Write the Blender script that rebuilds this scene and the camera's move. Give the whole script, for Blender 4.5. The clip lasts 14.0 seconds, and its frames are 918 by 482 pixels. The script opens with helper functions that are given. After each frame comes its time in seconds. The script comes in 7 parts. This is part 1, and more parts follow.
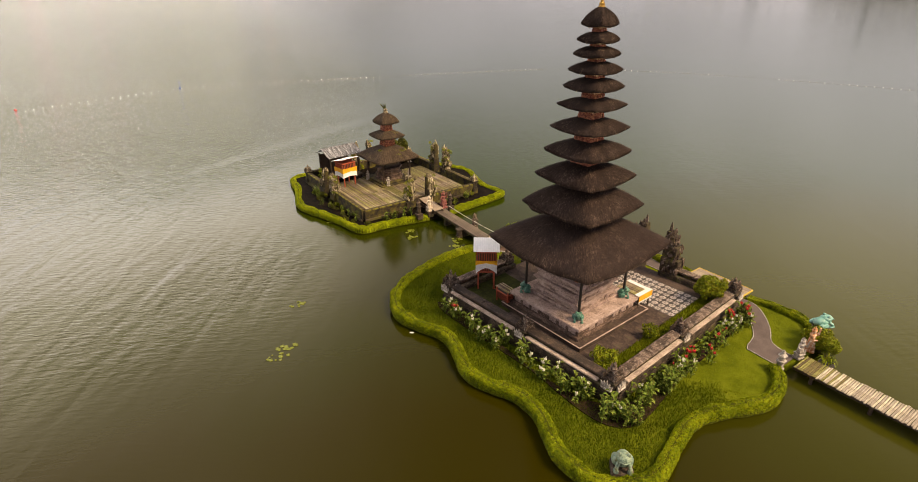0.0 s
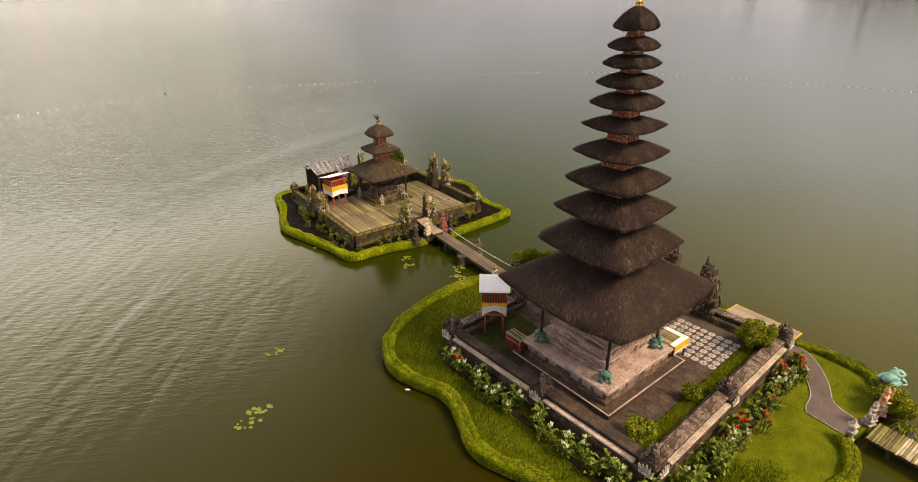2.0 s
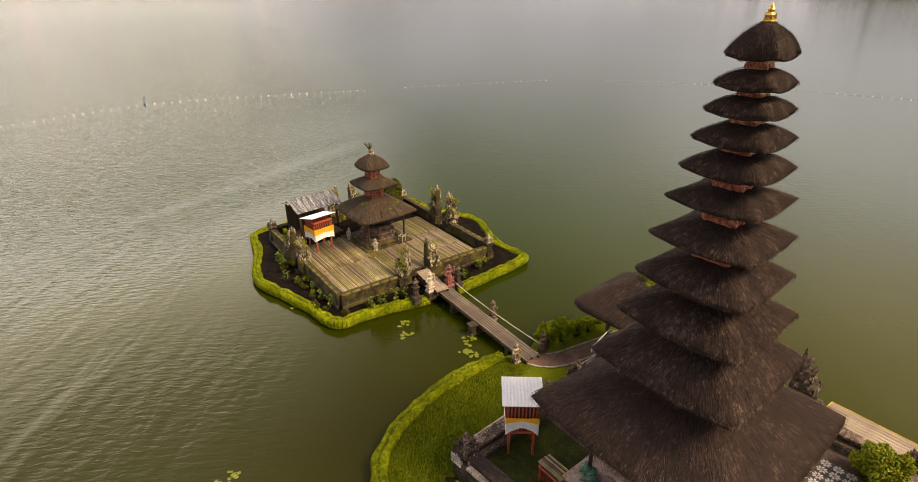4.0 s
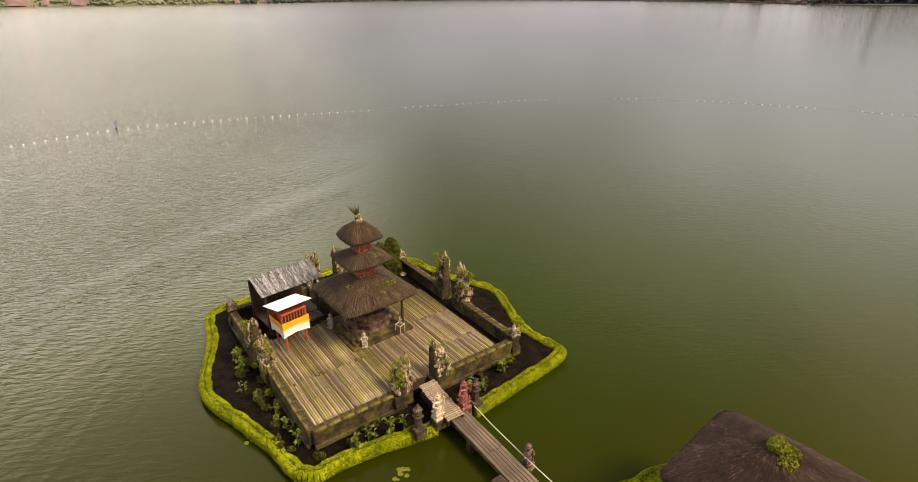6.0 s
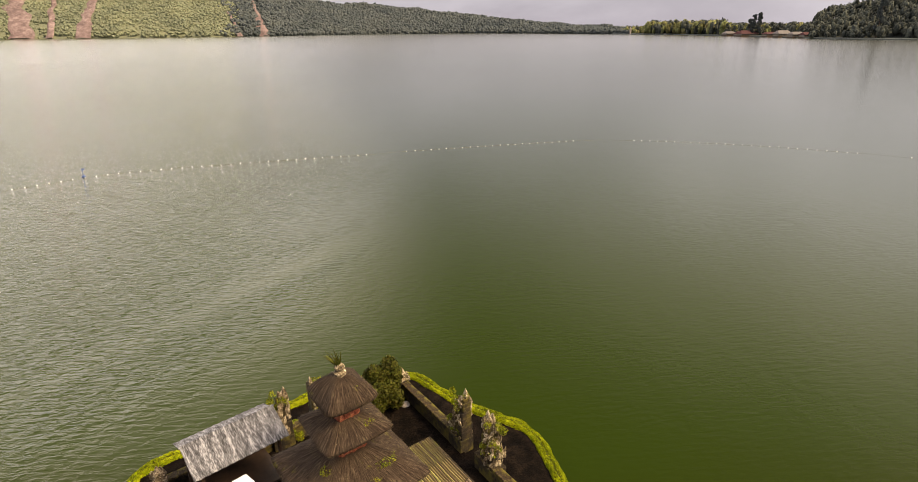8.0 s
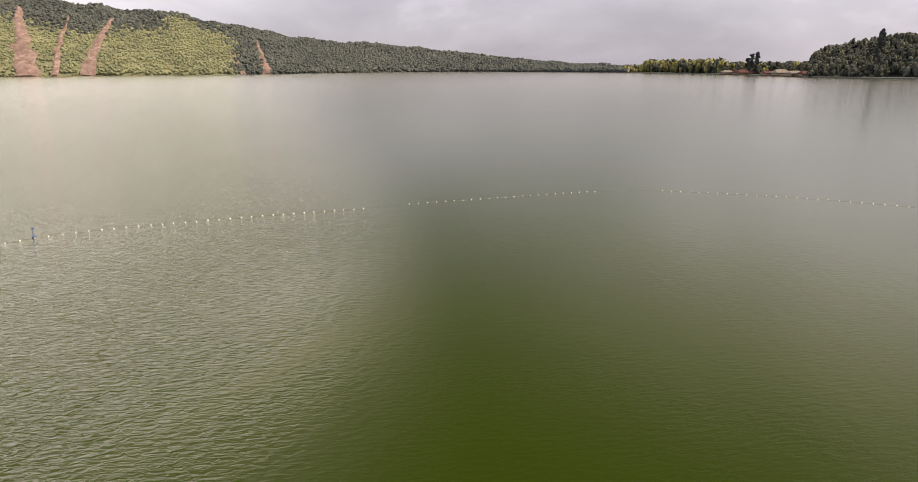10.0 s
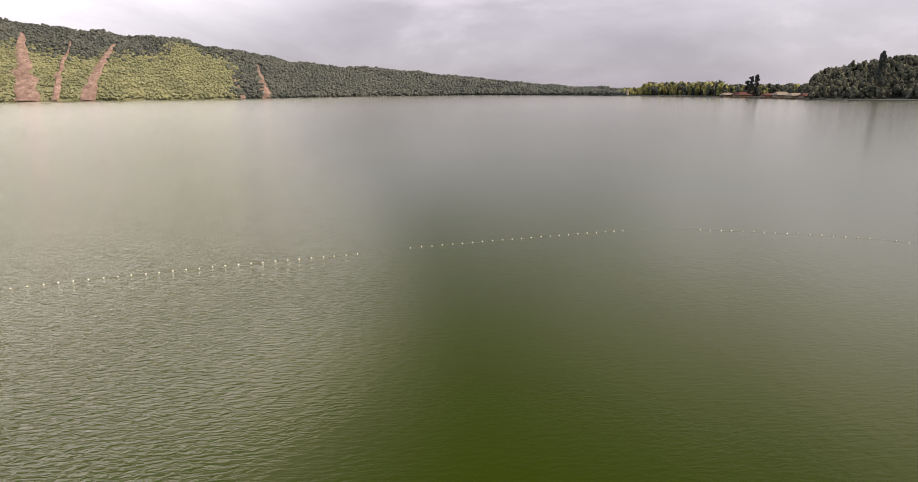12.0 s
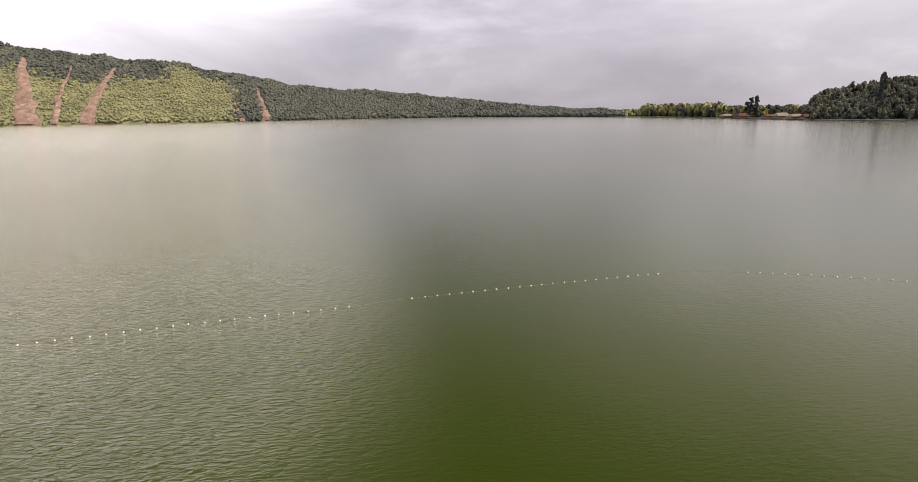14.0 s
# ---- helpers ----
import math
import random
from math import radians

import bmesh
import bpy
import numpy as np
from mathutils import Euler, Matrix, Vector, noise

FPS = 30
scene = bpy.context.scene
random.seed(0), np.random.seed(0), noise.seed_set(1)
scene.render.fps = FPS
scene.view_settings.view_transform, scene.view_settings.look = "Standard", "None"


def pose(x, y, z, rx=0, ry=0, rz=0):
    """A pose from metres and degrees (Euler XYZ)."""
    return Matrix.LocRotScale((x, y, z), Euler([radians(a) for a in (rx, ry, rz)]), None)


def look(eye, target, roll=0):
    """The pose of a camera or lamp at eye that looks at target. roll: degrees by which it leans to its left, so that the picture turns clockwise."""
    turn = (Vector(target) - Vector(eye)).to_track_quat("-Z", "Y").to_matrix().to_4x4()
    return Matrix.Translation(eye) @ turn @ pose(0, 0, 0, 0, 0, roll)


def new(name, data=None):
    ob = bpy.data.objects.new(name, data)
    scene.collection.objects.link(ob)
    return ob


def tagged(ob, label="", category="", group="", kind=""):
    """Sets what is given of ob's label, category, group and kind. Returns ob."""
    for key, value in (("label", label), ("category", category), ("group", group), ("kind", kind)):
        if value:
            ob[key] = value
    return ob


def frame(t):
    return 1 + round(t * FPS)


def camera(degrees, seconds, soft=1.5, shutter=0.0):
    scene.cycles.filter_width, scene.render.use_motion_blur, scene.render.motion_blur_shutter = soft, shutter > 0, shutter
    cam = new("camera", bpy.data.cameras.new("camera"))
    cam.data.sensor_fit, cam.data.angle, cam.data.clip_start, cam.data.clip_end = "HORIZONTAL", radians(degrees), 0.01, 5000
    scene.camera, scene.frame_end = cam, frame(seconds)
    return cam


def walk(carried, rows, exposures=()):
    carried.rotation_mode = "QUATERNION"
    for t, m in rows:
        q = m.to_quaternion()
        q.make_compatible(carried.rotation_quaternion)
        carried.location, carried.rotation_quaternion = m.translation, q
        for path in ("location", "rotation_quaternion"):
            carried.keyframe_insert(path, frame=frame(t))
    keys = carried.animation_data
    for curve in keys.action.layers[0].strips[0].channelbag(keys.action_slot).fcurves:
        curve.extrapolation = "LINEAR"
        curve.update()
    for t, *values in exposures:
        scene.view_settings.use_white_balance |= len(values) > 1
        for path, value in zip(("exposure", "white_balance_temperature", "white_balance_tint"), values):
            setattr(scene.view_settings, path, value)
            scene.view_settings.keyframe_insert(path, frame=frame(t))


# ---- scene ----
cam = camera(79.9, 14.0, 0.55)
PATH = [
    (0, (-19.181, -16.553, 16.809), (-18.131, -15.086, 15.946), -0.3),
    (0.5, (-18.662, -15.771, 16.796), (-17.612, -14.307, 15.927), -0.4),
    (1, (-18.086, -14.928, 16.719), (-17.036, -13.463, 15.854), -0.5),
    (1.5, (-17.403, -13.853, 16.63), (-16.351, -12.387, 15.768), -0.4),
    (2, (-16.672, -12.65, 16.566), (-15.616, -11.186, 15.706), -0.4),
    (2.5, (-15.763, -11.233, 16.536), (-14.707, -9.767, 15.678), -0.3),
    (3, (-14.801, -9.711, 16.538), (-13.745, -8.246, 15.679), -0.4),
    (5.5, (-9.067, -0.283, 16.531), (-8.001, 1.189, 15.696), -0.4),
    (6, (-7.754, 1.778, 16.55), (-6.69, 3.257, 15.725), -0.6),
    (6.5, (-6.548, 3.822, 16.594), (-5.482, 5.309, 15.785), -0.8),
    (7, (-5.436, 5.862, 16.679), (-4.364, 7.35, 15.882), -0.8),
    (7.5, (-4.287, 7.902, 16.749), (-3.201, 9.398, 15.986), -0.8),
    (8, (-3.092, 9.993, 16.849), (-2.001, 11.502, 16.119), -0.5),
    (10.5, (3.263, 21.381, 17.043), (4.386, 22.927, 16.452), -0.5),
    (11, (4.599, 23.686, 17.03), (5.725, 25.236, 16.457), -0.6),
    (11.5, (5.866, 25.867, 17.01), (6.997, 27.421, 16.455), -0.6),
    (12, (7.078, 27.934, 16.997), (8.211, 29.492, 16.46), -0.6),
    (12.5, (8.345, 30.007, 17.022), (9.482, 31.569, 16.504), -0.7),
    (13, (9.595, 32.086, 17.052), (10.735, 33.651, 16.551), -0.7),
    (13.5, (10.762, 34.153, 17.063), (11.905, 35.721, 16.581), -0.7),
    (14, (11.903, 36.251, 17.073), (13.05, 37.822, 16.609), -0.8),
]
walk(cam, [(t, look(eye, target, roll)) for t, eye, target, roll in PATH], [(0, 0.48, 7150, 13), (7, 0.50, 7100, 13), (14, 0.38, 6950, 13)])

# ------------------------------------------------------------------ light
SUN_AZ, SUN_EL = radians(150), radians(48)     # azimuth from +y towards +x
world = bpy.data.worlds.new("lake_sky")
scene.world = world
world.use_nodes = True
wn, wl = world.node_tree.nodes, world.node_tree.links
wn.clear()


def wnode(kind, **kw):
    n = wn.new(kind)
    for k, v in kw.items():
        n.inputs[k].default_value = v
    return n


sky = wn.new("ShaderNodeTexSky")
sky.sky_type, sky.sun_disc = "NISHITA", False
sky.sun_elevation, sky.sun_rotation = SUN_EL, SUN_AZ
coord = wn.new("ShaderNodeTexCoord")
stretch = wn.new("ShaderNodeMapping")
stretch.inputs["Scale"].default_value = (1.0, 1.0, 2.6)
stretch.inputs["Location"].default_value = (0.35, 0.1, 0.2)
wl.new(coord.outputs["Generated"], stretch.inputs["Vector"])
cloud = wnode("ShaderNodeTexNoise", Scale=2.4, Detail=6.0, Roughness=0.55, Distortion=0.3)
wl.new(stretch.outputs[0], cloud.inputs["Vector"])
# bright thin cloud above the north-west shore, a weaker bank in the east
height = wn.new("ShaderNodeSeparateXYZ")
wl.new(coord.outputs["Generated"], height.inputs[0])


def bank(toward, least, gain):
    """Cloud brightness that swells smoothly round one direction."""
    dot = wn.new("ShaderNodeVectorMath")
    dot.operation = "DOT_PRODUCT"
    dot.inputs[1].default_value = Vector(toward).normalized()
    wl.new(coord.outputs["Generated"], dot.inputs[0])
    r = wn.new("ShaderNodeMapRange")
    r.interpolation_type = "SMOOTHSTEP"
    r.inputs["From Min"].default_value, r.inputs["From Max"].default_value = least, 1.0
    r.inputs["To Min"].default_value, r.inputs["To Max"].default_value = 0.0, gain
    wl.new(dot.outputs["Value"], r.inputs["Value"])
    return r.outputs[0]


def joined(kind, a, b):
    k = wn.new("ShaderNodeMath")
    k.operation = kind
    wl.new(a, k.inputs[0])
    wl.new(b, k.inputs[1])
    return k.outputs[0]


low = wn.new("ShaderNodeMapRange")
low.interpolation_type = "SMOOTHSTEP"
low.inputs["From Min"].default_value, low.inputs["From Max"].default_value = 0.04, 0.34
low.inputs["To Min"].default_value, low.inputs["To Max"].default_value = 0.06, 1.0
wl.new(height.outputs["Z"], low.inputs["Value"])
banks = joined("MULTIPLY", joined("ADD", bank((-0.21, 0.86, 0.46), 0.69, 2.95), bank((0.92, 0.05, 0.45), 0.55, 0.75)), low.outputs[0])
patchy = wn.new("ShaderNodeMapRange")
patchy.inputs["From Min"].default_value, patchy.inputs["From Max"].default_value = 0.36, 0.62
patchy.inputs["To Min"].default_value, patchy.inputs["To Max"].default_value = 0.70, 1.18
wl.new(cloud.outputs["Fac"], patchy.inputs["Value"])
banks = joined("MULTIPLY", banks, patchy.outputs[0])
ramp = wn.new("ShaderNodeValToRGB")
ramp.color_ramp.elements[0].position, ramp.color_ramp.elements[0].color = 0.32, (0.32, 0.315, 0.35, 1)
ramp.color_ramp.elements[1].position, ramp.color_ramp.elements[1].color = 0.70, (0.66, 0.65, 0.70, 1)
mid = ramp.color_ramp.elements.new(0.52)
mid.color = (0.42, 0.415, 0.45, 1)
wl.new(cloud.outputs["Fac"], ramp.inputs["Fac"])
swell = wn.new("ShaderNodeVectorMath")
swell.operation = "MULTIPLY_ADD"
wl.new(banks, swell.inputs[1])
# cloud is cool grey low over the shores and sunlit, warmer higher up
warm = wn.new("ShaderNodeMix")
warm.data_type = "RGBA"
warm.inputs["A"].default_value, warm.inputs["B"].default_value = (0.985, 0.972, 1.05, 1), (0.985, 0.89, 0.73, 1)
lift = wn.new("ShaderNodeMapRange")
lift.interpolation_type = "SMOOTHSTEP"
lift.inputs["From Min"].default_value, lift.inputs["From Max"].default_value = 0.20, 0.50
wl.new(height.outputs["Z"], lift.inputs["Value"])
wl.new(lift.outputs[0], warm.inputs["Factor"])
wl.new(warm.outputs["Result"], swell.inputs[0])
# the grey cloud deck darkens with height
deck_shade = wn.new("ShaderNodeMapRange")
deck_shade.interpolation_type = "SMOOTHSTEP"
deck_shade.inputs["From Min"].default_value, deck_shade.inputs["From Max"].default_value = 0.15, 0.52
deck_shade.inputs["To Min"].default_value, deck_shade.inputs["To Max"].default_value = 1.0, 0.36
wl.new(height.outputs["Z"], deck_shade.inputs["Value"])
cloud_deck = wn.new("ShaderNodeVectorMath")
cloud_deck.operation = "SCALE"
toned = wn.new("ShaderNodeVectorMath")
toned.operation = "MULTIPLY"
wl.new(ramp.outputs[0], toned.inputs[0])
wl.new(warm.outputs["Result"], toned.inputs[1])
wl.new(toned.outputs[0], cloud_deck.inputs[0])
wl.new(deck_shade.outputs[0], cloud_deck.inputs["Scale"])
wl.new(cloud_deck.outputs[0], swell.inputs[2])
blue = wn.new("ShaderNodeVectorMath")
blue.operation = "SCALE"
blue.inputs["Scale"].default_value = 0.12
wl.new(sky.outputs[0], blue.inputs[0])
over = wn.new("ShaderNodeMix")
over.data_type = "RGBA"
over.inputs["Factor"].default_value = 0.93
wl.new(blue.outputs[0], over.inputs["A"])
wl.new(swell.outputs[0], over.inputs["B"])
# heavier cloud overhead than over the shores
thick = wn.new("ShaderNodeMapRange")
thick.interpolation_type = "SMOOTHSTEP"
thick.inputs["From Min"].default_value, thick.inputs["From Max"].default_value = 0.38, 0.70
thick.inputs["To Min"].default_value, thick.inputs["To Max"].default_value = 1.0, 0.34
wl.new(height.outputs["Z"], thick.inputs["Value"])
shade = wn.new("ShaderNodeVectorMath")
shade.operation = "SCALE"
wl.new(over.outputs["Result"], shade.inputs[0])
wl.new(thick.outputs[0], shade.inputs["Scale"])
back = wnode("ShaderNodeBackground", Strength=1.0)
# thin bright cloud straight above
overhead = wn.new("ShaderNodeVectorMath")
overhead.operation = "MULTIPLY_ADD"
overhead.inputs[0].default_value = (0.97, 0.955, 1.08)
wl.new(bank((0.0, -0.30, 0.95), 0.68, 0.85), overhead.inputs[1])
wl.new(shade.outputs[0], overhead.inputs[2])
wl.new(overhead.outputs[0], back.inputs["Color"])
wl.new(back.outputs[0], wn.new("ShaderNodeOutputWorld").inputs["Surface"])

sun = new("sun", bpy.data.lights.new("sun", "SUN"))
sun.data.energy, sun.data.angle, sun.data.color = 4.1, radians(20), (1.0, 0.79, 0.50)
sun_at = Vector((math.sin(SUN_AZ) * math.cos(SUN_EL), math.cos(SUN_AZ) * math.cos(SUN_EL), math.sin(SUN_EL)))
sun.matrix_world = look(sun_at * 100, (0, 0, 0))


# ------------------------------------------------------------------ materials
def material(name, cols, scale=3.0, fine=None, rough=0.8, bump=0.4, dist=0.02, stretchv=(1, 1, 1), coords="Object",
             vary="", amount=0.25, second=None, second_at=(0.52, 0.62), second_scale=1.2, metallic=0.0, spec=0.5):
    """Colour from a broad and a fine noise through a ramp, a second colour in patches, relief from the fine noise."""
    m = bpy.data.materials.new(name)
    m.use_nodes = True
    n, l = m.node_tree.nodes, m.node_tree.links
    p = n["Principled BSDF"]
    tc = n.new("ShaderNodeTexCoord")
    mp = n.new("ShaderNodeMapping")
    mp.inputs["Scale"].default_value = stretchv
    l.new(tc.outputs[coords], mp.inputs["Vector"])
    broad, small = n.new("ShaderNodeTexNoise"), n.new("ShaderNodeTexNoise")
    for t, s, d in ((broad, scale, 5), (small, fine or scale * 7, 4)):
        t.inputs["Scale"].default_value, t.inputs["Detail"].default_value, t.inputs["Roughness"].default_value = s, d, 0.62
        l.new(mp.outputs[0], t.inputs["Vector"])
    mix = n.new("ShaderNodeMath")
    mix.operation = "MULTIPLY_ADD"
    mix.inputs[1].default_value = 0.5
    half = n.new("ShaderNodeMath")
    half.operation = "MULTIPLY"
    half.inputs[1].default_value = 0.5
    l.new(small.outputs["Fac"], half.inputs[0])
    l.new(broad.outputs["Fac"], mix.inputs[0])
    l.new(half.outputs[0], mix.inputs[2])
    r = n.new("ShaderNodeValToRGB")
    e = r.color_ramp.elements
    while len(e) < len(cols):
        e.new(0.5)
    for k, c in enumerate(cols):
        e[k].position = 0.39 + 0.22 * k / max(1, len(cols) - 1)
        e[k].color = (*c, 1)
    l.new(mix.outputs[0], r.inputs["Fac"])
    out = r.outputs["Color"]
    if second:
        pn = n.new("ShaderNodeTexNoise")
        pn.inputs["Scale"].default_value, pn.inputs["Detail"].default_value, pn.inputs["Roughness"].default_value = second_scale, 6, 0.7
        l.new(tc.outputs["Object"], pn.inputs["Vector"])
        pr = n.new("ShaderNodeMapRange")
        pr.inputs["From Min"].default_value, pr.inputs["From Max"].default_value = second_at
        l.new(pn.outputs["Fac"], pr.inputs["Value"])
        pm = n.new("ShaderNodeMix")
        pm.data_type = "RGBA"
        l.new(pr.outputs[0], pm.inputs["Factor"])
        l.new(out, pm.inputs["A"])
        pm.inputs["B"].default_value = (*second, 1)
        out = pm.outputs["Result"]
    if vary:
        if vary == "island":
            rnd = n.new("ShaderNodeNewGeometry").outputs["Random Per Island"]
        else:
            rnd = n.new("ShaderNodeObjectInfo").outputs["Random"]
        mr = n.new("ShaderNodeMapRange")
        mr.inputs["To Min"].default_value, mr.inputs["To Max"].default_value = 1 - amount, 1 + amount
        l.new(rnd, mr.inputs["Value"])
        hs = n.new("ShaderNodeHueSaturation")
        l.new(mr.outputs[0], hs.inputs["Value"])
        mh = n.new("ShaderNodeMapRange")
        mh.inputs["To Min"].default_value, mh.inputs["To Max"].default_value = 0.5 - amount * 0.06, 0.5 + amount * 0.06
        l.new(rnd, mh.inputs["Value"])
        l.new(mh.outputs[0], hs.inputs["Hue"])
        l.new(out, hs.inputs["Color"])
        out = hs.outputs["Color"]
    l.new(out, p.inputs["Base Color"])
    p.inputs["Roughness"].default_value = rough
    p.inputs["Metallic"].default_value = metallic
    p.inputs["Specular IOR Level"].default_value = spec
    if bump:
        b = n.new("ShaderNodeBump")
        b.inputs["Strength"].default_value, b.inputs["Distance"].default_value = bump, dist
        l.new(mix.outputs[0], b.inputs["Height"])
        l.new(b.outputs[0], p.inputs["Normal"])
    return m


def water_material():
    m = bpy.data.materials.new("lake_water")
    m.use_nodes = True
    n, l = m.node_tree.nodes, m.node_tree.links
    n.remove(n["Principled BSDF"])
    murk, gloss, share, fres = (n.new("ShaderNode" + k) for k in ("BsdfDiffuse", "BsdfGlossy", "MixShader", "Fresnel"))
    gloss.inputs["Color"].default_value = (0.97, 0.96, 0.92, 1)
    fres.inputs["IOR"].default_value = 1.33
    l.new(fres.outputs[0], share.inputs[0])
    place, far, chop = n.new("ShaderNodeTexCoord"), n.new("ShaderNodeVectorMath"), n.new("ShaderNodeMapRange")
    far.operation = "LENGTH"
    l.new(place.outputs["Object"], far.inputs[0])
    l.new(far.outputs["Value"], chop.inputs["Value"])
    # waves too small to see far out blur the reflections there
    chop.inputs["From Min"].default_value, chop.inputs["From Max"].default_value = 70, 500
    chop.inputs["To Min"].default_value, chop.inputs["To Max"].default_value = 0.14, 0.16
    l.new(chop.outputs[0], gloss.inputs["Roughness"])
    l.new(murk.outputs[0], share.inputs[1])
    l.new(gloss.outputs[0], share.inputs[2])
    l.new(share.outputs[0], n["Material Output"].inputs["Surface"])
    tc = n.new("ShaderNodeTexCoord")
    silt = n.new("ShaderNodeTexNoise")
    silt.inputs["Scale"].default_value, silt.inputs["Detail"].default_value = 0.035, 3
    l.new(tc.outputs["Object"], silt.inputs["Vector"])
    r = n.new("ShaderNodeValToRGB")
    e = r.color_ramp.elements
    e[0].position, e[0].color = 0.18, (0.0200, 0.0165, 0.0003, 1)
    e[1].position, e[1].color = 0.52, (0.0175, 0.0325, 0.0008, 1)
    # browner in the shallows by the islands, greener in the open lake
    open_lake = n.new("ShaderNodeVectorMath")
    open_lake.operation = "DOT_PRODUCT"
    open_lake.inputs[1].default_value = (0.006, 0.009, 0)
    l.new(tc.outputs["Object"], open_lake.inputs[0])
    clouded = n.new("ShaderNodeMath")
    clouded.operation = "MULTIPLY_ADD"
    clouded.inputs[1].default_value = 0.5
    l.new(silt.outputs["Fac"], clouded.inputs[0])
    l.new(open_lake.outputs["Value"], clouded.inputs[2])
    l.new(clouded.outputs[0], r.inputs["Fac"])
    l.new(r.outputs[0], murk.inputs["Color"])
    height = None
    # sheltered water near the islands carries weaker ripples than the open lake
    exposed = n.new("ShaderNodeMapRange")
    exposed.interpolation_type = "SMOOTHSTEP"
    exposed.inputs["From Min"].default_value, exposed.inputs["From Max"].default_value = 0.10, 0.40
    exposed.inputs["To Min"].default_value, exposed.inputs["To Max"].default_value = 0.35, 1.75
    l.new(open_lake.outputs["Value"], exposed.inputs["Value"])
    # ripples: two crossing wave trains, wind chop and fine wrinkles
    for kind, turn, sc, scale, detail, amp in (("Wave", -48, (1, 1, 1), 0.25, 3, 0.024), ("Wave", -36, (1, 1, 1), 0.40, 3, 0.010), ("Noise", 57, (4.0, 1.0, 1), 0.50, 2, 0.42),
                                               ("Noise", 14, (2.2, 0.9, 1), 1.6, 3, 0.17), ("Noise", -30, (2.8, 0.9, 1), 3.6, 3, 0.33)):
        mp = n.new("ShaderNodeMapping")
        mp.vector_type = "TEXTURE"
        mp.inputs["Rotation"].default_value = (0, 0, radians(turn))
        mp.inputs["Scale"].default_value = sc
        l.new(tc.outputs["Object"], mp.inputs["Vector"])
        t = n.new("ShaderNodeTex" + kind)
        t.inputs["Scale"].default_value, t.inputs["Detail"].default_value, t.inputs["Distortion"].default_value = scale, detail, 0.5 if kind == "Noise" else 9.0
        if kind == "Wave":
            t.inputs["Detail Scale"].default_value = 0.5
        l.new(mp.outputs[0], t.inputs["Vector"])
        k = n.new("ShaderNodeMath")
        k.operation = "MULTIPLY_ADD"
        k.inputs[1].default_value = amp
        if scale > 1:
            weaker = n.new("ShaderNodeMath")
            weaker.operation = "MULTIPLY"
            weaker.inputs[1].default_value = amp
            l.new(exposed.outputs[0], weaker.inputs[0])
            l.new(weaker.outputs[0], k.inputs[1])
        l.new(t.outputs["Fac"], k.inputs[0])
        if height is not None:
            l.new(height, k.inputs[2])
        else:
            k.inputs[2].default_value = 0.0
        height = k.outputs[0]
    gust = n.new("ShaderNodeTexNoise")
    gust.inputs["Scale"].default_value, gust.inputs["Detail"].default_value, gust.inputs["Distortion"].default_value = 0.06, 5, 1.2
    drift = n.new("ShaderNodeMapping")
    drift.vector_type = "TEXTURE"
    drift.inputs["Rotation"].default_value = (0, 0, radians(22))
    drift.inputs["Scale"].default_value = (3.5, 1.0, 1)
    l.new(tc.outputs["Object"], drift.inputs["Vector"])
    l.new(drift.outputs[0], gust.inputs["Vector"])
    # the open north-western water is ruffled, the lee of the islands calm
    side = n.new("ShaderNodeVectorMath")
    side.operation = "DOT_PRODUCT"
    side.inputs[1].default_value = (-0.019, 0.0155, 0)
    l.new(tc.outputs["Object"], side.inputs[0])
    both = n.new("ShaderNodeMath")
    puffs = n.new("ShaderNodeMapRange")
    puffs.inputs["From Min"].default_value, puffs.inputs["From Max"].default_value = 0.34, 0.66
    puffs.inputs["To Min"].default_value, puffs.inputs["To Max"].default_value = 0.30, 0.70
    l.new(gust.outputs["Fac"], puffs.inputs["Value"])
    # far out the gusts even out
    even = n.new("ShaderNodeMapRange")
    even.interpolation_type = "SMOOTHSTEP"
    even.inputs["From Min"].default_value, even.inputs["From Max"].default_value = 30, 85
    l.new(far.outputs["Value"], even.inputs["Value"])
    steady = n.new("ShaderNodeMix")
    steady.inputs["B"].default_value = 0.5
    l.new(even.outputs[0], steady.inputs["Factor"])
    l.new(puffs.outputs[0], steady.inputs["A"])
    l.new(steady.outputs["Result"], both.inputs[0])
    # far out the change from ruffled to calm spreads
    reachable = n.new("ShaderNodeMath")
    reachable.operation = "MAXIMUM"
    reachable.inputs[1].default_value = 75.0
    l.new(far.outputs["Value"], reachable.inputs[0])
    spread = n.new("ShaderNodeMath")
    spread.operation = "DIVIDE"
    spread.inputs[0].default_value = 75.0
    l.new(reachable.outputs[0], spread.inputs[1])
    eased = n.new("ShaderNodeMath")
    eased.operation = "MULTIPLY"
    l.new(side.outputs["Value"], eased.inputs[0])
    l.new(spread.outputs[0], eased.inputs[1])
    l.new(eased.outputs[0], both.inputs[1])
    # a ruffled patch east of the large island
    patch = n.new("ShaderNodeVectorMath")
    patch.operation = "DISTANCE"
    patch.inputs[1].default_value = (19, -13, 0)
    l.new(tc.outputs["Object"], patch.inputs[0])
    reach = n.new("ShaderNodeMapRange")
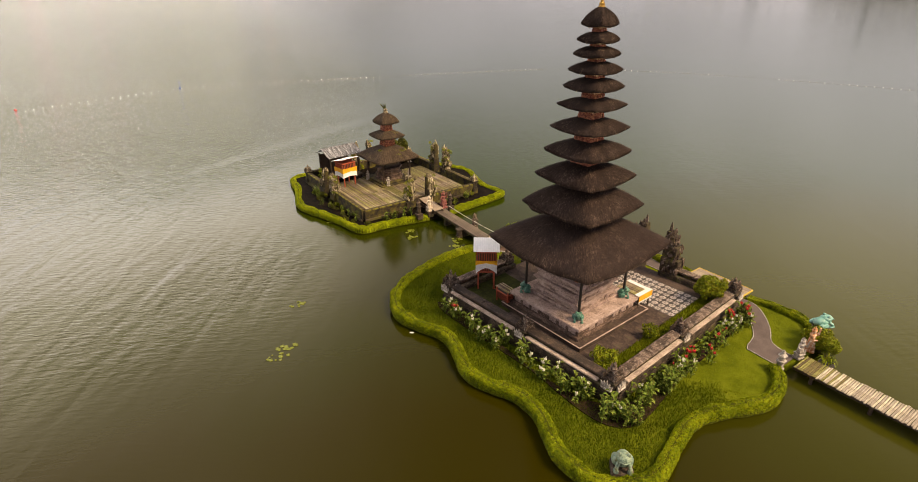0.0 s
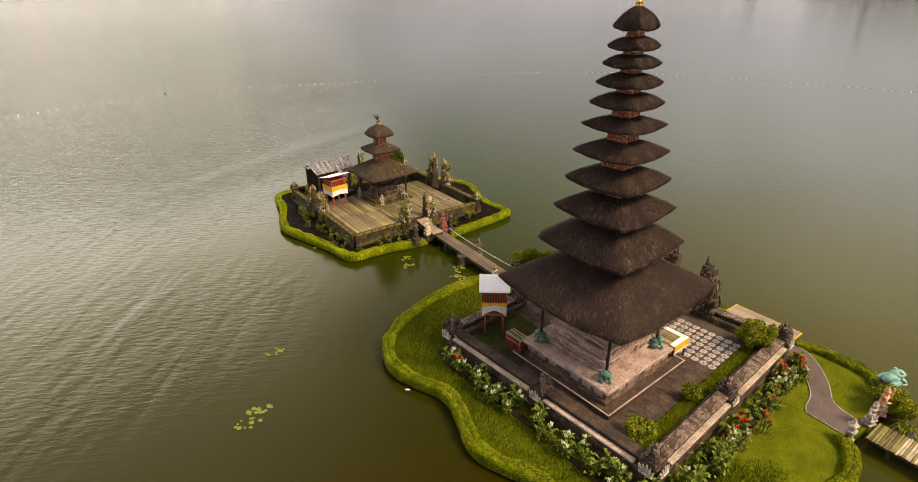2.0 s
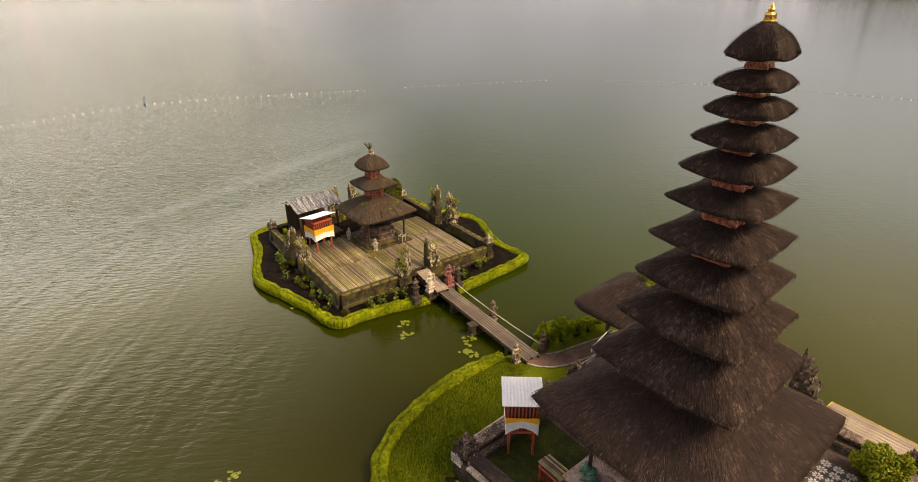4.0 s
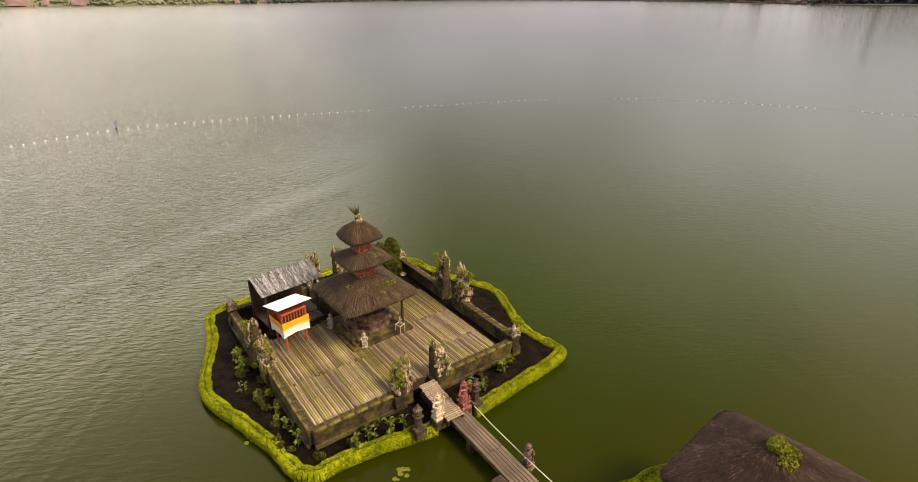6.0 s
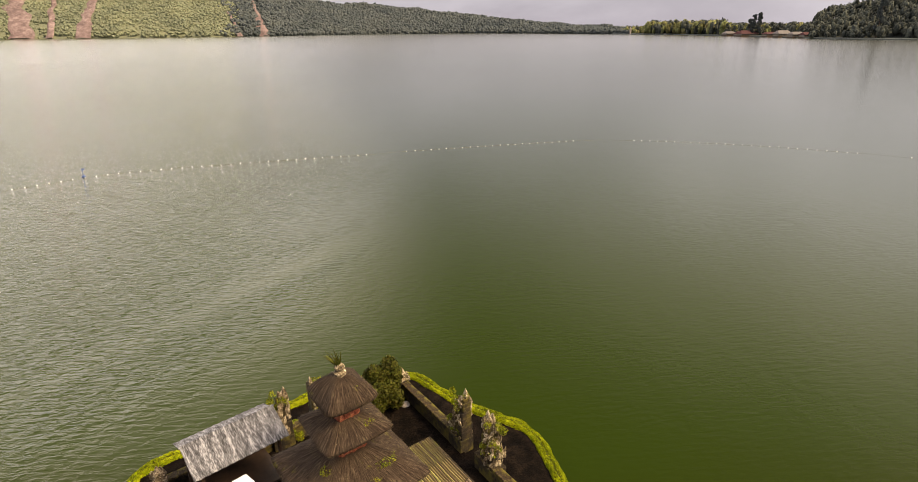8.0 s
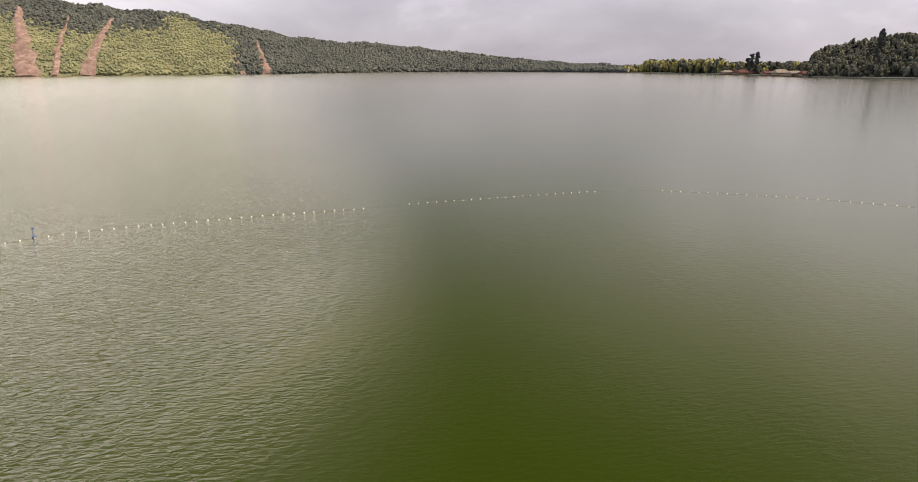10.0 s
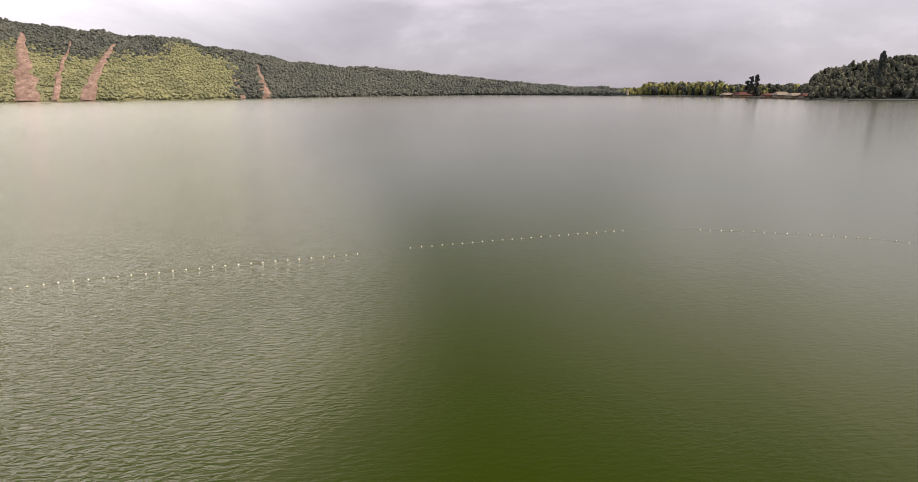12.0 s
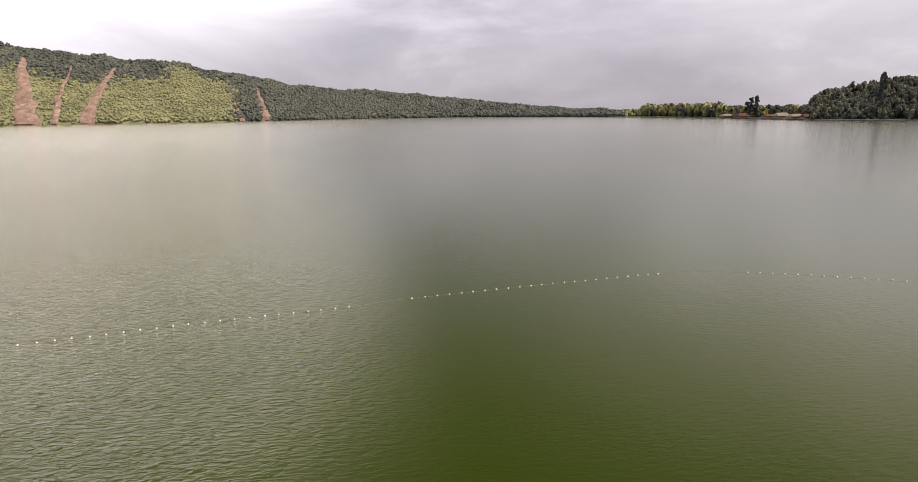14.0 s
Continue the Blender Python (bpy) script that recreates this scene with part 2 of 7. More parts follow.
    reach.interpolation_type = "SMOOTHSTEP"
    reach.inputs["From Min"].default_value, reach.inputs["From Max"].default_value = 5, 28
    reach.inputs["To Min"].default_value, reach.inputs["To Max"].default_value = 0.8, 0.0
    l.new(patch.outputs["Value"], reach.inputs["Value"])
    # stirred-up silt makes that patch paler
    stirred = n.new("ShaderNodeMix")
    stirred.data_type = "RGBA"
    stirred.inputs["B"].default_value = (0.050, 0.052, 0.0050, 1)
    l.new(reach.outputs[0], stirred.inputs["Factor"])
    l.new(r.outputs[0], stirred.inputs["A"])
    l.new(stirred.outputs["Result"], murk.inputs["Color"])
    # a ruffled patch west of the islands
    patch2 = n.new("ShaderNodeVectorMath")
    patch2.operation = "DISTANCE"
    patch2.inputs[1].default_value = (-14, 15, 0)
    l.new(tc.outputs["Object"], patch2.inputs[0])
    reach2 = n.new("ShaderNodeMapRange")
    reach2.interpolation_type = "SMOOTHSTEP"
    reach2.inputs["From Min"].default_value, reach2.inputs["From Max"].default_value = 2, 12
    reach2.inputs["To Min"].default_value, reach2.inputs["To Max"].default_value = 0.35, 0.0
    l.new(patch2.outputs["Value"], reach2.inputs["Value"])
    stir = n.new("ShaderNodeMath")
    l.new(both.outputs[0], stir.inputs[0])
    l.new(reach2.outputs[0], stir.inputs[1])
    wind = n.new("ShaderNodeMath")
    l.new(stir.outputs[0], wind.inputs[0])
    l.new(reach.outputs[0], wind.inputs[1])
    g = n.new("ShaderNodeMapRange")
    g.interpolation_type = "SMOOTHSTEP"
    g.inputs["From Min"].default_value, g.inputs["From Max"].default_value = 0.90, 1.42
    g.inputs["To Min"].default_value, g.inputs["To Max"].default_value = 0.07, 0.60
    l.new(wind.outputs[0], g.inputs["Value"])
    b = n.new("ShaderNodeBump")
    b.inputs["Distance"].default_value = 0.36
    l.new(g.outputs[0], b.inputs["Strength"])
    l.new(height, b.inputs["Height"])
    for q in (murk, gloss, fres):
        l.new(b.outputs[0], q.inputs["Normal"])
    return m


WATER = water_material()
THATCH = material("black_palm_thatch", [(0.010, 0.0058, 0.0050), (0.026, 0.0158, 0.0137), (0.060, 0.040, 0.034)], 1.6, 9, 0.9, 0.8, 0.025,
                  (22, 1.6, 1), "UV", second=(0.075, 0.052, 0.038), second_at=(0.62, 0.95), second_scale=0.9, spec=0.2)
THATCH_S = material("old_grass_thatch", [(0.012, 0.0075, 0.0055), (0.045, 0.030, 0.021), (0.13, 0.094, 0.064)], 1.2, 5, 0.9, 0.9, 0.03,
                    (14, 0.9, 1), "UV", second=(0.14, 0.13, 0.02), second_at=(0.60, 0.70), second_scale=1.1, spec=0.2)
STRAW = material("loose_straw", [(0.011, 0.0062, 0.0052), (0.036, 0.0215, 0.018), (0.125, 0.084, 0.068)], 1.5, 9, 0.85, 0, vary="island", amount=0.55, spec=0.2)
STRAW_S = material("loose_straw_pale", [(0.018, 0.012, 0.009), (0.058, 0.041, 0.028), (0.16, 0.12, 0.08)], 1.5, 9, 0.85, 0, vary="island", amount=0.5, spec=0.2)
CORNICE = material("gilt_carved_cornice", [(0.13, 0.06, 0.035), (0.46, 0.27, 0.14), (0.76, 0.60, 0.40)], 9, 30, 0.6, 0.9, 0.03)
CARVED = material("carved_red_wood", [(0.05, 0.011, 0.008), (0.26, 0.052, 0.026), (0.52, 0.26, 0.12)], 9, 40, 0.6, 0.9, 0.03)
DARKWOOD = material("dark_wood", [(0.025, 0.015, 0.01), (0.06, 0.035, 0.022)], 4, 30, 0.6, 0.4, 0.01, (1, 1, 0.2))
BLACKWOOD = material("black_painted_wood", [(0.006, 0.005, 0.005), (0.016, 0.013, 0.012)], 4, 30, 0.5, 0.3, 0.006, (1, 1, 0.2))
REDWOOD = material("red_painted_wood", [(0.30, 0.050, 0.022), (0.46, 0.10, 0.048)], 5, 30, 0.55, 0.3, 0.005)
GOLD = material("gilded_finial", [(0.35, 0.20, 0.04), (0.75, 0.5, 0.14)], 8, 40, 0.35, 0.5, 0.01, metallic=0.7)
STONE = material("mossy_grey_stone", [(0.013, 0.0075, 0.005), (0.048, 0.032, 0.022), (0.17, 0.125, 0.09)], 2.2, 16, 0.9, 0.9, 0.03,
                 second=(0.055, 0.062, 0.012), second_at=(0.54, 0.66), second_scale=1.6, vary="object", amount=0.15)
DARKSTONE = material("dark_wet_stone", [(0.009, 0.006, 0.003), (0.034, 0.022, 0.011), (0.10, 0.070, 0.038)], 2.0, 14, 0.85, 0.9, 0.03,
                     second=(0.085, 0.080, 0.008), second_at=(0.51, 0.66), second_scale=1.3, vary="object", amount=0.15)
LICHEN = material("lichen_stone", [(0.013, 0.007, 0.005), (0.062, 0.039, 0.028), (0.26, 0.19, 0.155)], 3.0, 22, 0.9, 1.0, 0.03,
                  second=(0.46, 0.42, 0.37), second_at=(0.56, 0.70), second_scale=13, vary="object", amount=0.06)
COPING = material("wet_brown_coping", [(0.009, 0.005, 0.0035), (0.028, 0.0165, 0.0115), (0.075, 0.047, 0.035)], 2.4, 20, 0.85, 0.9, 0.03,
                  second=(0.36, 0.32, 0.28), second_at=(0.66, 0.74), second_scale=9, vary="object", amount=0.06)
GOLDMOSS = material("golden_moss_stone", [(0.016, 0.010, 0.006), (0.19, 0.145, 0.085), (0.68, 0.60, 0.46)], 3.0, 18, 0.9, 1.0, 0.04,
                    second=(0.20, 0.16, 0.035), second_at=(0.60, 0.74), second_scale=3, vary="object", amount=0.15)
PLASTER = material("pink_grey_plaster", [(0.17, 0.125, 0.10), (0.38, 0.295, 0.245), (0.55, 0.45, 0.385)], 1.8, 14, 0.88, 0.5, 0.012,
                   second=(0.10, 0.085, 0.06), second_at=(0.56, 0.72), second_scale=2.0)
CARVEDSTONE = material("brown_carved_stone", [(0.022, 0.0125, 0.009), (0.085, 0.053, 0.040), (0.24, 0.165, 0.135)], 3.0, 18, 0.85, 0.9, 0.02,
                       second=(0.26, 0.19, 0.155), second_at=(0.60, 0.72), second_scale=3.0, vary="object", amount=0.12)
PODIUM = material("sandy_stone", [(0.165, 0.115, 0.102), (0.335, 0.246, 0.225), (0.47, 0.362, 0.338)], 1.6, 12, 0.85, 0.5, 0.015,
                  second=(0.15, 0.11, 0.085), second_at=(0.58, 0.75), second_scale=1.5, vary="object", amount=0.10)
BRICK = material("orange_brick", [(0.20, 0.06, 0.03), (0.38, 0.13, 0.06)], 4, 20, 0.85, 0.5, 0.01, vary="object", amount=0.25)
PAVING = material("brown_paving", [(0.017, 0.0092, 0.0072), (0.046, 0.0275, 0.0215), (0.084, 0.055, 0.044)], 1.0, 10, 0.85, 0.5, 0.012,
                  second=(0.05, 0.05, 0.015), second_at=(0.58, 0.7), second_scale=1.0, vary="object", amount=0.05)
PATHSTONE = material("path_concrete", [(0.068, 0.050, 0.048), (0.122, 0.093, 0.088)], 1.5, 20, 0.9, 0.3, 0.006, vary="object", amount=0.06)
BROWNPATH = material("brown_path", [(0.050, 0.028, 0.020), (0.115, 0.066, 0.048), (0.17, 0.105, 0.08)], 1.5, 16, 0.85, 0.4, 0.008, vary="object", amount=0.06)
TILEDARK = material("dark_tile", [(0.026, 0.022, 0.021), (0.055, 0.046, 0.044)], 3, 20, 0.45, 0.2, 0.004, vary="object", amount=0.25)
TILEPALE = material("pale_tile_flower", [(0.36, 0.31, 0.29), (0.55, 0.49, 0.46)], 3, 20, 0.5, 0.2, 0.004, vary="object", amount=0.12)
GRASS = material("lawn", [(0.066, 0.084, 0.002), (0.100, 0.122, 0.004), (0.138, 0.157, 0.008)], 1.1, 30, 0.9, 0.5, 0.03, spec=0.08)
SHADEDGRASS = material("shaded_moss", [(0.010, 0.013, 0.002), (0.024, 0.030, 0.003), (0.05, 0.058, 0.007)], 1.4, 20, 0.9, 0.9, 0.03, spec=0.2)
BLADES = material("grass_blades", [(0.072, 0.091, 0.003), (0.112, 0.134, 0.005), (0.158, 0.176, 0.010)], 0.9, 8, 0.7, 0, vary="island", amount=0.35, spec=0.08)
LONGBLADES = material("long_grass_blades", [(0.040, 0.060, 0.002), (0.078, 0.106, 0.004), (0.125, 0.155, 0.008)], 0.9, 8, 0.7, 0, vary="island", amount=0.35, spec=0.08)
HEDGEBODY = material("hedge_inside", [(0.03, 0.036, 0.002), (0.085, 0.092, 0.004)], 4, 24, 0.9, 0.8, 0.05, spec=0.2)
HEDGELEAF = material("hedge_leaves", [(0.115, 0.145, 0.003), (0.245, 0.295, 0.006), (0.41, 0.45, 0.012)], 1.0, 6, 0.6, 0, vary="island", amount=0.3, spec=0.08)
HEDGELEAF_B = material("clipped_hedge_leaves", [(0.082, 0.110, 0.002), (0.175, 0.212, 0.004), (0.30, 0.335, 0.010)], 1.0, 6, 0.6, 0, vary="island", amount=0.3, spec=0.08)
CANNA = material("canna_leaf", [(0.028, 0.046, 0.006), (0.105, 0.145, 0.020), (0.27, 0.31, 0.055)], 3, 14, 0.6, 0.2, 0.01, vary="island", amount=0.4, spec=0.08)
SHRUB = material("shrub_leaf", [(0.08, 0.105, 0.006), (0.175, 0.20, 0.012), (0.30, 0.30, 0.02)], 2, 10, 0.55, 0, vary="island", amount=0.45, spec=0.08)
DARKSHRUB = material("dark_shrub_leaf", [(0.022, 0.026, 0.004), (0.062, 0.066, 0.010), (0.12, 0.115, 0.02)], 2, 10, 0.55, 0, vary="island", amount=0.45, spec=0.08)
WHITEPETAL = material("white_petal", [(0.62, 0.60, 0.50), (0.76, 0.74, 0.64)], 10, 30, 0.5, 0)
REDPETAL = material("red_petal", [(0.42, 0.012, 0.015), (0.62, 0.03, 0.03)], 10, 30, 0.5, 0)
SOIL = material("wet_black_soil", [(0.002, 0.0015, 0.0012), (0.007, 0.0052, 0.0042), (0.020, 0.014, 0.010)], 2.0, 18, 0.85, 1.0, 0.05, spec=0.05)
BEDSOIL = material("brown_bed_soil", [(0.010, 0.006, 0.004), (0.028, 0.016, 0.010), (0.055, 0.033, 0.020)], 2.0, 18, 0.9, 1.0, 0.04, spec=0.1)
BAMBOO = material("weathered_bamboo", [(0.038, 0.025, 0.015), (0.225, 0.163, 0.108), (0.53, 0.425, 0.315)], 0.9, 5, 0.7, 0.5, 0.008, (12, 0.5, 1),
                  vary="object", amount=0.6, second=(0.17, 0.14, 0.022), second_at=(0.48, 0.70), second_scale=0.6)
MOSSWALL = material("mossy_brown_wall", [(0.006, 0.004, 0.0025), (0.019, 0.0125, 0.006), (0.064, 0.044, 0.022)], 2.2, 16, 0.9, 0.9, 0.03,
                    second=(0.105, 0.085, 0.010), second_at=(0.46, 0.64), second_scale=1.3, vary="object", amount=0.15)
MOSSCAP = material("mossy_wall_top", [(0.013, 0.0075, 0.0035), (0.052, 0.035, 0.013), (0.16, 0.118, 0.055)], 3.0, 20, 0.95, 1.0, 0.04,
                   second=(0.17, 0.155, 0.012), second_at=(0.46, 0.62), second_scale=1.6, vary="object", amount=0.2)
BAMBOO_M = material("mossy_bamboo", [(0.026, 0.022, 0.006), (0.135, 0.112, 0.030), (0.35, 0.29, 0.12)], 0.9, 5, 0.75, 0.5, 0.008, (12, 0.5, 1), vary="object", amount=0.5)
BAMBOO_X = material("bleached_bamboo", [(0.17, 0.14, 0.10), (0.35, 0.30, 0.235), (0.52, 0.465, 0.39)], 1.2, 8, 0.7, 0.5, 0.008, (1, 8, 1), vary="object", amount=0.3)
DECK = material("grey_deck_wood", [(0.05, 0.037, 0.028), (0.115, 0.088, 0.068), (0.19, 0.15, 0.12)], 1.0, 12, 0.8, 0.5, 0.008, (9, 0.8, 1), vary="object", amount=0.25)
DECKPALE = material("bleached_deck_wood", [(0.15, 0.115, 0.085), (0.27, 0.215, 0.165), (0.38, 0.31, 0.25)], 1.0, 12, 0.8, 0.5, 0.008, (9, 0.8, 1), vary="object", amount=0.15)
PIPE = material("pale_painted_pipe", [(0.5, 0.49, 0.46), (0.68, 0.67, 0.63)], 4, 30, 0.5, 0.1, 0.003)
SHEET = material("white_metal_sheet", [(0.74, 0.76, 0.80), (0.86, 0.87, 0.90)], 1.5, 12, 0.45, 0.2, 0.004)
OLDSHEET = material("stained_grey_sheet", [(0.018, 0.018, 0.020), (0.12, 0.122, 0.14), (0.42, 0.43, 0.48)], 1.6, 9, 0.8, 0.5, 0.01, (5, 0.9, 0.9))
CLOTHWHITE = material("white_cloth", [(0.62, 0.61, 0.62), (0.80, 0.79, 0.79)], 2, 14, 0.85, 0.3, 0.01)
CLOTHYELLOW = material("yellow_cloth", [(0.66, 0.30, 0.008), (0.85, 0.44, 0.015)], 2, 14, 0.8, 0.3, 0.01)
YELLOWPAINT = material("yellow_kerb_paint", [(0.42, 0.28, 0.03), (0.60, 0.44, 0.07)], 3, 20, 0.6, 0.2, 0.004)
FROGGREEN = material("green_painted_stone", [(0.014, 0.065, 0.048), (0.05, 0.17, 0.13), (0.20, 0.34, 0.26)], 4, 22, 0.5, 0.5, 0.01)
TURQUOISE = material("turquoise_painted_stone", [(0.06, 0.20, 0.18), (0.17, 0.38, 0.34), (0.30, 0.46, 0.40)], 3, 18, 0.5, 0.4, 0.01)
FROGOLD = material("weathered_green_stone", [(0.07, 0.12, 0.09), (0.20, 0.28, 0.21), (0.36, 0.40, 0.30)], 4, 20, 0.7, 0.8, 0.02, second=(0.12, 0.13, 0.05), second_at=(0.5, 0.62), second_scale=4)
PALESTONE = material("pale_carved_stone", [(0.13, 0.11, 0.095), (0.34, 0.30, 0.27), (0.58, 0.54, 0.50)], 6, 26, 0.85, 0.9, 0.02)
GILTSTONE = material("white_and_gilt_stone", [(0.32, 0.19, 0.05), (0.55, 0.47, 0.38), (0.76, 0.73, 0.68)], 9, 30, 0.6, 0.7, 0.015)
REDSTONE = material("red_painted_stone", [(0.05, 0.016, 0.014), (0.22, 0.05, 0.045), (0.36, 0.22, 0.19)], 8, 28, 0.7, 0.7, 0.015)
ORANGESTONE = material("orange_and_white_stone", [(0.42, 0.13, 0.03), (0.50, 0.22, 0.08), (0.66, 0.60, 0.54)], 7, 28, 0.7, 0.6, 0.015)
BUOYWHITE = material("white_float", [(0.66, 0.66, 0.64), (0.80, 0.80, 0.78)], 6, 20, 0.4, 0)
BUOYBLUE = material("blue_float", [(0.03, 0.06, 0.22), (0.06, 0.12, 0.35)], 6, 20, 0.5, 0)
BUOYRED = material("red_float", [(0.45, 0.05, 0.05), (0.6, 0.10, 0.09)], 6, 20, 0.5, 0)
ROPE = material("wet_rope", [(0.10, 0.09, 0.07), (0.22, 0.20, 0.16)], 6, 40, 0.9, 0.3, 0.005)
LILY = material("lily_pad", [(0.09, 0.11, 0.006), (0.18, 0.20, 0.012)], 4, 16, 0.4, 0.2, 0.005, vary="island", amount=0.3)
# hill greens with cloud shade, sunlight and distance haze put into the colour
FOREST = material("hazy_shaded_forest", [(0.066, 0.082, 0.092), (0.090, 0.108, 0.116), (0.118, 0.136, 0.138)], 0.02, 0.25, 0.95, 0.8, 2.0, vary="island", amount=0.25, spec=0.1)
LITSLOPE = material("hazy_sunlit_slope", [(0.165, 0.188, 0.135), (0.215, 0.240, 0.165), (0.275, 0.300, 0.195)], 0.02, 0.25, 0.95, 0.8, 2.0, vary="island", amount=0.22, spec=0.1)
GLADE = material("yellow_green_trees", [(0.09, 0.10, 0.045), (0.18, 0.19, 0.08), (0.32, 0.31, 0.15)], 0.03, 0.3, 0.95, 0.8, 1.5, vary="island", amount=0.45, spec=0.1)
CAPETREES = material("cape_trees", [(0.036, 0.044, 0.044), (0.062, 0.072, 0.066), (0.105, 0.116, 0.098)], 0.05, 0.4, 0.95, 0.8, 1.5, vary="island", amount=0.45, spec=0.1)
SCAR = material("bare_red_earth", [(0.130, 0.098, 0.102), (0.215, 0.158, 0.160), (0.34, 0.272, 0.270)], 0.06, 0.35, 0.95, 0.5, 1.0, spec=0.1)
FARROOF = material("red_tile_roof", [(0.042, 0.010, 0.014), (0.080, 0.019, 0.026)], 0.4, 3, 0.8, 0.2, 0.05)
FARROOFGREY = material("grey_tin_roof", [(0.11, 0.10, 0.105), (0.19, 0.175, 0.18)], 0.4, 3, 0.7, 0.2, 0.05)
FARWALL = material("cream_wall", [(0.16, 0.145, 0.13), (0.26, 0.24, 0.22)], 0.4, 3, 0.8, 0.1, 0.02)
DARKGLASS = material("dark_window", [(0.02, 0.02, 0.025), (0.04, 0.04, 0.045)], 1, 5, 0.2, 0)
CLAY = material("dark_clay", [(0.02, 0.016, 0.014), (0.05, 0.04, 0.034)], 5, 20, 0.7, 0.3, 0.01)


# ------------------------------------------------------------------ building helpers
class Shape:
    """Gathers vertices and faces of one mesh."""

    def __init__(self):
        self.v, self.f, self.m = [], [], []

    def add(self, verts, faces, slot=0):
        base = len(self.v)
        self.v += [tuple(p) for p in verts]
        self.f += [tuple(i + base for i in q) for q in faces]
        self.m += [slot] * len(faces)
        return self

    def box(self, x, y, z, sx, sy, sz, c=0.02, turn=0.0, top=1.0, slot=0, lean=(0, 0)):
        """A box on its base centre (x, y, z) with chamfered edges; top: how far it tapers."""
        c = min(c, sx * 0.3, sy * 0.3, sz * 0.3)
        rings = ((0, -c), (c, 0), (sz - c, 0), (sz, -c))
        ca, sa = math.cos(turn), math.sin(turn)
        verts = []
        for zz, grow in rings:
            k = 1 + (top - 1) * zz / sz
            hx, hy = sx / 2 * k, sy / 2 * k
            for px, py in ((-hx + c, -hy - grow * 0), (hx - c, -hy), (hx, -hy + c), (hx, hy - c), (hx - c, hy), (-hx + c, hy), (-hx, hy - c), (-hx, -hy + c)):
                if grow:
                    px, py = px * (1 - c / max(hx, 1e-6)), py * (1 - c / max(hy, 1e-6))
                px, py = px + lean[0] * zz / sz, py + lean[1] * zz / sz
                verts.append((x + px * ca - py * sa, y + px * sa + py * ca, z + zz))
        faces = [tuple(range(7, -1, -1)), tuple(range(24, 32))]
        for k in range(3):
            for i in range(8):
                j = (i + 1) % 8
                faces.append((k * 8 + i, k * 8 + j, k * 8 + 8 + j, k * 8 + 8 + i))
        return self.add(verts, faces, slot)

    def lathe(self, x, y, z, prof, n=12, slot=0, sx=1.0, sy=1.0, turn=0.0, lean=(0, 0)):
        """prof: (radius, height) from below; n sides."""
        verts = []
        for r, h in prof:
            for i in range(n):
                a = turn + 2 * math.pi * i / n
                verts.append((x + r * math.cos(a) * sx + lean[0] * h, y + r * math.sin(a) * sy + lean[1] * h, z + h))
        faces = [tuple(range(n - 1, -1, -1)), tuple(range((len(prof) - 1) * n, len(prof) * n))]
        for k in range(len(prof) - 1):
            for i in range(n):
                j = (i + 1) % n
                faces.append((k * n + i, k * n + j, k * n + n + j, k * n + n + i))
        return self.add(verts, faces, slot)

    def tube(self, pts, r, n=6, slot=0):
        pts = [Vector(p) for p in pts]
        verts = []
        for k, p in enumerate(pts):
            d = (pts[min(k + 1, len(pts) - 1)] - pts[max(k - 1, 0)]).normalized()
            a = d.cross(Vector((0, 0, 1)) if abs(d.z) < 0.9 else Vector((1, 0, 0))).normalized()
            b = a.cross(d)
            rr = r[k] if isinstance(r, (list, tuple)) else r
            for i in range(n):
                t = 2 * math.pi * i / n
                verts.append(p + (a * math.cos(t) + b * math.sin(t)) * rr)
        faces = [tuple(range(n)), tuple(range(len(pts) * n - 1, (len(pts) - 1) * n - 1, -1))]
        for k in range(len(pts) - 1):
            for i in range(n):
                j = (i + 1) % n
                faces.append((k * n + j, k * n + i, k * n + n + i, k * n + n + j))
        return self.add(verts, faces, slot)

    def ball(self, x, y, z, rx, ry, rz, n=10, slot=0, rough=0.0, seed=0):
        rows = max(4, n // 2)
        verts = [(x, y, z - rz)]
        for k in range(1, rows):
            t = math.pi * k / rows
            for i in range(n):
                a = 2 * math.pi * i / n
                w = 1 + rough * noise.noise(Vector((math.cos(a) * 1.7 + seed, math.sin(a) * 1.7, t * 1.5 + seed * 0.7)))
                verts.append((x + rx * w * math.sin(t) * math.cos(a), y + ry * w * math.sin(t) * math.sin(a), z - rz * w * math.cos(t)))
        verts.append((x, y, z + rz))
        faces = [(0, 1 + (i + 1) % n, 1 + i) for i in range(n)]
        for k in range(rows - 2):
            for i in range(n):
                j = (i + 1) % n
                faces.append((1 + k * n + i, 1 + k * n + j, 1 + k * n + n + j, 1 + k * n + n + i))
        b = 1 + (rows - 2) * n
        faces += [(b + i, b + (i + 1) % n, len(verts) - 1) for i in range(n)]
        return self.add(verts, faces, slot)

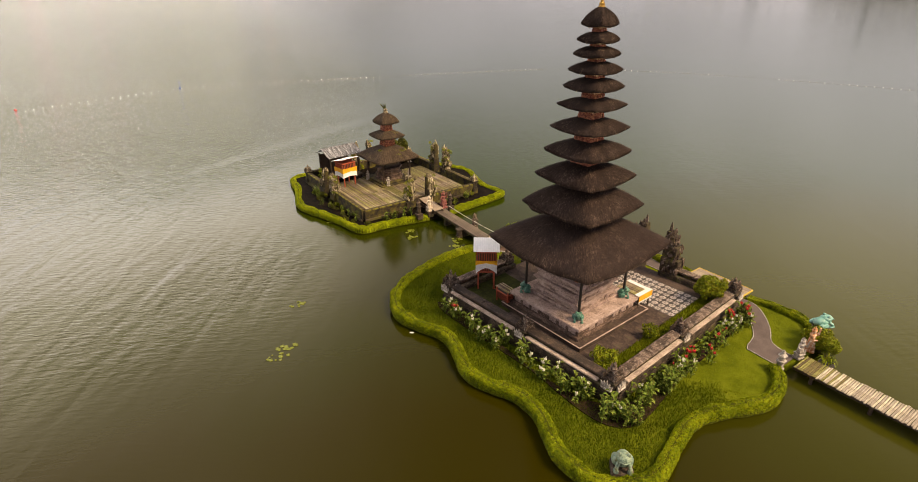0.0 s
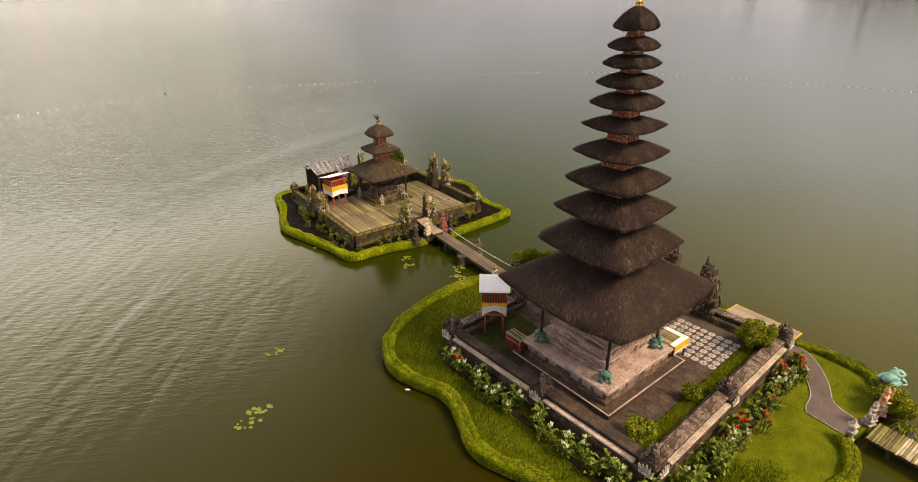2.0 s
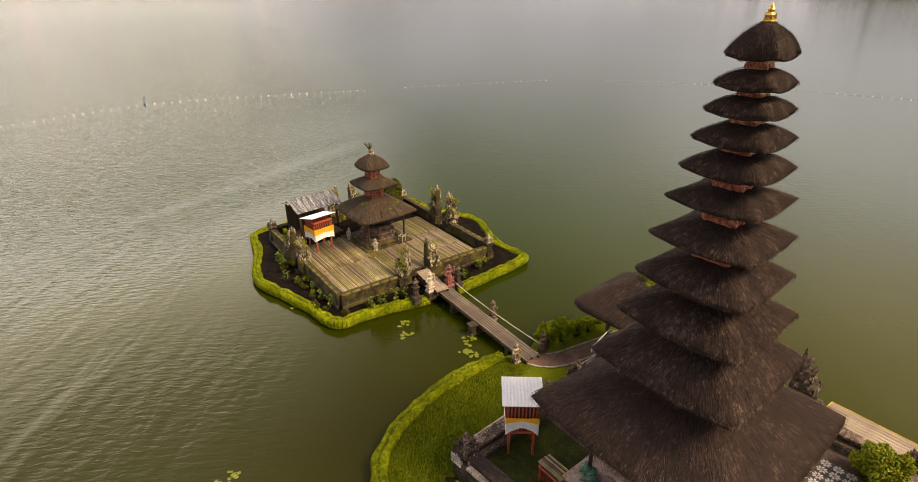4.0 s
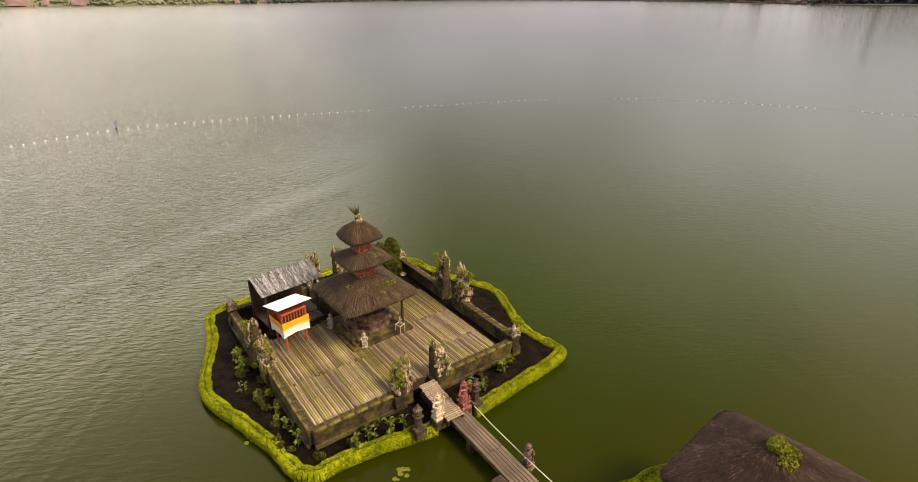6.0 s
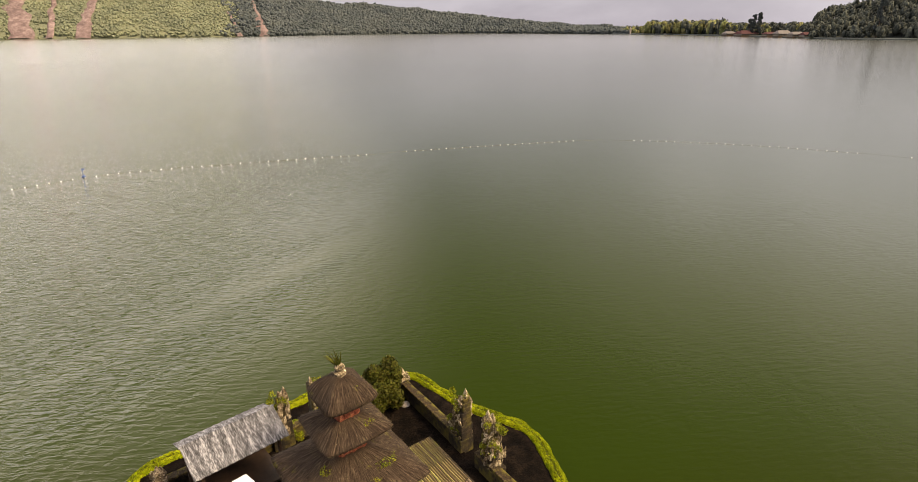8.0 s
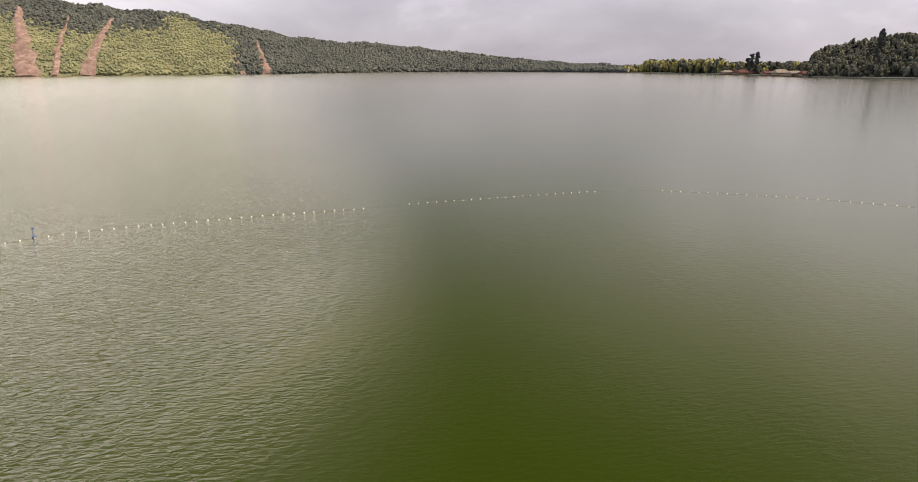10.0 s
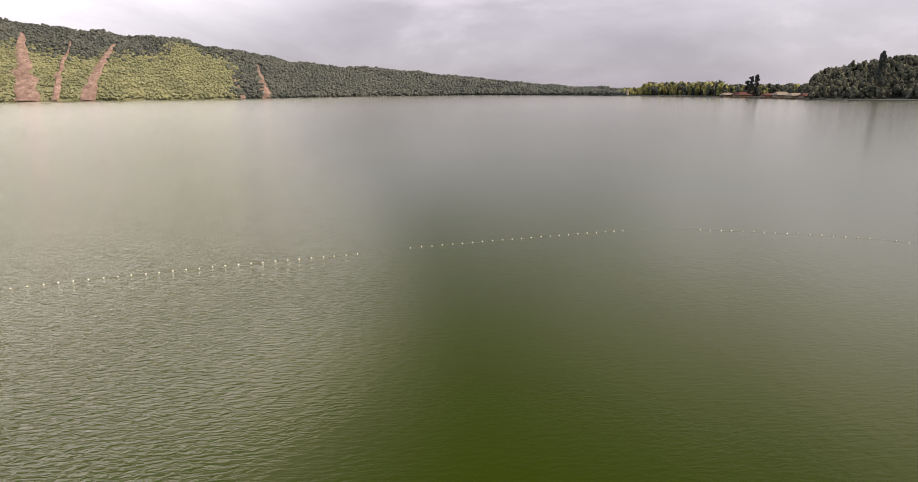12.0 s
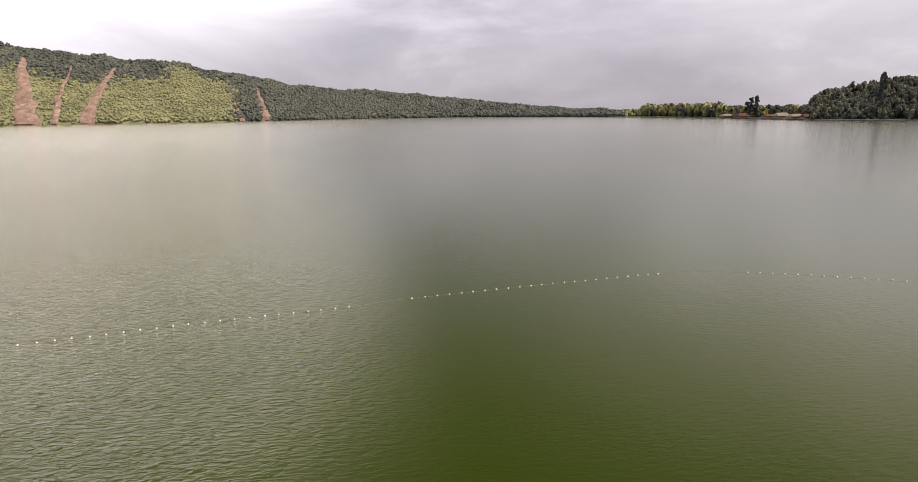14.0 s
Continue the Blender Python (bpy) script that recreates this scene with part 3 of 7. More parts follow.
    def flame(self, x, y, z, w, d, h, turn=0.0, slot=0, lean=(0, 0)):
        """A carved leaf or flame: a pointed, bellied wedge."""
        ca, sa = math.cos(turn), math.sin(turn)
        verts = []
        for k, zz in ((0.8, 0), (1.0, 0.3), (0.7, 0.62), (0.12, 1.0)):
            for px, py in ((-w / 2 * k, -d / 2 * k), (w / 2 * k, -d / 2 * k), (w / 2 * k, d / 2 * k), (-w / 2 * k, d / 2 * k)):
                px, py = px + lean[0] * zz * zz, py + lean[1] * zz * zz
                verts.append((x + px * ca - py * sa, y + px * sa + py * ca, z + zz * h))
        faces = [(3, 2, 1, 0), (12, 13, 14, 15)]
        for k in range(3):
            for i in range(4):
                j = (i + 1) % 4
                faces.append((k * 4 + i, k * 4 + j, k * 4 + 4 + j, k * 4 + 4 + i))
        return self.add(verts, faces, slot)

    def mesh(self, name, *mats, smooth=False):
        me = bpy.data.meshes.new(name)
        me.from_pydata(self.v, [], self.f)
        for m in mats:
            me.materials.append(m)
        if len(mats) > 1:
            me.polygons.foreach_set("material_index", self.m)
        if smooth:
            me.polygons.foreach_set("use_smooth", [True] * len(me.polygons))
        me.update()
        return me


def quads_mesh(name, corners, mat, sides=4):
    """A mesh of loose faces from an array of shape (count, sides, 3)."""
    corners = np.ascontiguousarray(corners, dtype=np.float32)
    count = len(corners)
    me = bpy.data.meshes.new(name)
    me.vertices.add(count * sides)
    me.vertices.foreach_set("co", corners.reshape(-1))
    me.loops.add(count * sides)
    me.loops.foreach_set("vertex_index", np.arange(count * sides, dtype=np.int32))
    me.polygons.add(count)
    me.polygons.foreach_set("loop_start", np.arange(count, dtype=np.int32) * sides)
    me.polygons.foreach_set("loop_total", np.full(count, sides, dtype=np.int32))
    me.materials.append(mat)
    me.update(calc_edges=True)
    return me


# where the part of the place that is being built has its origin
MAINLAND, SHRINE_ISLE, OUTER_LAKE = Vector((0, 0, 0)), Vector((-0.5, -1.05, 0.3)), Vector((-0.6, -1.3, 0))
ORIGIN = MAINLAND


def thing(name, label, category, at=(0, 0, 0), turn=0.0, group="", kind=""):
    ob = new(name)
    ob.matrix_world = pose(*(Vector(at) + ORIGIN), 0, 0, turn)
    ob.empty_display_size = 0.2
    return tagged(ob, label, category, group, kind)


def part(name, data, parent, label="", kind=""):
    ob = new(name, data)
    ob.parent = parent
    return tagged(ob, label, kind=kind)


def single(name, data, label, category, at=(0, 0, 0), turn=0.0, group="", kind=""):
    ob = new(name, data)
    ob.matrix_world = pose(*(Vector(at) + ORIGIN), 0, 0, turn)
    return tagged(ob, label, category, group, kind)


def curve_through(pts, step, closed=True):
    """Points at even steps along a smooth line through pts."""
    p = np.array(pts, float)
    n = len(p)
    out = []
    for i in range(n if closed else n - 1):
        if closed:
            a, b, c, d = p[i - 1], p[i], p[(i + 1) % n], p[(i + 2) % n]
        else:
            a, b, c, d = p[max(i - 1, 0)], p[i], p[i + 1], p[min(i + 2, n - 1)]
        for t in np.linspace(0, 1, 24, endpoint=False):
            out.append(0.5 * (2 * b + (c - a) * t + (2 * a - 5 * b + 4 * c - d) * t * t + (3 * b - a - 3 * c + d) * t ** 3))
    out.append(out[0] if closed else p[-1])
    out = np.array(out)
    run = np.r_[0, np.cumsum(np.linalg.norm(np.diff(out, axis=0), axis=1))]
    count = max(3, int(run[-1] / step))
    at = np.linspace(0, run[-1], count, endpoint=not closed)
    return np.stack([np.interp(at, run, out[:, k]) for k in range(out.shape[1])], 1)


def inside(poly, pts):
    x, y = pts[:, 0], pts[:, 1]
    res = np.zeros(len(pts), bool)
    for (x0, y0), (x1, y1) in zip(poly, np.roll(poly, -1, 0)):
        cross = ((y0 > y) != (y1 > y)) & (x < (x1 - x0) * (y - y0) / (y1 - y0 + 1e-12) + x0)
        res ^= cross
    return res


def slab(name, poly, z0, z1, mat):
    """A flat-topped body of the given outline."""
    bm = bmesh.new()
    vs = [bm.verts.new((x, y, z1)) for x, y in poly]
    low = [bm.verts.new((x, y, z0)) for x, y in poly]
    edges = [bm.edges.new((vs[i], vs[(i + 1) % len(vs)])) for i in range(len(vs))]
    bmesh.ops.triangle_fill(bm, use_beauty=True, edges=edges)
    for i in range(len(vs)):
        j = (i + 1) % len(vs)
        bm.faces.new((low[i], low[j], vs[j], vs[i]))
    bmesh.ops.recalc_face_normals(bm, faces=bm.faces)
    me = bpy.data.meshes.new(name)
    bm.to_mesh(me)
    bm.free()
    me.materials.append(mat)
    return me


def leaf_quads(centre, normal, size, rng, slim=0.6, tilt=0.6):
    """Diamond leaves at the centres, facing about along the normals."""
    n = len(centre)
    nrm = normal + rng.normal(0, tilt, (n, 3))
    nrm /= np.linalg.norm(nrm, axis=1, keepdims=True)
    a = np.cross(nrm, rng.normal(0, 1, (n, 3)))
    a /= np.linalg.norm(a, axis=1, keepdims=True)
    b = np.cross(nrm, a)
    s = (size * rng.uniform(0.6, 1.3, n))[:, None]
    lift = nrm * s * 0.18
    return np.stack([centre - a * s, centre + b * s * slim + lift, centre + a * s, centre - b * s * slim + lift], 1)


def scatter_crown(lobes, per_area, size, rng, slim=0.55, tilt=0.7):
    """Leaves on a set of lobes (x, y, z, rx, ry, rz)."""
    out = []
    for x, y, z, rx, ry, rz in lobes:
        n = int(per_area * 4 * (rx * ry + ry * rz + rx * rz))
        d = rng.normal(0, 1, (n, 3))
        d /= np.linalg.norm(d, axis=1, keepdims=True)
        d = d[d[:, 2] > -0.75]
        rad = rng.uniform(0.72, 1.06, (len(d), 1))
        out.append(leaf_quads(np.array([x, y, z]) + d * [rx, ry, rz] * rad, d, size, rng, slim, tilt))
    return np.concatenate(out)


# ------------------------------------------------------------------ setting: lake, islands
rng = np.random.default_rng(7)

single("water", slab("water", [(-3500, -2500), (3500, -2500), (3500, 3500), (-3500, 3500)], -2.0, 0.0, WATER),
       "olive-green murky lake water with light ripples", "water", kind="structure")

HEDGE_WEST = [(1.3, 10.1), (-0.9, 10.15), (-2.6, 9.9), (-4.1, 9.45), (-5.4, 8.8), (-6.5, 7.95), (-7.1, 6.95), (-7.42, 5.9), (-7.28, 4.9), (-6.9, 3.8), (-6.57, 2.95), (-6.58, 2.05),
              (-6.95, 1.0), (-7.25, 0.1), (-7.28, -0.85), (-7.0, -1.75), (-6.62, -2.5), (-6.44, -3.3), (-6.55, -4.15), (-6.97, -5.1), (-7.32, -5.95), (-7.47, -6.8),
              (-7.35, -7.7), (-6.9, -8.5), (-6.2, -9.05), (-5.4, -9.3), (-4.55, -9.3), (-3.7, -9.05), (-2.67, -8.73), (-1.46, -8.5), (-0.48, -8.66), (0.53, -9.1), (1.86, -9.63),
              (3.05, -9.65), (4.2, -9.25), (4.85, -8.6)]
HEDGE_EAST = [(8.9, -8.7), (9.8, -7.95), (10.15, -7.1), (10.2, -6.2), (10.1, -5.2), (9.95, -4.4)]
HEDGE_NORTH = [(9.9, -0.9), (9.9, 3.0), (9.8, 5.6), (9.4, 8.4), (7.1, 9.7), (5.7, 10.0), (4.6, 10.3), (3.7, 10.2)]
BIG_EDGE = HEDGE_WEST + [(5.3, -8.9), (6.3, -9.0), (7.4, -9.0)] + HEDGE_EAST + HEDGE_NORTH + [(2.6, 9.7)]
HEDGE_SMALL = [(2.0, 17.25), (0.8, 17.5), (-0.7, 17.8), (-2.0, 17.9), (-2.9, 17.9), (-3.55, 18.35), (-3.8, 19.35), (-3.95, 20.35), (-4.25, 21.45), (-4.6, 22.65), (-5.05, 23.95),
               (-5.3, 25.25), (-5.2, 26.25), (-4.85, 27.35), (-4.4, 28.45), (-4.0, 29.75), (-3.8, 31.1), (-3.4, 32.3), (-2.3, 32.7), (-0.4, 32.7), (2.5, 33.0), (6.0, 33.0), (9.0, 31.9), (9.7, 30.1),
               (10.0, 28.4), (10.7, 26.6), (11.3, 25.3), (11.25, 24.1), (10.8, 22.9), (10.25, 21.6), (10.0, 20.4), (10.05, 19.4), (10.25, 18.3), (9.75, 17.75), (8.5, 17.5), (6.9, 17.4), (5.1, 17.2),
               (3.85, 17.1)][::-1]


def inset(line, d):
    """The line moved to its left by d."""
    t = np.gradient(line, axis=0)
    t /= np.linalg.norm(t, axis=1, keepdims=True)
    return line + np.stack([-t[:, 1], t[:, 0]], 1) * d


big_outline = inset(curve_through(BIG_EDGE, 0.4), 0.22)
small_outline = inset(curve_through(HEDGE_SMALL, 0.4), 0.22)
single("ground", slab("ground", [tuple(p) for p in big_outline], -0.8, 0.32, GRASS),
                    "clipped bright green lawn on the temple island", "lawn", kind="structure")
ORIGIN = SHRINE_ISLE
single("ground", slab("ground", [tuple(p) for p in small_outline], -0.8, 0.10, SOIL),
                      "wet black soil round the small shrine", "soil", kind="structure")
ORIGIN = MAINLAND


def hedge(name, pts, width, height, z0, leaf, label, closed=False, dens=1500):
    """A clipped hedge: a lumpy body and its leaves."""
    line = inset(curve_through(pts, 0.22, closed), width / 2)
    t = np.gradient(line, axis=0)
    t /= np.linalg.norm(t, axis=1, keepdims=True)
    nrm = np.stack([-t[:, 1], t[:, 0]], 1)
    ang = np.linspace(0, math.pi, 9)
    prof = np.stack([np.sign(np.cos(ang)) * np.abs(np.cos(ang)) ** 0.55 * width / 2, np.sin(ang) ** 0.55 * height], 1)
    s = Shape()
    verts = []
    for k, (p, n) in enumerate(zip(line, nrm)):
        for u, h in prof:
            w = 0.9 + 0.22 * noise.noise(Vector((p[0] * 1.6 + u, p[1] * 1.6, h * 2.0)))
            verts.append((p[0] + n[0] * u * w, p[1] + n[1] * u * w, z0 + h * w))
    m = len(prof)
    faces = [(k * m + i, k * m + i + 1, k * m + m + i + 1, k * m + m + i) for k in range(len(line) - 1) for i in range(m - 1)]
    faces += [tuple(range(m - 1, -1, -1)), tuple(range((len(line) - 1) * m, len(line) * m))]
    s.add(verts, faces)
    ob = thing(name, label, "hedge")
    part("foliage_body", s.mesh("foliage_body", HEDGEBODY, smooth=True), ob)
    run = len(line) * 0.22
    n = int(run * (width + 1.8 * height) * dens)
    k = rng.integers(0, len(line) - 1, n)
    f = rng.uniform(0, 1, n)[:, None]
    p, nn = line[k] * (1 - f) + line[k + 1] * f, nrm[k]
    a = rng.uniform(0.02, math.pi - 0.02, n)
    cu, su = np.sign(np.cos(a)) * np.abs(np.cos(a)) ** 0.55, np.sin(a) ** 0.55
    wob = np.array([0.98 + 0.22 * noise.noise(Vector((x * 1.6 + u * width / 2, y * 1.6, h * 2 * height))) for x, y, u, h in zip(p[:, 0], p[:, 1], cu, su)])
    wob *= rng.uniform(0.9, 1.06, n)
    cen = np.concatenate([p + nn * (cu * width / 2 * wob)[:, None], (z0 + su * height * wob)[:, None]], 1)
    out = np.concatenate([nn * np.cos(a)[:, None], np.sin(a)[:, None]], 1)
    part("leaves", quads_mesh("leaves", leaf_quads(cen, out, 0.030, rng), leaf), ob)
    return ob


hedge("clipped_hedge", HEDGE_WEST, 0.60, 0.58, 0.06, HEDGELEAF_B, "clipped yellow-green box hedge along the lawn's wavy water edge")
hedge("clipped_hedge", HEDGE_EAST, 0.60, 0.54, 0.06, HEDGELEAF_B, "clipped green hedge beside the jetty and path")
hedge("clipped_hedge", HEDGE_NORTH, 0.60, 0.54, 0.06, HEDGELEAF_B, "clipped green hedge behind the thatched pavilion")
ORIGIN = SHRINE_ISLE
hedge("clipped_hedge", HEDGE_SMALL, 0.58, 0.50, -0.26, HEDGELEAF, "bright yellow-green hedge ringing the small shrine island")
ORIGIN = MAINLAND


def lawn_blades(outline, holes, z, per, h, west=None, mat=BLADES):
    """Short grass on an outline but for the convex holes."""
    lo, hi = outline.min(0), outline.max(0)
    n = int((hi - lo).prod() * per)
    p = rng.uniform(lo, hi, (n, 2))
    keep = inside(outline, p)
    for q in holes:
        keep &= ~inside(np.array(q), p)
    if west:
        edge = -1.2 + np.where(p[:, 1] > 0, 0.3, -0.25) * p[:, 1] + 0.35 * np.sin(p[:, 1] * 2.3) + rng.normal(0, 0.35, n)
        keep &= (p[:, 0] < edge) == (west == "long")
    p = p[keep]
    n = len(p)
    a = rng.uniform(0, 2 * math.pi, n)
    d = np.stack([np.cos(a), np.sin(a)], 1) * 0.009
    tip = rng.normal(0, 0.02, (n, 2))
    hh = h * rng.uniform(0.5, 1.2, n)
    z0 = np.full(n, z)
    return quads_mesh("grass", np.stack([np.c_[p - d, z0], np.c_[p + d, z0], np.c_[p + tip, z0 + hh]], 1), mat, 3)


# ------------------------------------------------------------------ the large compound
CX, CY, CT = -3.1, -5.3, 5.0      # front corner and turn of the walled court
CA, CB = 11.0, 10.75              # its sides
FLOOR = 0.92


def court(u, v):
    """A place in the court's own axes, in the world."""
    c, s = math.cos(radians(CT)), math.sin(radians(CT))
    return CX + u * c - v * s, CY + u * s + v * c


court_poly = [court(-0.2, -0.2), court(CA + 0.2, -0.2), court(CA + 0.2, CB + 0.2), court(-0.2, CB + 0.2)]
path_right = curve_through([(6.3, -8.6), (6.32, -8.1), (6.6, -7.35), (7.55, -6.8), (8.35, -6.2), (9.05, -5.5), (9.42, -4.85), (9.38, -4.2), (9.35, 1.0), (9.3, 4.5)], 0.4, False)
path_left = curve_through([(5.0, -8.6), (5.0, -8.05), (5.05, -7.4), (5.15, -6.85), (6.2, -6.6), (7.0, -6.15), (7.9, -5.4), (8.4, -4.5), (8.45, 1.0), (8.4, 4.5)], 0.4, False)
path_poly = np.concatenate([path_left, path_right[::-1]])
single("path", slab("path", [tuple(p) for p in path_poly], 0.2, 0.36, PATHSTONE), "grey-brown concrete garden path with pale edging", "path", kind="structure")
for side in (path_left, path_right):
    kerb = Shape()
    kerb.tube([(x, y, 0.35) for x, y in side], 0.024, 6)
    single("kerb", kerb.mesh("kerb", PALESTONE), "thin pale concrete path edging", "kerb", kind="structure")
back_line = curve_through([(2.4, 9.7), (2.55, 8.75), (3.4, 8.1), (4.8, 7.85), (6.4, 7.6), (8.0, 7.4), (9.0, 6.6)], 0.4, False)
back_poly = np.concatenate([inset(back_line, 0.5), inset(back_line, -0.5)[::-1]])
single("path", slab("path", [tuple(p) for p in back_poly], 0.2, 0.36, BROWNPATH), "brown paved path from the bridge to the pavilion", "path", kind="structure")
for side in (inset(back_line, 0.5), inset(back_line, -0.5)):
    kerb = Shape()
    kerb.tube([(x, y, 0.35) for x, y in side], 0.04, 6)
    single("kerb", kerb.mesh("kerb", PALESTONE), "thin pale concrete path edging", "kerb", kind="structure")
single("grass", lawn_blades(big_outline, [court_poly, path_poly, back_poly], 0.315, 520, 0.04, "short"), "short bright green lawn grass", "grass", kind="stuff")
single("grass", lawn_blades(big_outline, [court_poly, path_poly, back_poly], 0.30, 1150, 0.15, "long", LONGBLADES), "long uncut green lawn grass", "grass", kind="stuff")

floor_poly = [court(0.2, 0.2), court(CA - 0.2, 0.2), court(CA - 0.2, CB - 0.2), court(0.2, CB - 0.2)]
court_floor = single("floor", slab("floor", floor_poly, 0.1, FLOOR - 0.03, PAVING), "dark brown paved court floor", "floor", kind="structure")
single("moss_strip", slab("moss_strip", [court(0.7, 0.45), court(CA - 0.6, 0.45), court(CA - 0.6, 1.12), court(0.7, 1.12)], FLOOR - 0.04, FLOOR + 0.02, GRASS),
       "narrow grass strip inside the court wall", "grass", kind="structure")
single("grass", lawn_blades(np.array([court(0.7, 0.5), court(CA - 0.6, 0.5), court(CA - 0.6, 1.15), court(0.7, 1.15)]), [], FLOOR, 900, 0.20),
       "long tufted grass in a strip inside the court wall", "grass", kind="stuff")


# mossy corner of the court; its shade is put into the dark green
single("moss_strip", slab("moss_strip", [court(0.5, 7.0), court(3.6, 7.4), court(3.8, CB - 0.5), court(0.5, CB - 0.5)], FLOOR - 0.04, FLOOR + 0.015, SHADEDGRASS),
       "mossy grass round the stilt shrine, coloured as in shade", "grass", kind="structure")


def balustrade(name, length, gap=None, piers=(), cap=LICHEN):
    """A Balinese court wall along +u: plinth, plaster ledge, upper course and separate coping stones."""
    w = thing(name, "low dark court wall with plaster ledge and lichen coping", "wall", kind="structure")
    runs = [(0, length)] if not gap else [(0, gap[0]), (gap[1], length)]
    for a, b in runs:
        mid, ln = (a + b) / 2, b - a
        part("plinth", Shape().box(mid, 0, 0.1, ln, 0.86, 0.52, 0.04).mesh("plinth", DARKSTONE), w)
        part("step_course", Shape().box(mid, 0, 0.62, ln - 0.02, 0.80, 0.22, 0.02).mesh("step_course", STONE), w)
        part("outer_ledge", Shape().box(mid, 0, 0.84, ln - 0.04, 0.94, 0.34, 0.03).mesh("outer_ledge", STONE), w)
        part("upper_course", Shape().box(mid, 0, 1.17, ln - 0.06, 0.36, 0.19, 0.02).mesh("upper_course", DARKSTONE), w)
        cuts = [a + 0.5] + [x for p in piers if a < p < b for x in (p - 0.42, p + 0.42)] + [b - 0.5]
        for lo, hi in zip(cuts[::2], cuts[1::2]):
            strip = Shape().box((lo + hi) / 2, -0.335, 1.17, hi - lo, 0.25, 0.11, 0.04)
            part("plaster_strip", strip.mesh("plaster_strip", PLASTER), w, "pale pinkish plaster strip")
            inner = Shape().box((lo + hi) / 2, 0.33, 1.17, hi - lo, 0.22, 0.05, 0.02)
            part("inner_ledge", inner.mesh("inner_ledge", STONE), w)
        n = max(1, round(ln / 2.6))
        me = Shape().box(0, 0, 0, ln / n - 0.003, 0.52, 0.12, 0.03).mesh("coping_stone", cap)
        for k in range(n):
            c = part("coping_stone", me, w)
            c.location = (a + ln * (k + 0.5) / n, random.uniform(-0.006, 0.006), 1.355 + random.uniform(-0.003, 0.003))
    return w


for nm, (u, v), turn, ln, gap, mids in (("wall_front", (0, 0), 0, CA, None, (5.4,)), ("wall_west", (0, CB), -90, CB, None, (CB - 5.1,)),
                                        ("wall_east", (CA, 0), 90, CB, (4.2, 5.5), ()), ("wall_north", (CA, CB), 180, CA, (4.6, 6.2), ())):
    w = balustrade(nm, ln, gap, mids, COPING if nm == "wall_west" else LICHEN)
    w.matrix_world = pose(*court(u, v), 0, 0, 0, turn + CT)


def pier(h=1.0, size=0.62, mat=STONE, seed=0, crown_mat=LICHEN):
    """A carved corner pier: stacked mouldings with leaf antefixes and a flame on top."""
    r = random.Random(seed)
    base = Shape()
    z = 0.0
    for k, (w, t) in enumerate(((1.05, 0.5), (0.9, 0.14), (0.78, 0.32), (0.95, 0.10), (1.08, 0.09))):
        base.box(0, 0, z, size * w, size * w, t, 0.025)
        z += t
    crown = Shape()
    for k, (w, t) in enumerate(((0.82, 0.12), (0.62, 0.12), (0.44, 0.12))):
        crown.box(0, 0, z, size * w, size * w, t * h, 0.02)
        for sx in (-1, 1):
            for sy in (-1, 1):
                crown.flame(sx * size * w * 0.48, sy * size * w * 0.48, z + 0.02, 0.13, 0.13, 0.24 * h * r.uniform(0.8, 1.2), 0.785, lean=(sx * 0.06, sy * 0.06))
        z += t * h
    crown.lathe(0, 0, z, [(0.10, 0), (0.13, 0.06), (0.07, 0.14), (0.09, 0.19), (0.02, 0.34 * h)], 8)
    return base.mesh("pier_base", mat), crown.mesh("pier_crown", crown_mat), z


pier_base, pier_crown, _ = pier()
# pale carved scrolls on the outer faces of the piers
relief = Shape()
for k in range(5):
    relief.flame((k - 2) * 0.09, 0, 0, 0.11, 0.10, 0.36 - 0.06 * abs(k - 2), 0, lean=((k - 2) * 0.05, 0))
relief.box(0, 0, -0.05, 0.50, 0.14, 0.08, 0.02)
relief_mesh = relief.mesh("relief", PALESTONE)
PIERS = [(0, 0), (CA, 0), (0, CB), (CA, CB), (0, 5.1), (5.4, 0), (4.4, CB), (6.4, CB)]
for k, (u, v) in enumerate(PIERS):
    p = thing("carved_pier", "carved grey stone wall pier with leaf ornaments", "pier", (*court(u, v), 0.12), CT, "court wall piers")
    part("pier_base", pier_base, p)
    part("pier_crown", pier_crown, p, "lichen-spotted carved crown")
    p.scale = (1.08, 1.08, 1.18 if k < 4 else 1.12)
    for turn in ((0, -90) if k < 4 else (-90,) if u == 0 else (0,) if v == 0 else ()):
        part("relief", relief_mesh, p, "pale carved scroll").matrix_basis = pose(0.40 * math.sin(radians(turn)), -0.40 * math.cos(radians(turn)), 0.86, 0, 0, turn)


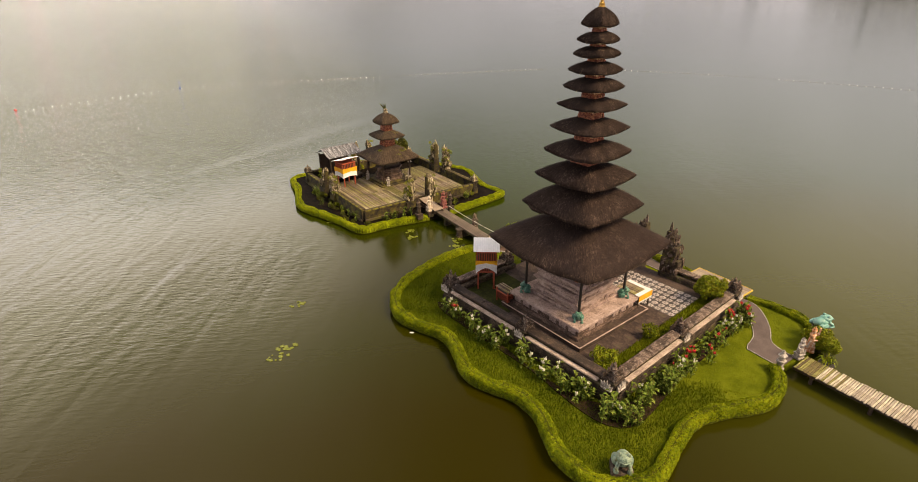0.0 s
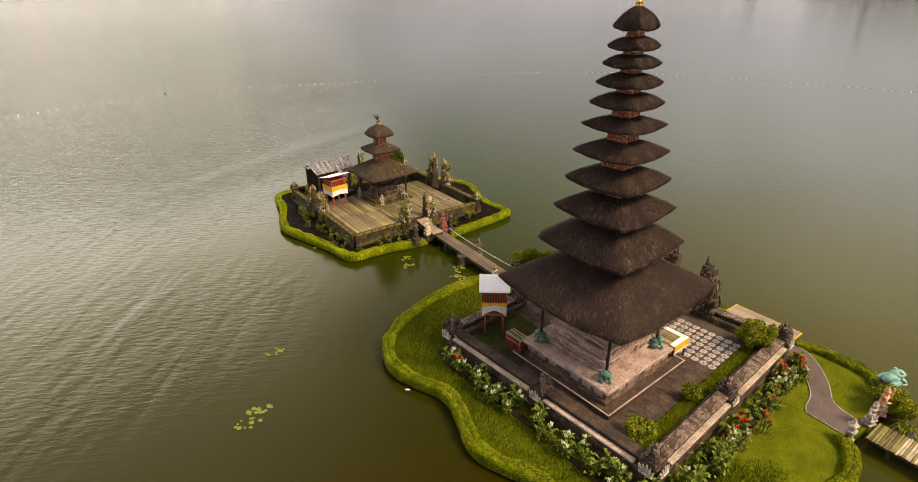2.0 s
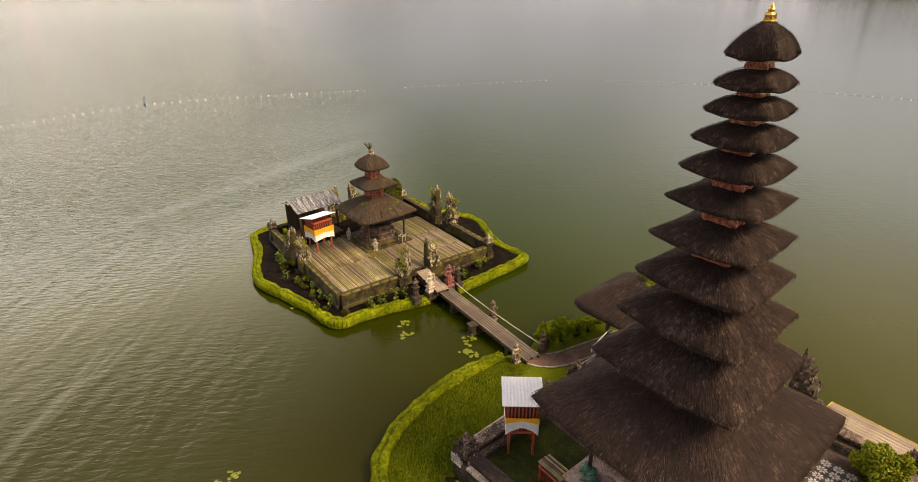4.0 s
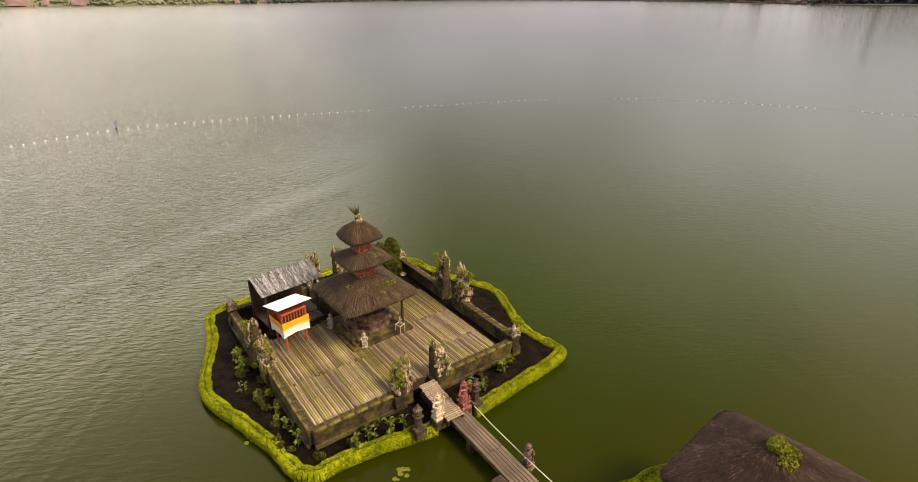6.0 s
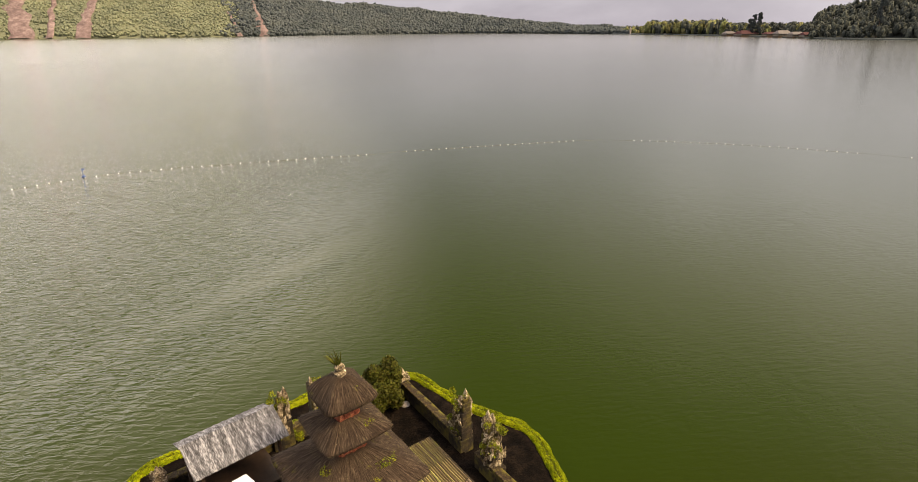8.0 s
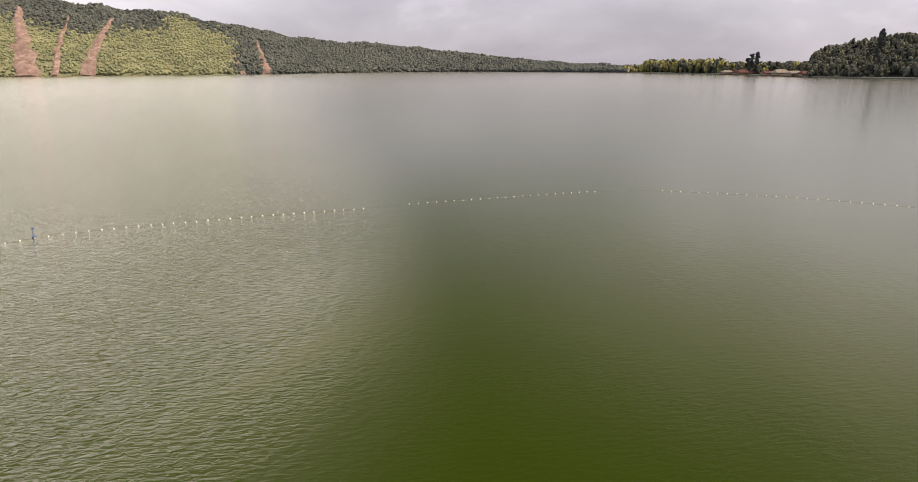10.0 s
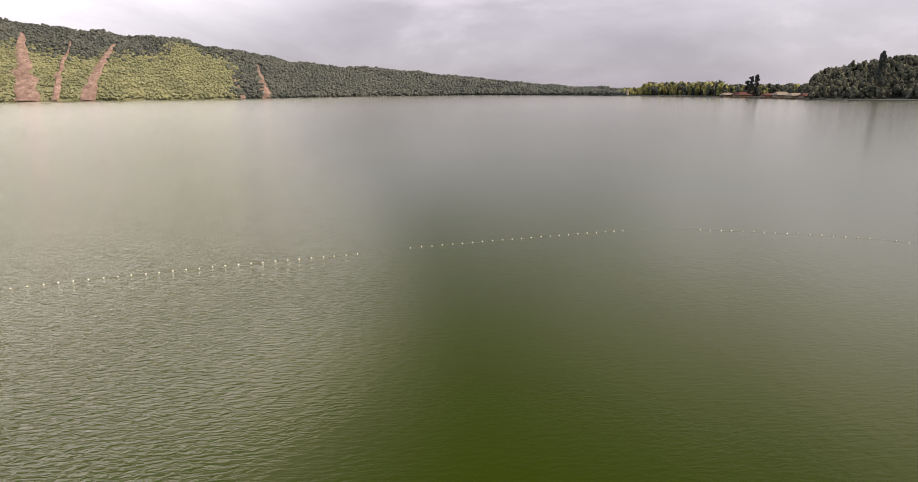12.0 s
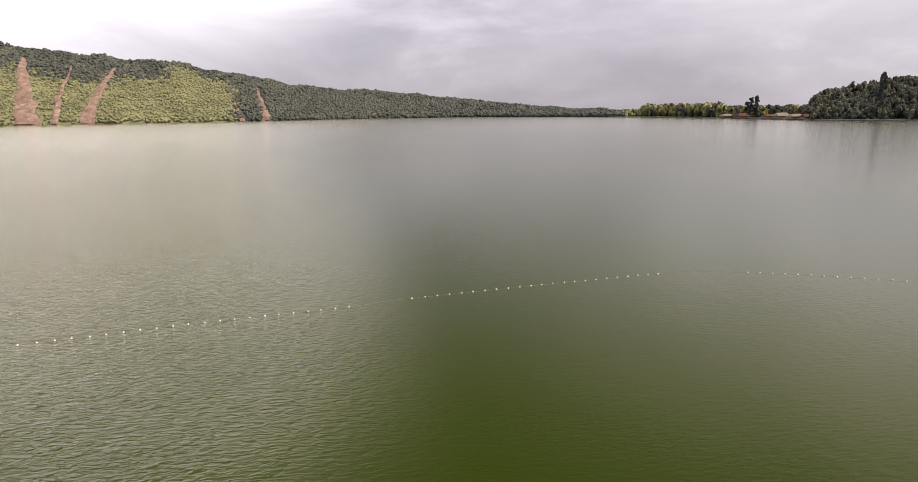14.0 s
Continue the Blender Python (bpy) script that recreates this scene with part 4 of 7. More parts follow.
def split_gate_half(name, height, width, depth, mats, label, at, turn, group, seed=0):
    """One half of a split gate: stacked courses with a sheer inner side, antefixes stepping up to a flame."""
    r = random.Random(seed)
    g = thing(name, label, "gate", at, turn, group)
    n = 8
    up = Shape()
    z = 0.0
    for k in range(n):
        f = k / (n - 1)
        wd = width * (1 - 0.66 * f ** 1.3) * (0.86 if k % 2 else 1.0)
        dp = depth * (1 - 0.45 * f) * (0.86 if k % 2 else 1.0)
        t = height * (0.22 if k == 0 else 0.128 - 0.010 * k)
        part("gate_course", Shape().box(wd / 2, 0, z, wd, dp, t, 0.025).mesh("gate_course", mats[0]), g)
        if k:
            for j in range(13):
                on = r.random()
                x, y = (wd, r.uniform(-0.5, 0.5) * dp) if on < 0.4 else (r.uniform(0.12, 1.0) * wd, dp * 0.5 * (1 if on < 0.7 else -1))
                q = r.uniform(0.10, 0.21) * (1.1 - 0.35 * f)
                up.flame(x, y, z + r.uniform(-0.1, 0.6) * t, q, q * 0.8, q * r.uniform(1.3, 2.4), r.uniform(0, 3), lean=(r.uniform(0, 0.10), 0.07 * (1 if y > 0 else -1)))
        z += t
    up.flame(width * 0.12, 0, z - 0.04, 0.17, 0.14, height * 0.15, 0.3)
    up.flame(width * 0.16, 0, z - 0.10, 0.12, 0.20, height * 0.09, 0.9)
    part("gate_ornament", up.mesh("gate_ornament", mats[1]), g, "pale lichen-covered carved leaves", "stuff")
    return g


for sgn, v in ((1, 5.5), (-1, 4.2)):
    split_gate_half("split_gate", 4.0, 1.25, 0.95, (DARKSTONE, LICHEN), "dark carved split gate tower over the court wall", (*court(CA, v), 0.3), CT + 90 * sgn, "east split gate", 3 + sgn)

# ------------------------------------------------------------------ thatch
def thatched_roof(side, drop, rise, top, bulge, lift, thick, straw_n, mats, seed, expo=5.0):
    """Meshes of a square thatch roof: the shell, and loose straws on it. Origin at the eave's height on the axis."""
    r = np.random.default_rng(seed)
    n, rows = 72, 11
    ang = np.linspace(0, 2 * math.pi, n, endpoint=False)

    def outline(a, half, e):
        c, s = np.cos(a), np.sin(a)
        return half / (np.abs(c) ** e + np.abs(s) ** e) ** (1 / e)

    def place(a, t):
        half = top / 2 + (side - top) / 2 * ((1 - bulge) * (1 - t) + bulge * np.cos(t * math.pi / 2))
        z = rise * ((1 - bulge) * t + bulge * np.sin(t * math.pi / 2))
        e = expo + (1 - t) * expo * 0.9
        rad = outline(a, half, e)
        corner = np.abs(np.sin(2 * a)) ** 6
        z = z + lift * corner * (1 - t) ** 2
        return np.stack([rad * np.cos(a), rad * np.sin(a), z], -1)

    verts, uv = [], []
    slope = math.hypot((side - top) / 2, rise)
    rings = [("in", 0), ("under", 0)] + [("top", k / (rows - 1)) for k in range(rows)]
    for kind, t in rings:
        for i, a in enumerate(ang):
            p = place(np.array([a]), np.array([t]))[0]
            if kind == "in":
                p = Vector((p[0] * 0.35, p[1] * 0.35, thick * 0.5 + rise * 0.2)) if not drop else Vector((p[0] * 0.46, p[1] * 0.46, -drop))
                v = -0.6
            elif kind == "under":
                p = Vector((p[0] * 0.955, p[1] * 0.955, p[2] - thick))
                v = -0.15
            else:
                p, v = Vector(p), t * slope
                p += Vector((p.x, p.y, 0.3)).normalized() * 0.03 * noise.noise(Vector((p.x * 2.2 + seed, p.y * 2.2, p.z * 2)))
                if t == 0:
                    p.z += 0.025 * noise.noise(Vector((p.x * 7, p.y * 7, seed)))
            verts.append(tuple(p))
            uv.append((i / n * 4 * side, v))
    faces = []
    for k in range(len(rings) - 1):
        for i in range(n):
            j = (i + 1) % n
            faces.append((k * n + i, k * n + j, k * n + n + j, k * n + n + i))
    faces.append(tuple(range((len(rings) - 1) * n, len(rings) * n)))
    me = bpy.data.meshes.new("thatch")
    me.from_pydata(verts, [], faces)
    layer = me.uv_layers.new(name="slope")
    for poly in me.polygons:
        us = [uv[v] for v in poly.vertices]
        wrap = max(u[0] for u in us) - min(u[0] for u in us) > 2 * side
        for li, u in zip(poly.loop_indices, us):
            layer.data[li].uv = (u[0] + (4 * side if wrap and u[0] < side else 0), u[1])
        poly.use_smooth = True
    me.materials.append(mats[0])
    # loose straws lying down the slope and fringing the eave
    a = r.uniform(0, 2 * math.pi, straw_n)
    t0 = r.beta(0.8, 1.15, straw_n)
    ln = r.uniform(0.07, 0.24, straw_n) * min(1, side / 3)
    fringe = r.uniform(0, 1, straw_n) < 0.22
    t0[fringe] = r.uniform(0.0, 0.05, fringe.sum())
    hi = place(a, np.clip(t0, 0, 1))
    lo = place(a + r.normal(0, 0.012, straw_n), np.clip(t0 - ln / slope, 0, 1))
    lo[fringe] = hi[fringe] * np.array([1.012, 1.012, 1.0]) - np.array([0, 0, 1.0]) * (thick * r.uniform(0.4, 1.15, fringe.sum()))[:, None]
    outw = np.stack([np.cos(a), np.sin(a), np.full(straw_n, 0.9)], 1)
    hi, lo = hi + outw * 0.012, lo + outw * r.uniform(0.012, 0.04, straw_n)[:, None]
    w = np.stack([-np.sin(a), np.cos(a), np.zeros(straw_n)], 1) * (r.uniform(0.002, 0.005, straw_n))[:, None]
    return me, quads_mesh("loose_straw", np.stack([hi - w, hi + w, lo + w * 0.6, lo - w * 0.6], 1), mats[1])


def neck(side, h, wide):
    """The carved wooden box between two roofs, with a cornice and dentils."""
    box, cor = Shape(), Shape()
    box.box(0, 0, -0.25, side, side, h + 0.3, 0.02)
    for k in range(4):
        a = k * math.pi / 2
        nn = max(3, int(side / 0.16))
        for i in range(nn):
            x = (i + 0.5) / nn * side - side / 2
            px, py = (x, -side / 2 - 0.015)
            box.flame(px * math.cos(a) - py * math.sin(a), px * math.sin(a) + py * math.cos(a), 0.02 + 0.05 * (i % 2), 0.12, 0.05, h * 0.55, a)
    cor.box(0, 0, h - 0.06, wide * 0.8, wide * 0.8, 0.05, 0.012).box(0, 0, h - 0.01, wide, wide, 0.06, 0.015)
    for sx in (-1, 1):
        for sy in (-1, 1):
            cor.flame(sx * wide * 0.5, sy * wide * 0.5, h - 0.10, 0.10, 0.10, 0.14, 0.785, lean=(sx * 0.05, sy * 0.05))
    for k in range(4):
        a = k * math.pi / 2
        for i in range(9):
            px, py = (i - 4) / 9 * wide, -wide * 0.46
            cor.box(px * math.cos(a) - py * math.sin(a), px * math.sin(a) + py * math.cos(a), h - 0.10, wide * 0.06, wide * 0.06, 0.09, 0.01, turn=a)
    return box.mesh("neck_box", CARVED), cor.mesh("cornice", CORNICE)


# ------------------------------------------------------------------ the eleven-roofed tower
SIDES = [6.55, 4.2, 3.42, 2.92, 2.62, 2.26, 1.98, 1.74, 1.50, 1.33, 1.16]
EAVES = [4.86, 6.93, 8.40, 9.60, 10.66, 11.68, 12.47, 13.18, 13.84, 14.42, 15.06]
TOPS = [6.55, 7.98, 9.06, 10.14, 11.15, 12.04, 12.89, 13.57, 14.19, 14.78, 15.74]
tower = thing("pagoda", "tall eleven-tiered shrine tower with black thatch roofs", "pagoda", (0.05, 0.05, 0), 3.0)
for k, (sd, ze, zt) in enumerate(zip(SIDES, EAVES, TOPS)):
    last = k == 10
    nxt = 0.2 if last else SIDES[k + 1] * 0.36
    shell, straws = thatched_roof(sd, 0 if k == 0 else min(0.06 * sd, 0.30 * (ze - TOPS[k - 1])), zt - ze, 0.16 if last else nxt * 1.15, 0.22 if k == 0 else 0.42 if k < 6 else 0.55, 0.26 if k == 0 else 0.055 * sd ** 0.5,
                                  0.21 if k == 0 else 0.15 if k < 4 else 0.09, 17000 if k == 0 else 11000 if k < 3 else 6000, (THATCH, STRAW), 20 + k, 16 if k < 6 else 10)
    roof = part("roof", shell, tower)
    roof.location = (0, 0, ze)
    part("loose_straw", straws, roof, "loose straws of the thatch", "stuff")
    if not last:
        gap = EAVES[k + 1] - zt
        h = gap - min(0.06 * SIDES[k + 1], 0.30 * gap) + 0.05
        nb, nc = neck(nxt, h, SIDES[k + 1] * 0.52)
        b = part("neck_box", nb, tower, "red and gold carved wooden box")
        b.location = (0, 0, zt - 0.02)
        part("cornice", nc, b)
fin = Shape().lathe(0, 0, 0, [(0.13, 0), (0.16, 0.05), (0.09, 0.10), (0.12, 0.17), (0.06, 0.23), (0.08, 0.28), (0.01, 0.40)], 10)
for a in range(6):
    fin.flame(0.09 * math.cos(a * 1.047), 0.09 * math.sin(a * 1.047), 0.03, 0.06, 0.04, 0.20, a * 1.047, lean=(0.05 * math.cos(a * 1.047), 0.05 * math.sin(a * 1.047)))
f = part("finial", fin.mesh("finial", GOLD), tower, "gilded finial")
f.location = (0, 0, 15.70)

# podium of the tower: two carved steps, the shrine body, posts on green frogs
podium = Shape()
podium.box(0.15, 0.0, FLOOR - 0.2, 5.5, 5.4, 0.42, 0.03)
part("lower_step", podium.mesh("lower_step", PAVING), tower)
for kx, ky, sx, sy in ((0.15, -2.67, 5.52, 0.07), (0.15, 2.67, 5.52, 0.07), (-2.57, 0, 0.07, 5.26), (2.87, 0, 0.07, 5.26)):
    part("step_nosing", Shape().box(kx, ky, FLOOR + 0.20, sx, sy, 0.035, 0.01).mesh("step_nosing", PODIUM), tower, "worn pale step edge")
podium = Shape()
podium.box(0.1, 0.05, 1.12, 4.75, 4.7, 0.20, 0.03).box(0.1, 0.05, 1.32, 4.5, 4.45, 0.36, 0.02)
part("podium_wall", podium.mesh("podium_wall", CARVEDSTONE), tower)
part("podium_slab", Shape().box(0.1, 0.05, 1.68, 4.8, 4.75, 0.17, 0.035).mesh("podium_slab", PODIUM), tower)
panel = Shape().box(0, 0, 0, 0.46, 0.05, 0.26, 0.015)
for i in range(3):
    panel.flame((i - 1) * 0.12, -0.02, 0.03, 0.10, 0.06, 0.2, 0)
panel_mesh = panel.mesh("relief_panel", PODIUM)
for side_k in range(4):
    for i in range(7):
        a = side_k * math.pi / 2
        u = (i - 3) * 0.62
        if random.random() < 0.3:
            continue
        q = part("relief_panel", panel_mesh, tower)
        q.matrix_basis = pose(0.1 + u * math.cos(a) + 2.24 * math.sin(a), 0.05 + u * math.sin(a) - 2.24 * math.cos(a), 1.36, 0, 0, math.degrees(a))
for w, z, t in ((3.25, 1.85, 0.14), (2.95, 1.99, 0.30), (3.1, 2.29, 0.09), (2.75, 2.38, 0.34), (2.95, 2.72, 0.09), (3.08, 2.81, 0.10), (2.75, 2.91, 0.36), (2.95, 3.27, 0.09), (3.05, 3.36, 0.10), (2.6, 3.46, 0.5)):
    part("stone_course", Shape().box(0.1, 0.05, z, w, w, t, 0.02).mesh("stone_course", PODIUM), tower, "carved grey-pink stone course")
part("shrine_room", Shape().box(0.1, 0.05, 3.96, 2.2, 2.2, 1.6, 0.03).mesh("shrine_room", DARKWOOD), tower, "dark wooden shrine room")
brick_mesh = Shape().box(0, 0, 0, 0.24, 0.05, 0.07, 0.008).mesh("brick", BRICK)
for side_k in range(4):
    a = side_k * math.pi / 2
    for i in range(5):
        for j in range(3):
            for end in (-1, 1):
                u = end * 0.75 + (i - 2) * 0.17 * (1 if j % 2 else 0.98)
                if i % 2 == 0 or j == 1:
                    q = part("brick", brick_mesh, tower)
                    q.matrix_basis = pose(0.1 + u * math.cos(a) + 1.31 * math.sin(a), 0.05 + u * math.sin(a) - 1.31 * math.cos(a), 3.5 + j * 0.095, 0, 0, math.degrees(a))
carv = Shape().box(0, 0, 0, 0.2, 0.06, 0.22, 0.02).flame(0, -0.02, 0.1, 0.22, 0.1, 0.26, 0).flame(0.12, -0.01, 0.0, 0.12, 0.08, 0.2, 0, lean=(0.06, 0)).flame(-0.12, -0.01, 0.0, 0.12, 0.08, 0.2, 0, lean=(-0.06, 0))
leafy = Shape().box(0, 0, 0, 0.3, 0.05, 0.14, 0.02)
for i in range(5):
    leafy.flame((i - 2) * 0.07, -0.02, 0.02, 0.08, 0.07, 0.2 - 0.03 * abs(i - 2), 0, lean=((i - 2) * 0.03, -0.02))
block = Shape().box(0, 0, 0, 0.34, 0.04, 0.2, 0.015).box(0, -0.02, 0.04, 0.2, 0.04, 0.12, 0.02)
carv_meshes = [carv.mesh("carving", PODIUM), leafy.mesh("carving", PODIUM), block.mesh("carving", PODIUM), leafy.mesh("carving", PODIUM)]
for side_k in range(4):
    a = side_k * math.pi / 2
    for i in range(6):
        for w2, z in ((1.50, 2.0), (1.40, 2.42), (1.40, 2.95)):
            u = (i - 2.5) * 0.46
            if random.random() < 0.15:
                continue
            q = part("carving", random.choice(carv_meshes), tower)
            u += random.uniform(-0.08, 0.08)
            z2 = z + random.uniform(-0.03, 0.06)
            q.matrix_basis = pose(0.1 + u * math.cos(a) + w2 * math.sin(a), 0.05 + u * math.sin(a) - w2 * math.cos(a), z2, 0, 0, math.degrees(a)) @ Matrix.Diagonal((random.uniform(0.7, 1.3), random.uniform(0.7, 1.3), random.uniform(0.7, 1.15), 1))
frame_ring = Shape()
for k in range(4):
    a = k * math.pi / 2
    frame_ring.box(0.1 + 2.0 * math.sin(a), 0.05 - 2.0 * math.cos(a), 4.62, 4.3, 0.16, 0.2, 0.02, turn=a)
part("beam_ring", frame_ring.mesh("beam_ring", DARKWOOD), tower)
ceiling_under = Shape().box(0.1, 0.05, 4.86, 5.3, 5.3, 0.06, 0.01)
part("roof_soffit", ceiling_under.mesh("roof_soffit", DARKWOOD), tower)


def frog_shape(s):
    """A sitting frog: belly, head with eyes and mouth, folded hind legs, front legs."""
    f = Shape()
    f.ball(0, 0.05, 0.24, 0.21, 0.24, 0.24, 14)
    f.ball(0, -0.12, 0.42, 0.19, 0.19, 0.13, 14)
    for sx in (-1, 1):
        f.ball(sx * 0.11, -0.12, 0.54, 0.06, 0.06, 0.06, 8)
        f.ball(sx * 0.20, 0.10, 0.15, 0.10, 0.20, 0.15, 10)
        f.tube([(sx * 0.13, -0.14, 0.28), (sx * 0.19, -0.24, 0.14), (sx * 0.16, -0.29, 0.02)], [0.06, 0.05, 0.04], 8)
        f.ball(sx * 0.19, -0.22, 0.03, 0.08, 0.12, 0.03, 8)
    f.tube([(-0.15, -0.27, 0.41), (0, -0.315, 0.39), (0.15, -0.27, 0.41)], 0.018, 6)
    f.v = [(x * s, y * s, z * s) for x, y, z in f.v]
    return f


frog_mesh = frog_shape(0.95).mesh("frog", FROGGREEN, smooth=True)
post_mesh = Shape().box(0, 0, 0, 0.11, 0.11, 2.45, 0.02).box(0, 0, 2.2, 0.24, 0.24, 0.12, 0.02).mesh("post", BLACKWOOD)
for sx in (-1, 1):
    for sy in (-1, 1):
        p = part("post", post_mesh, tower)
        p.location = (0.1 + sx * 1.78, 0.05 + sy * 1.78, 2.22)
        c, s = math.cos(radians(3)), math.sin(radians(3))
        px, py = 0.1 + sx * 1.78, 0.05 + sy * 1.78
        single("frog_statue", frog_mesh, "small glossy green frog statue under a post", "statue",
               (0.05 + px * c - py * s, 0.05 + px * s + py * c, 1.85), math.degrees(math.atan2(sy, sx)) + 90, "post frogs")


# ------------------------------------------------------------------ furniture of the large court
def stilt_shrine(at, turn, label, roof_tilt, h=1.0, w=1.15, d=0.95, bare=False):
    """An offering house on red legs: lattice box, white and yellow cloth, a metal sheet roof."""
    g = thing("spirit_house", label, "shrine", at, turn)
    leg = Shape().box(0, 0, 0, 0.09, 0.09, 1.5 * h, 0.012).mesh("leg", REDWOOD)
    for sx in (-1, 1):
        for sy in (-1, 1):
            part("leg", leg, g).location = (sx * w * 0.40, sy * d * 0.40, 0)
    part("box_floor", Shape().box(0, 0, 0.95 * h, w, d, 0.08, 0.012).mesh("box_floor", REDWOOD), g)
    part("inner_box", Shape().box(0, 0, 1.03 * h, w * 0.84, d * 0.84, 1.0 * h, 0.012).mesh("inner_box", DARKWOOD), g)
    part("top_frame", Shape().box(0, 0, 1.98 * h, w, d, 0.08, 0.012).mesh("top_frame", REDWOOD), g)
    slat = Shape().box(0, 0, 0, 0.055, 0.03, 0.95 * h, 0.006).mesh("slat", REDWOOD)
    for k in range(9):
        u = (k - 4) / 4
        for sy in (-1, 1):
            part("slat", slat, g).location = (u * w * 0.46, sy * d * 0.46, 1.03 * h)
        for sx in (-1, 1):
            part("slat", slat, g).location = (sx * w * 0.47, u * d * 0.46, 1.03 * h)
    # skirts: each hangs in folds round the box, with a scooped lower edge

    def skirt(z_top, z_low, swag, grow, mat, name):
        s = Shape()
        ring = []
        n = 80
        for i in range(n):
            t = i / n * 4
            e, f = int(t), t - int(t)
            q = ((-1, -1), (1, -1), (1, 1), (-1, 1))
            x = q[e][0] + (q[(e + 1) % 4][0] - q[e][0]) * f
            y = q[e][1] + (q[(e + 1) % 4][1] - q[e][1]) * f
            ring.append((x * (w / 2 + grow), y * (d / 2 + grow), f))
        verts = []
        for lvl in range(5):
            v = lvl / 4
            for i, (x, y, f) in enumerate(ring):
                fold = 1 + 0.012 * math.sin(i * 1.9) * v
                low = z_low + swag * math.sin(f * math.pi)
                verts.append((x * fold, y * fold, z_top + (low - z_top) * v + 0.01 * math.sin(i * 0.8)))
        k = len(verts)
        verts += [(x * 0.97, y * 0.97, z) for x, y, z in verts]
        faces = []
        for off in (0, k):
            for lvl in range(4):
                for i in range(n):
                    j = (i + 1) % n
                    q = (off + lvl * n + i, off + lvl * n + j, off + lvl * n + n + j, off + lvl * n + n + i)
                    faces.append(q if off else q[::-1])
        for i in range(n):
            j = (i + 1) % n
            faces.append((4 * n + i, 4 * n + j, k + 4 * n + j, k + 4 * n + i))
        s.add(verts, faces)
        part(name, s.mesh(name, mat, smooth=True), g)

    if bare:
        skirt(1.46 * h, 0.92 * h, 0.34, 0.035, CLOTHWHITE, "white_skirt")
        skirt(1.60 * h, 1.36 * h, 0.13, 0.05, CLOTHYELLOW, "yellow_sash")
    else:
        skirt(1.35 * h, 0.80 * h, 0.12, 0.035, CLOTHWHITE, "white_skirt")
        skirt(1.62 * h, 1.20 * h, 0.10, 0.05, CLOTHYELLOW, "yellow_sash")
    # corrugated sheet
    s = Shape()
    n, rw, rd = 60, w * 1.32, d * (1.25 if bare else 1.42)
    verts = []
    for dz in (0.02, 0.0):
        for yy in (-rd / 2, rd / 2):
            for i in range(n + 1):
                x = (i / n - 0.5) * rw
                verts.append((x, yy, 2.12 * h + abs(roof_tilt) * 0.5 * d + dz + 0.006 * math.sin(i * 2 * math.pi / 5) + roof_tilt * yy))
    m = n + 1
    faces = []
    for i in range(n):
        faces += [(i, i + 1, m + i + 1, m + i), (2 * m + i + 1, 2 * m + i, 3 * m + i, 3 * m + i + 1), (2 * m + i, 2 * m + i + 1, i + 1, i), (m + i, m + i + 1, 3 * m + i + 1, 3 * m + i)]
    faces += [(0, m, 3 * m, 2 * m), (n, 2 * m + n, 3 * m + n, m + n)]
    s.add(verts, faces)
    part("sheet_roof", s.mesh("sheet_roof", SHEET), g, "white corrugated metal sheet")
    raft = Shape().box(0, -d * 0.42, 2.12 * h + abs(roof_tilt) * 0.5 * d - roof_tilt * 0.42 * d - 0.08, rw * 0.9, 0.05, 0.05, 0.006).box(0, d * 0.42, 2.12 * h + abs(roof_tilt) * 0.5 * d + roof_tilt * 0.42 * d - 0.08, rw * 0.9, 0.05, 0.05, 0.006)
    part("rafters", raft.mesh("rafters", REDWOOD), g)
    return g


stilt_shrine((-2.05, 4.75, FLOOR - 0.04), -38, "red stilt spirit house with white cloth and white sheet roof", 0.26, 1.18, 1.1, 0.95, True)


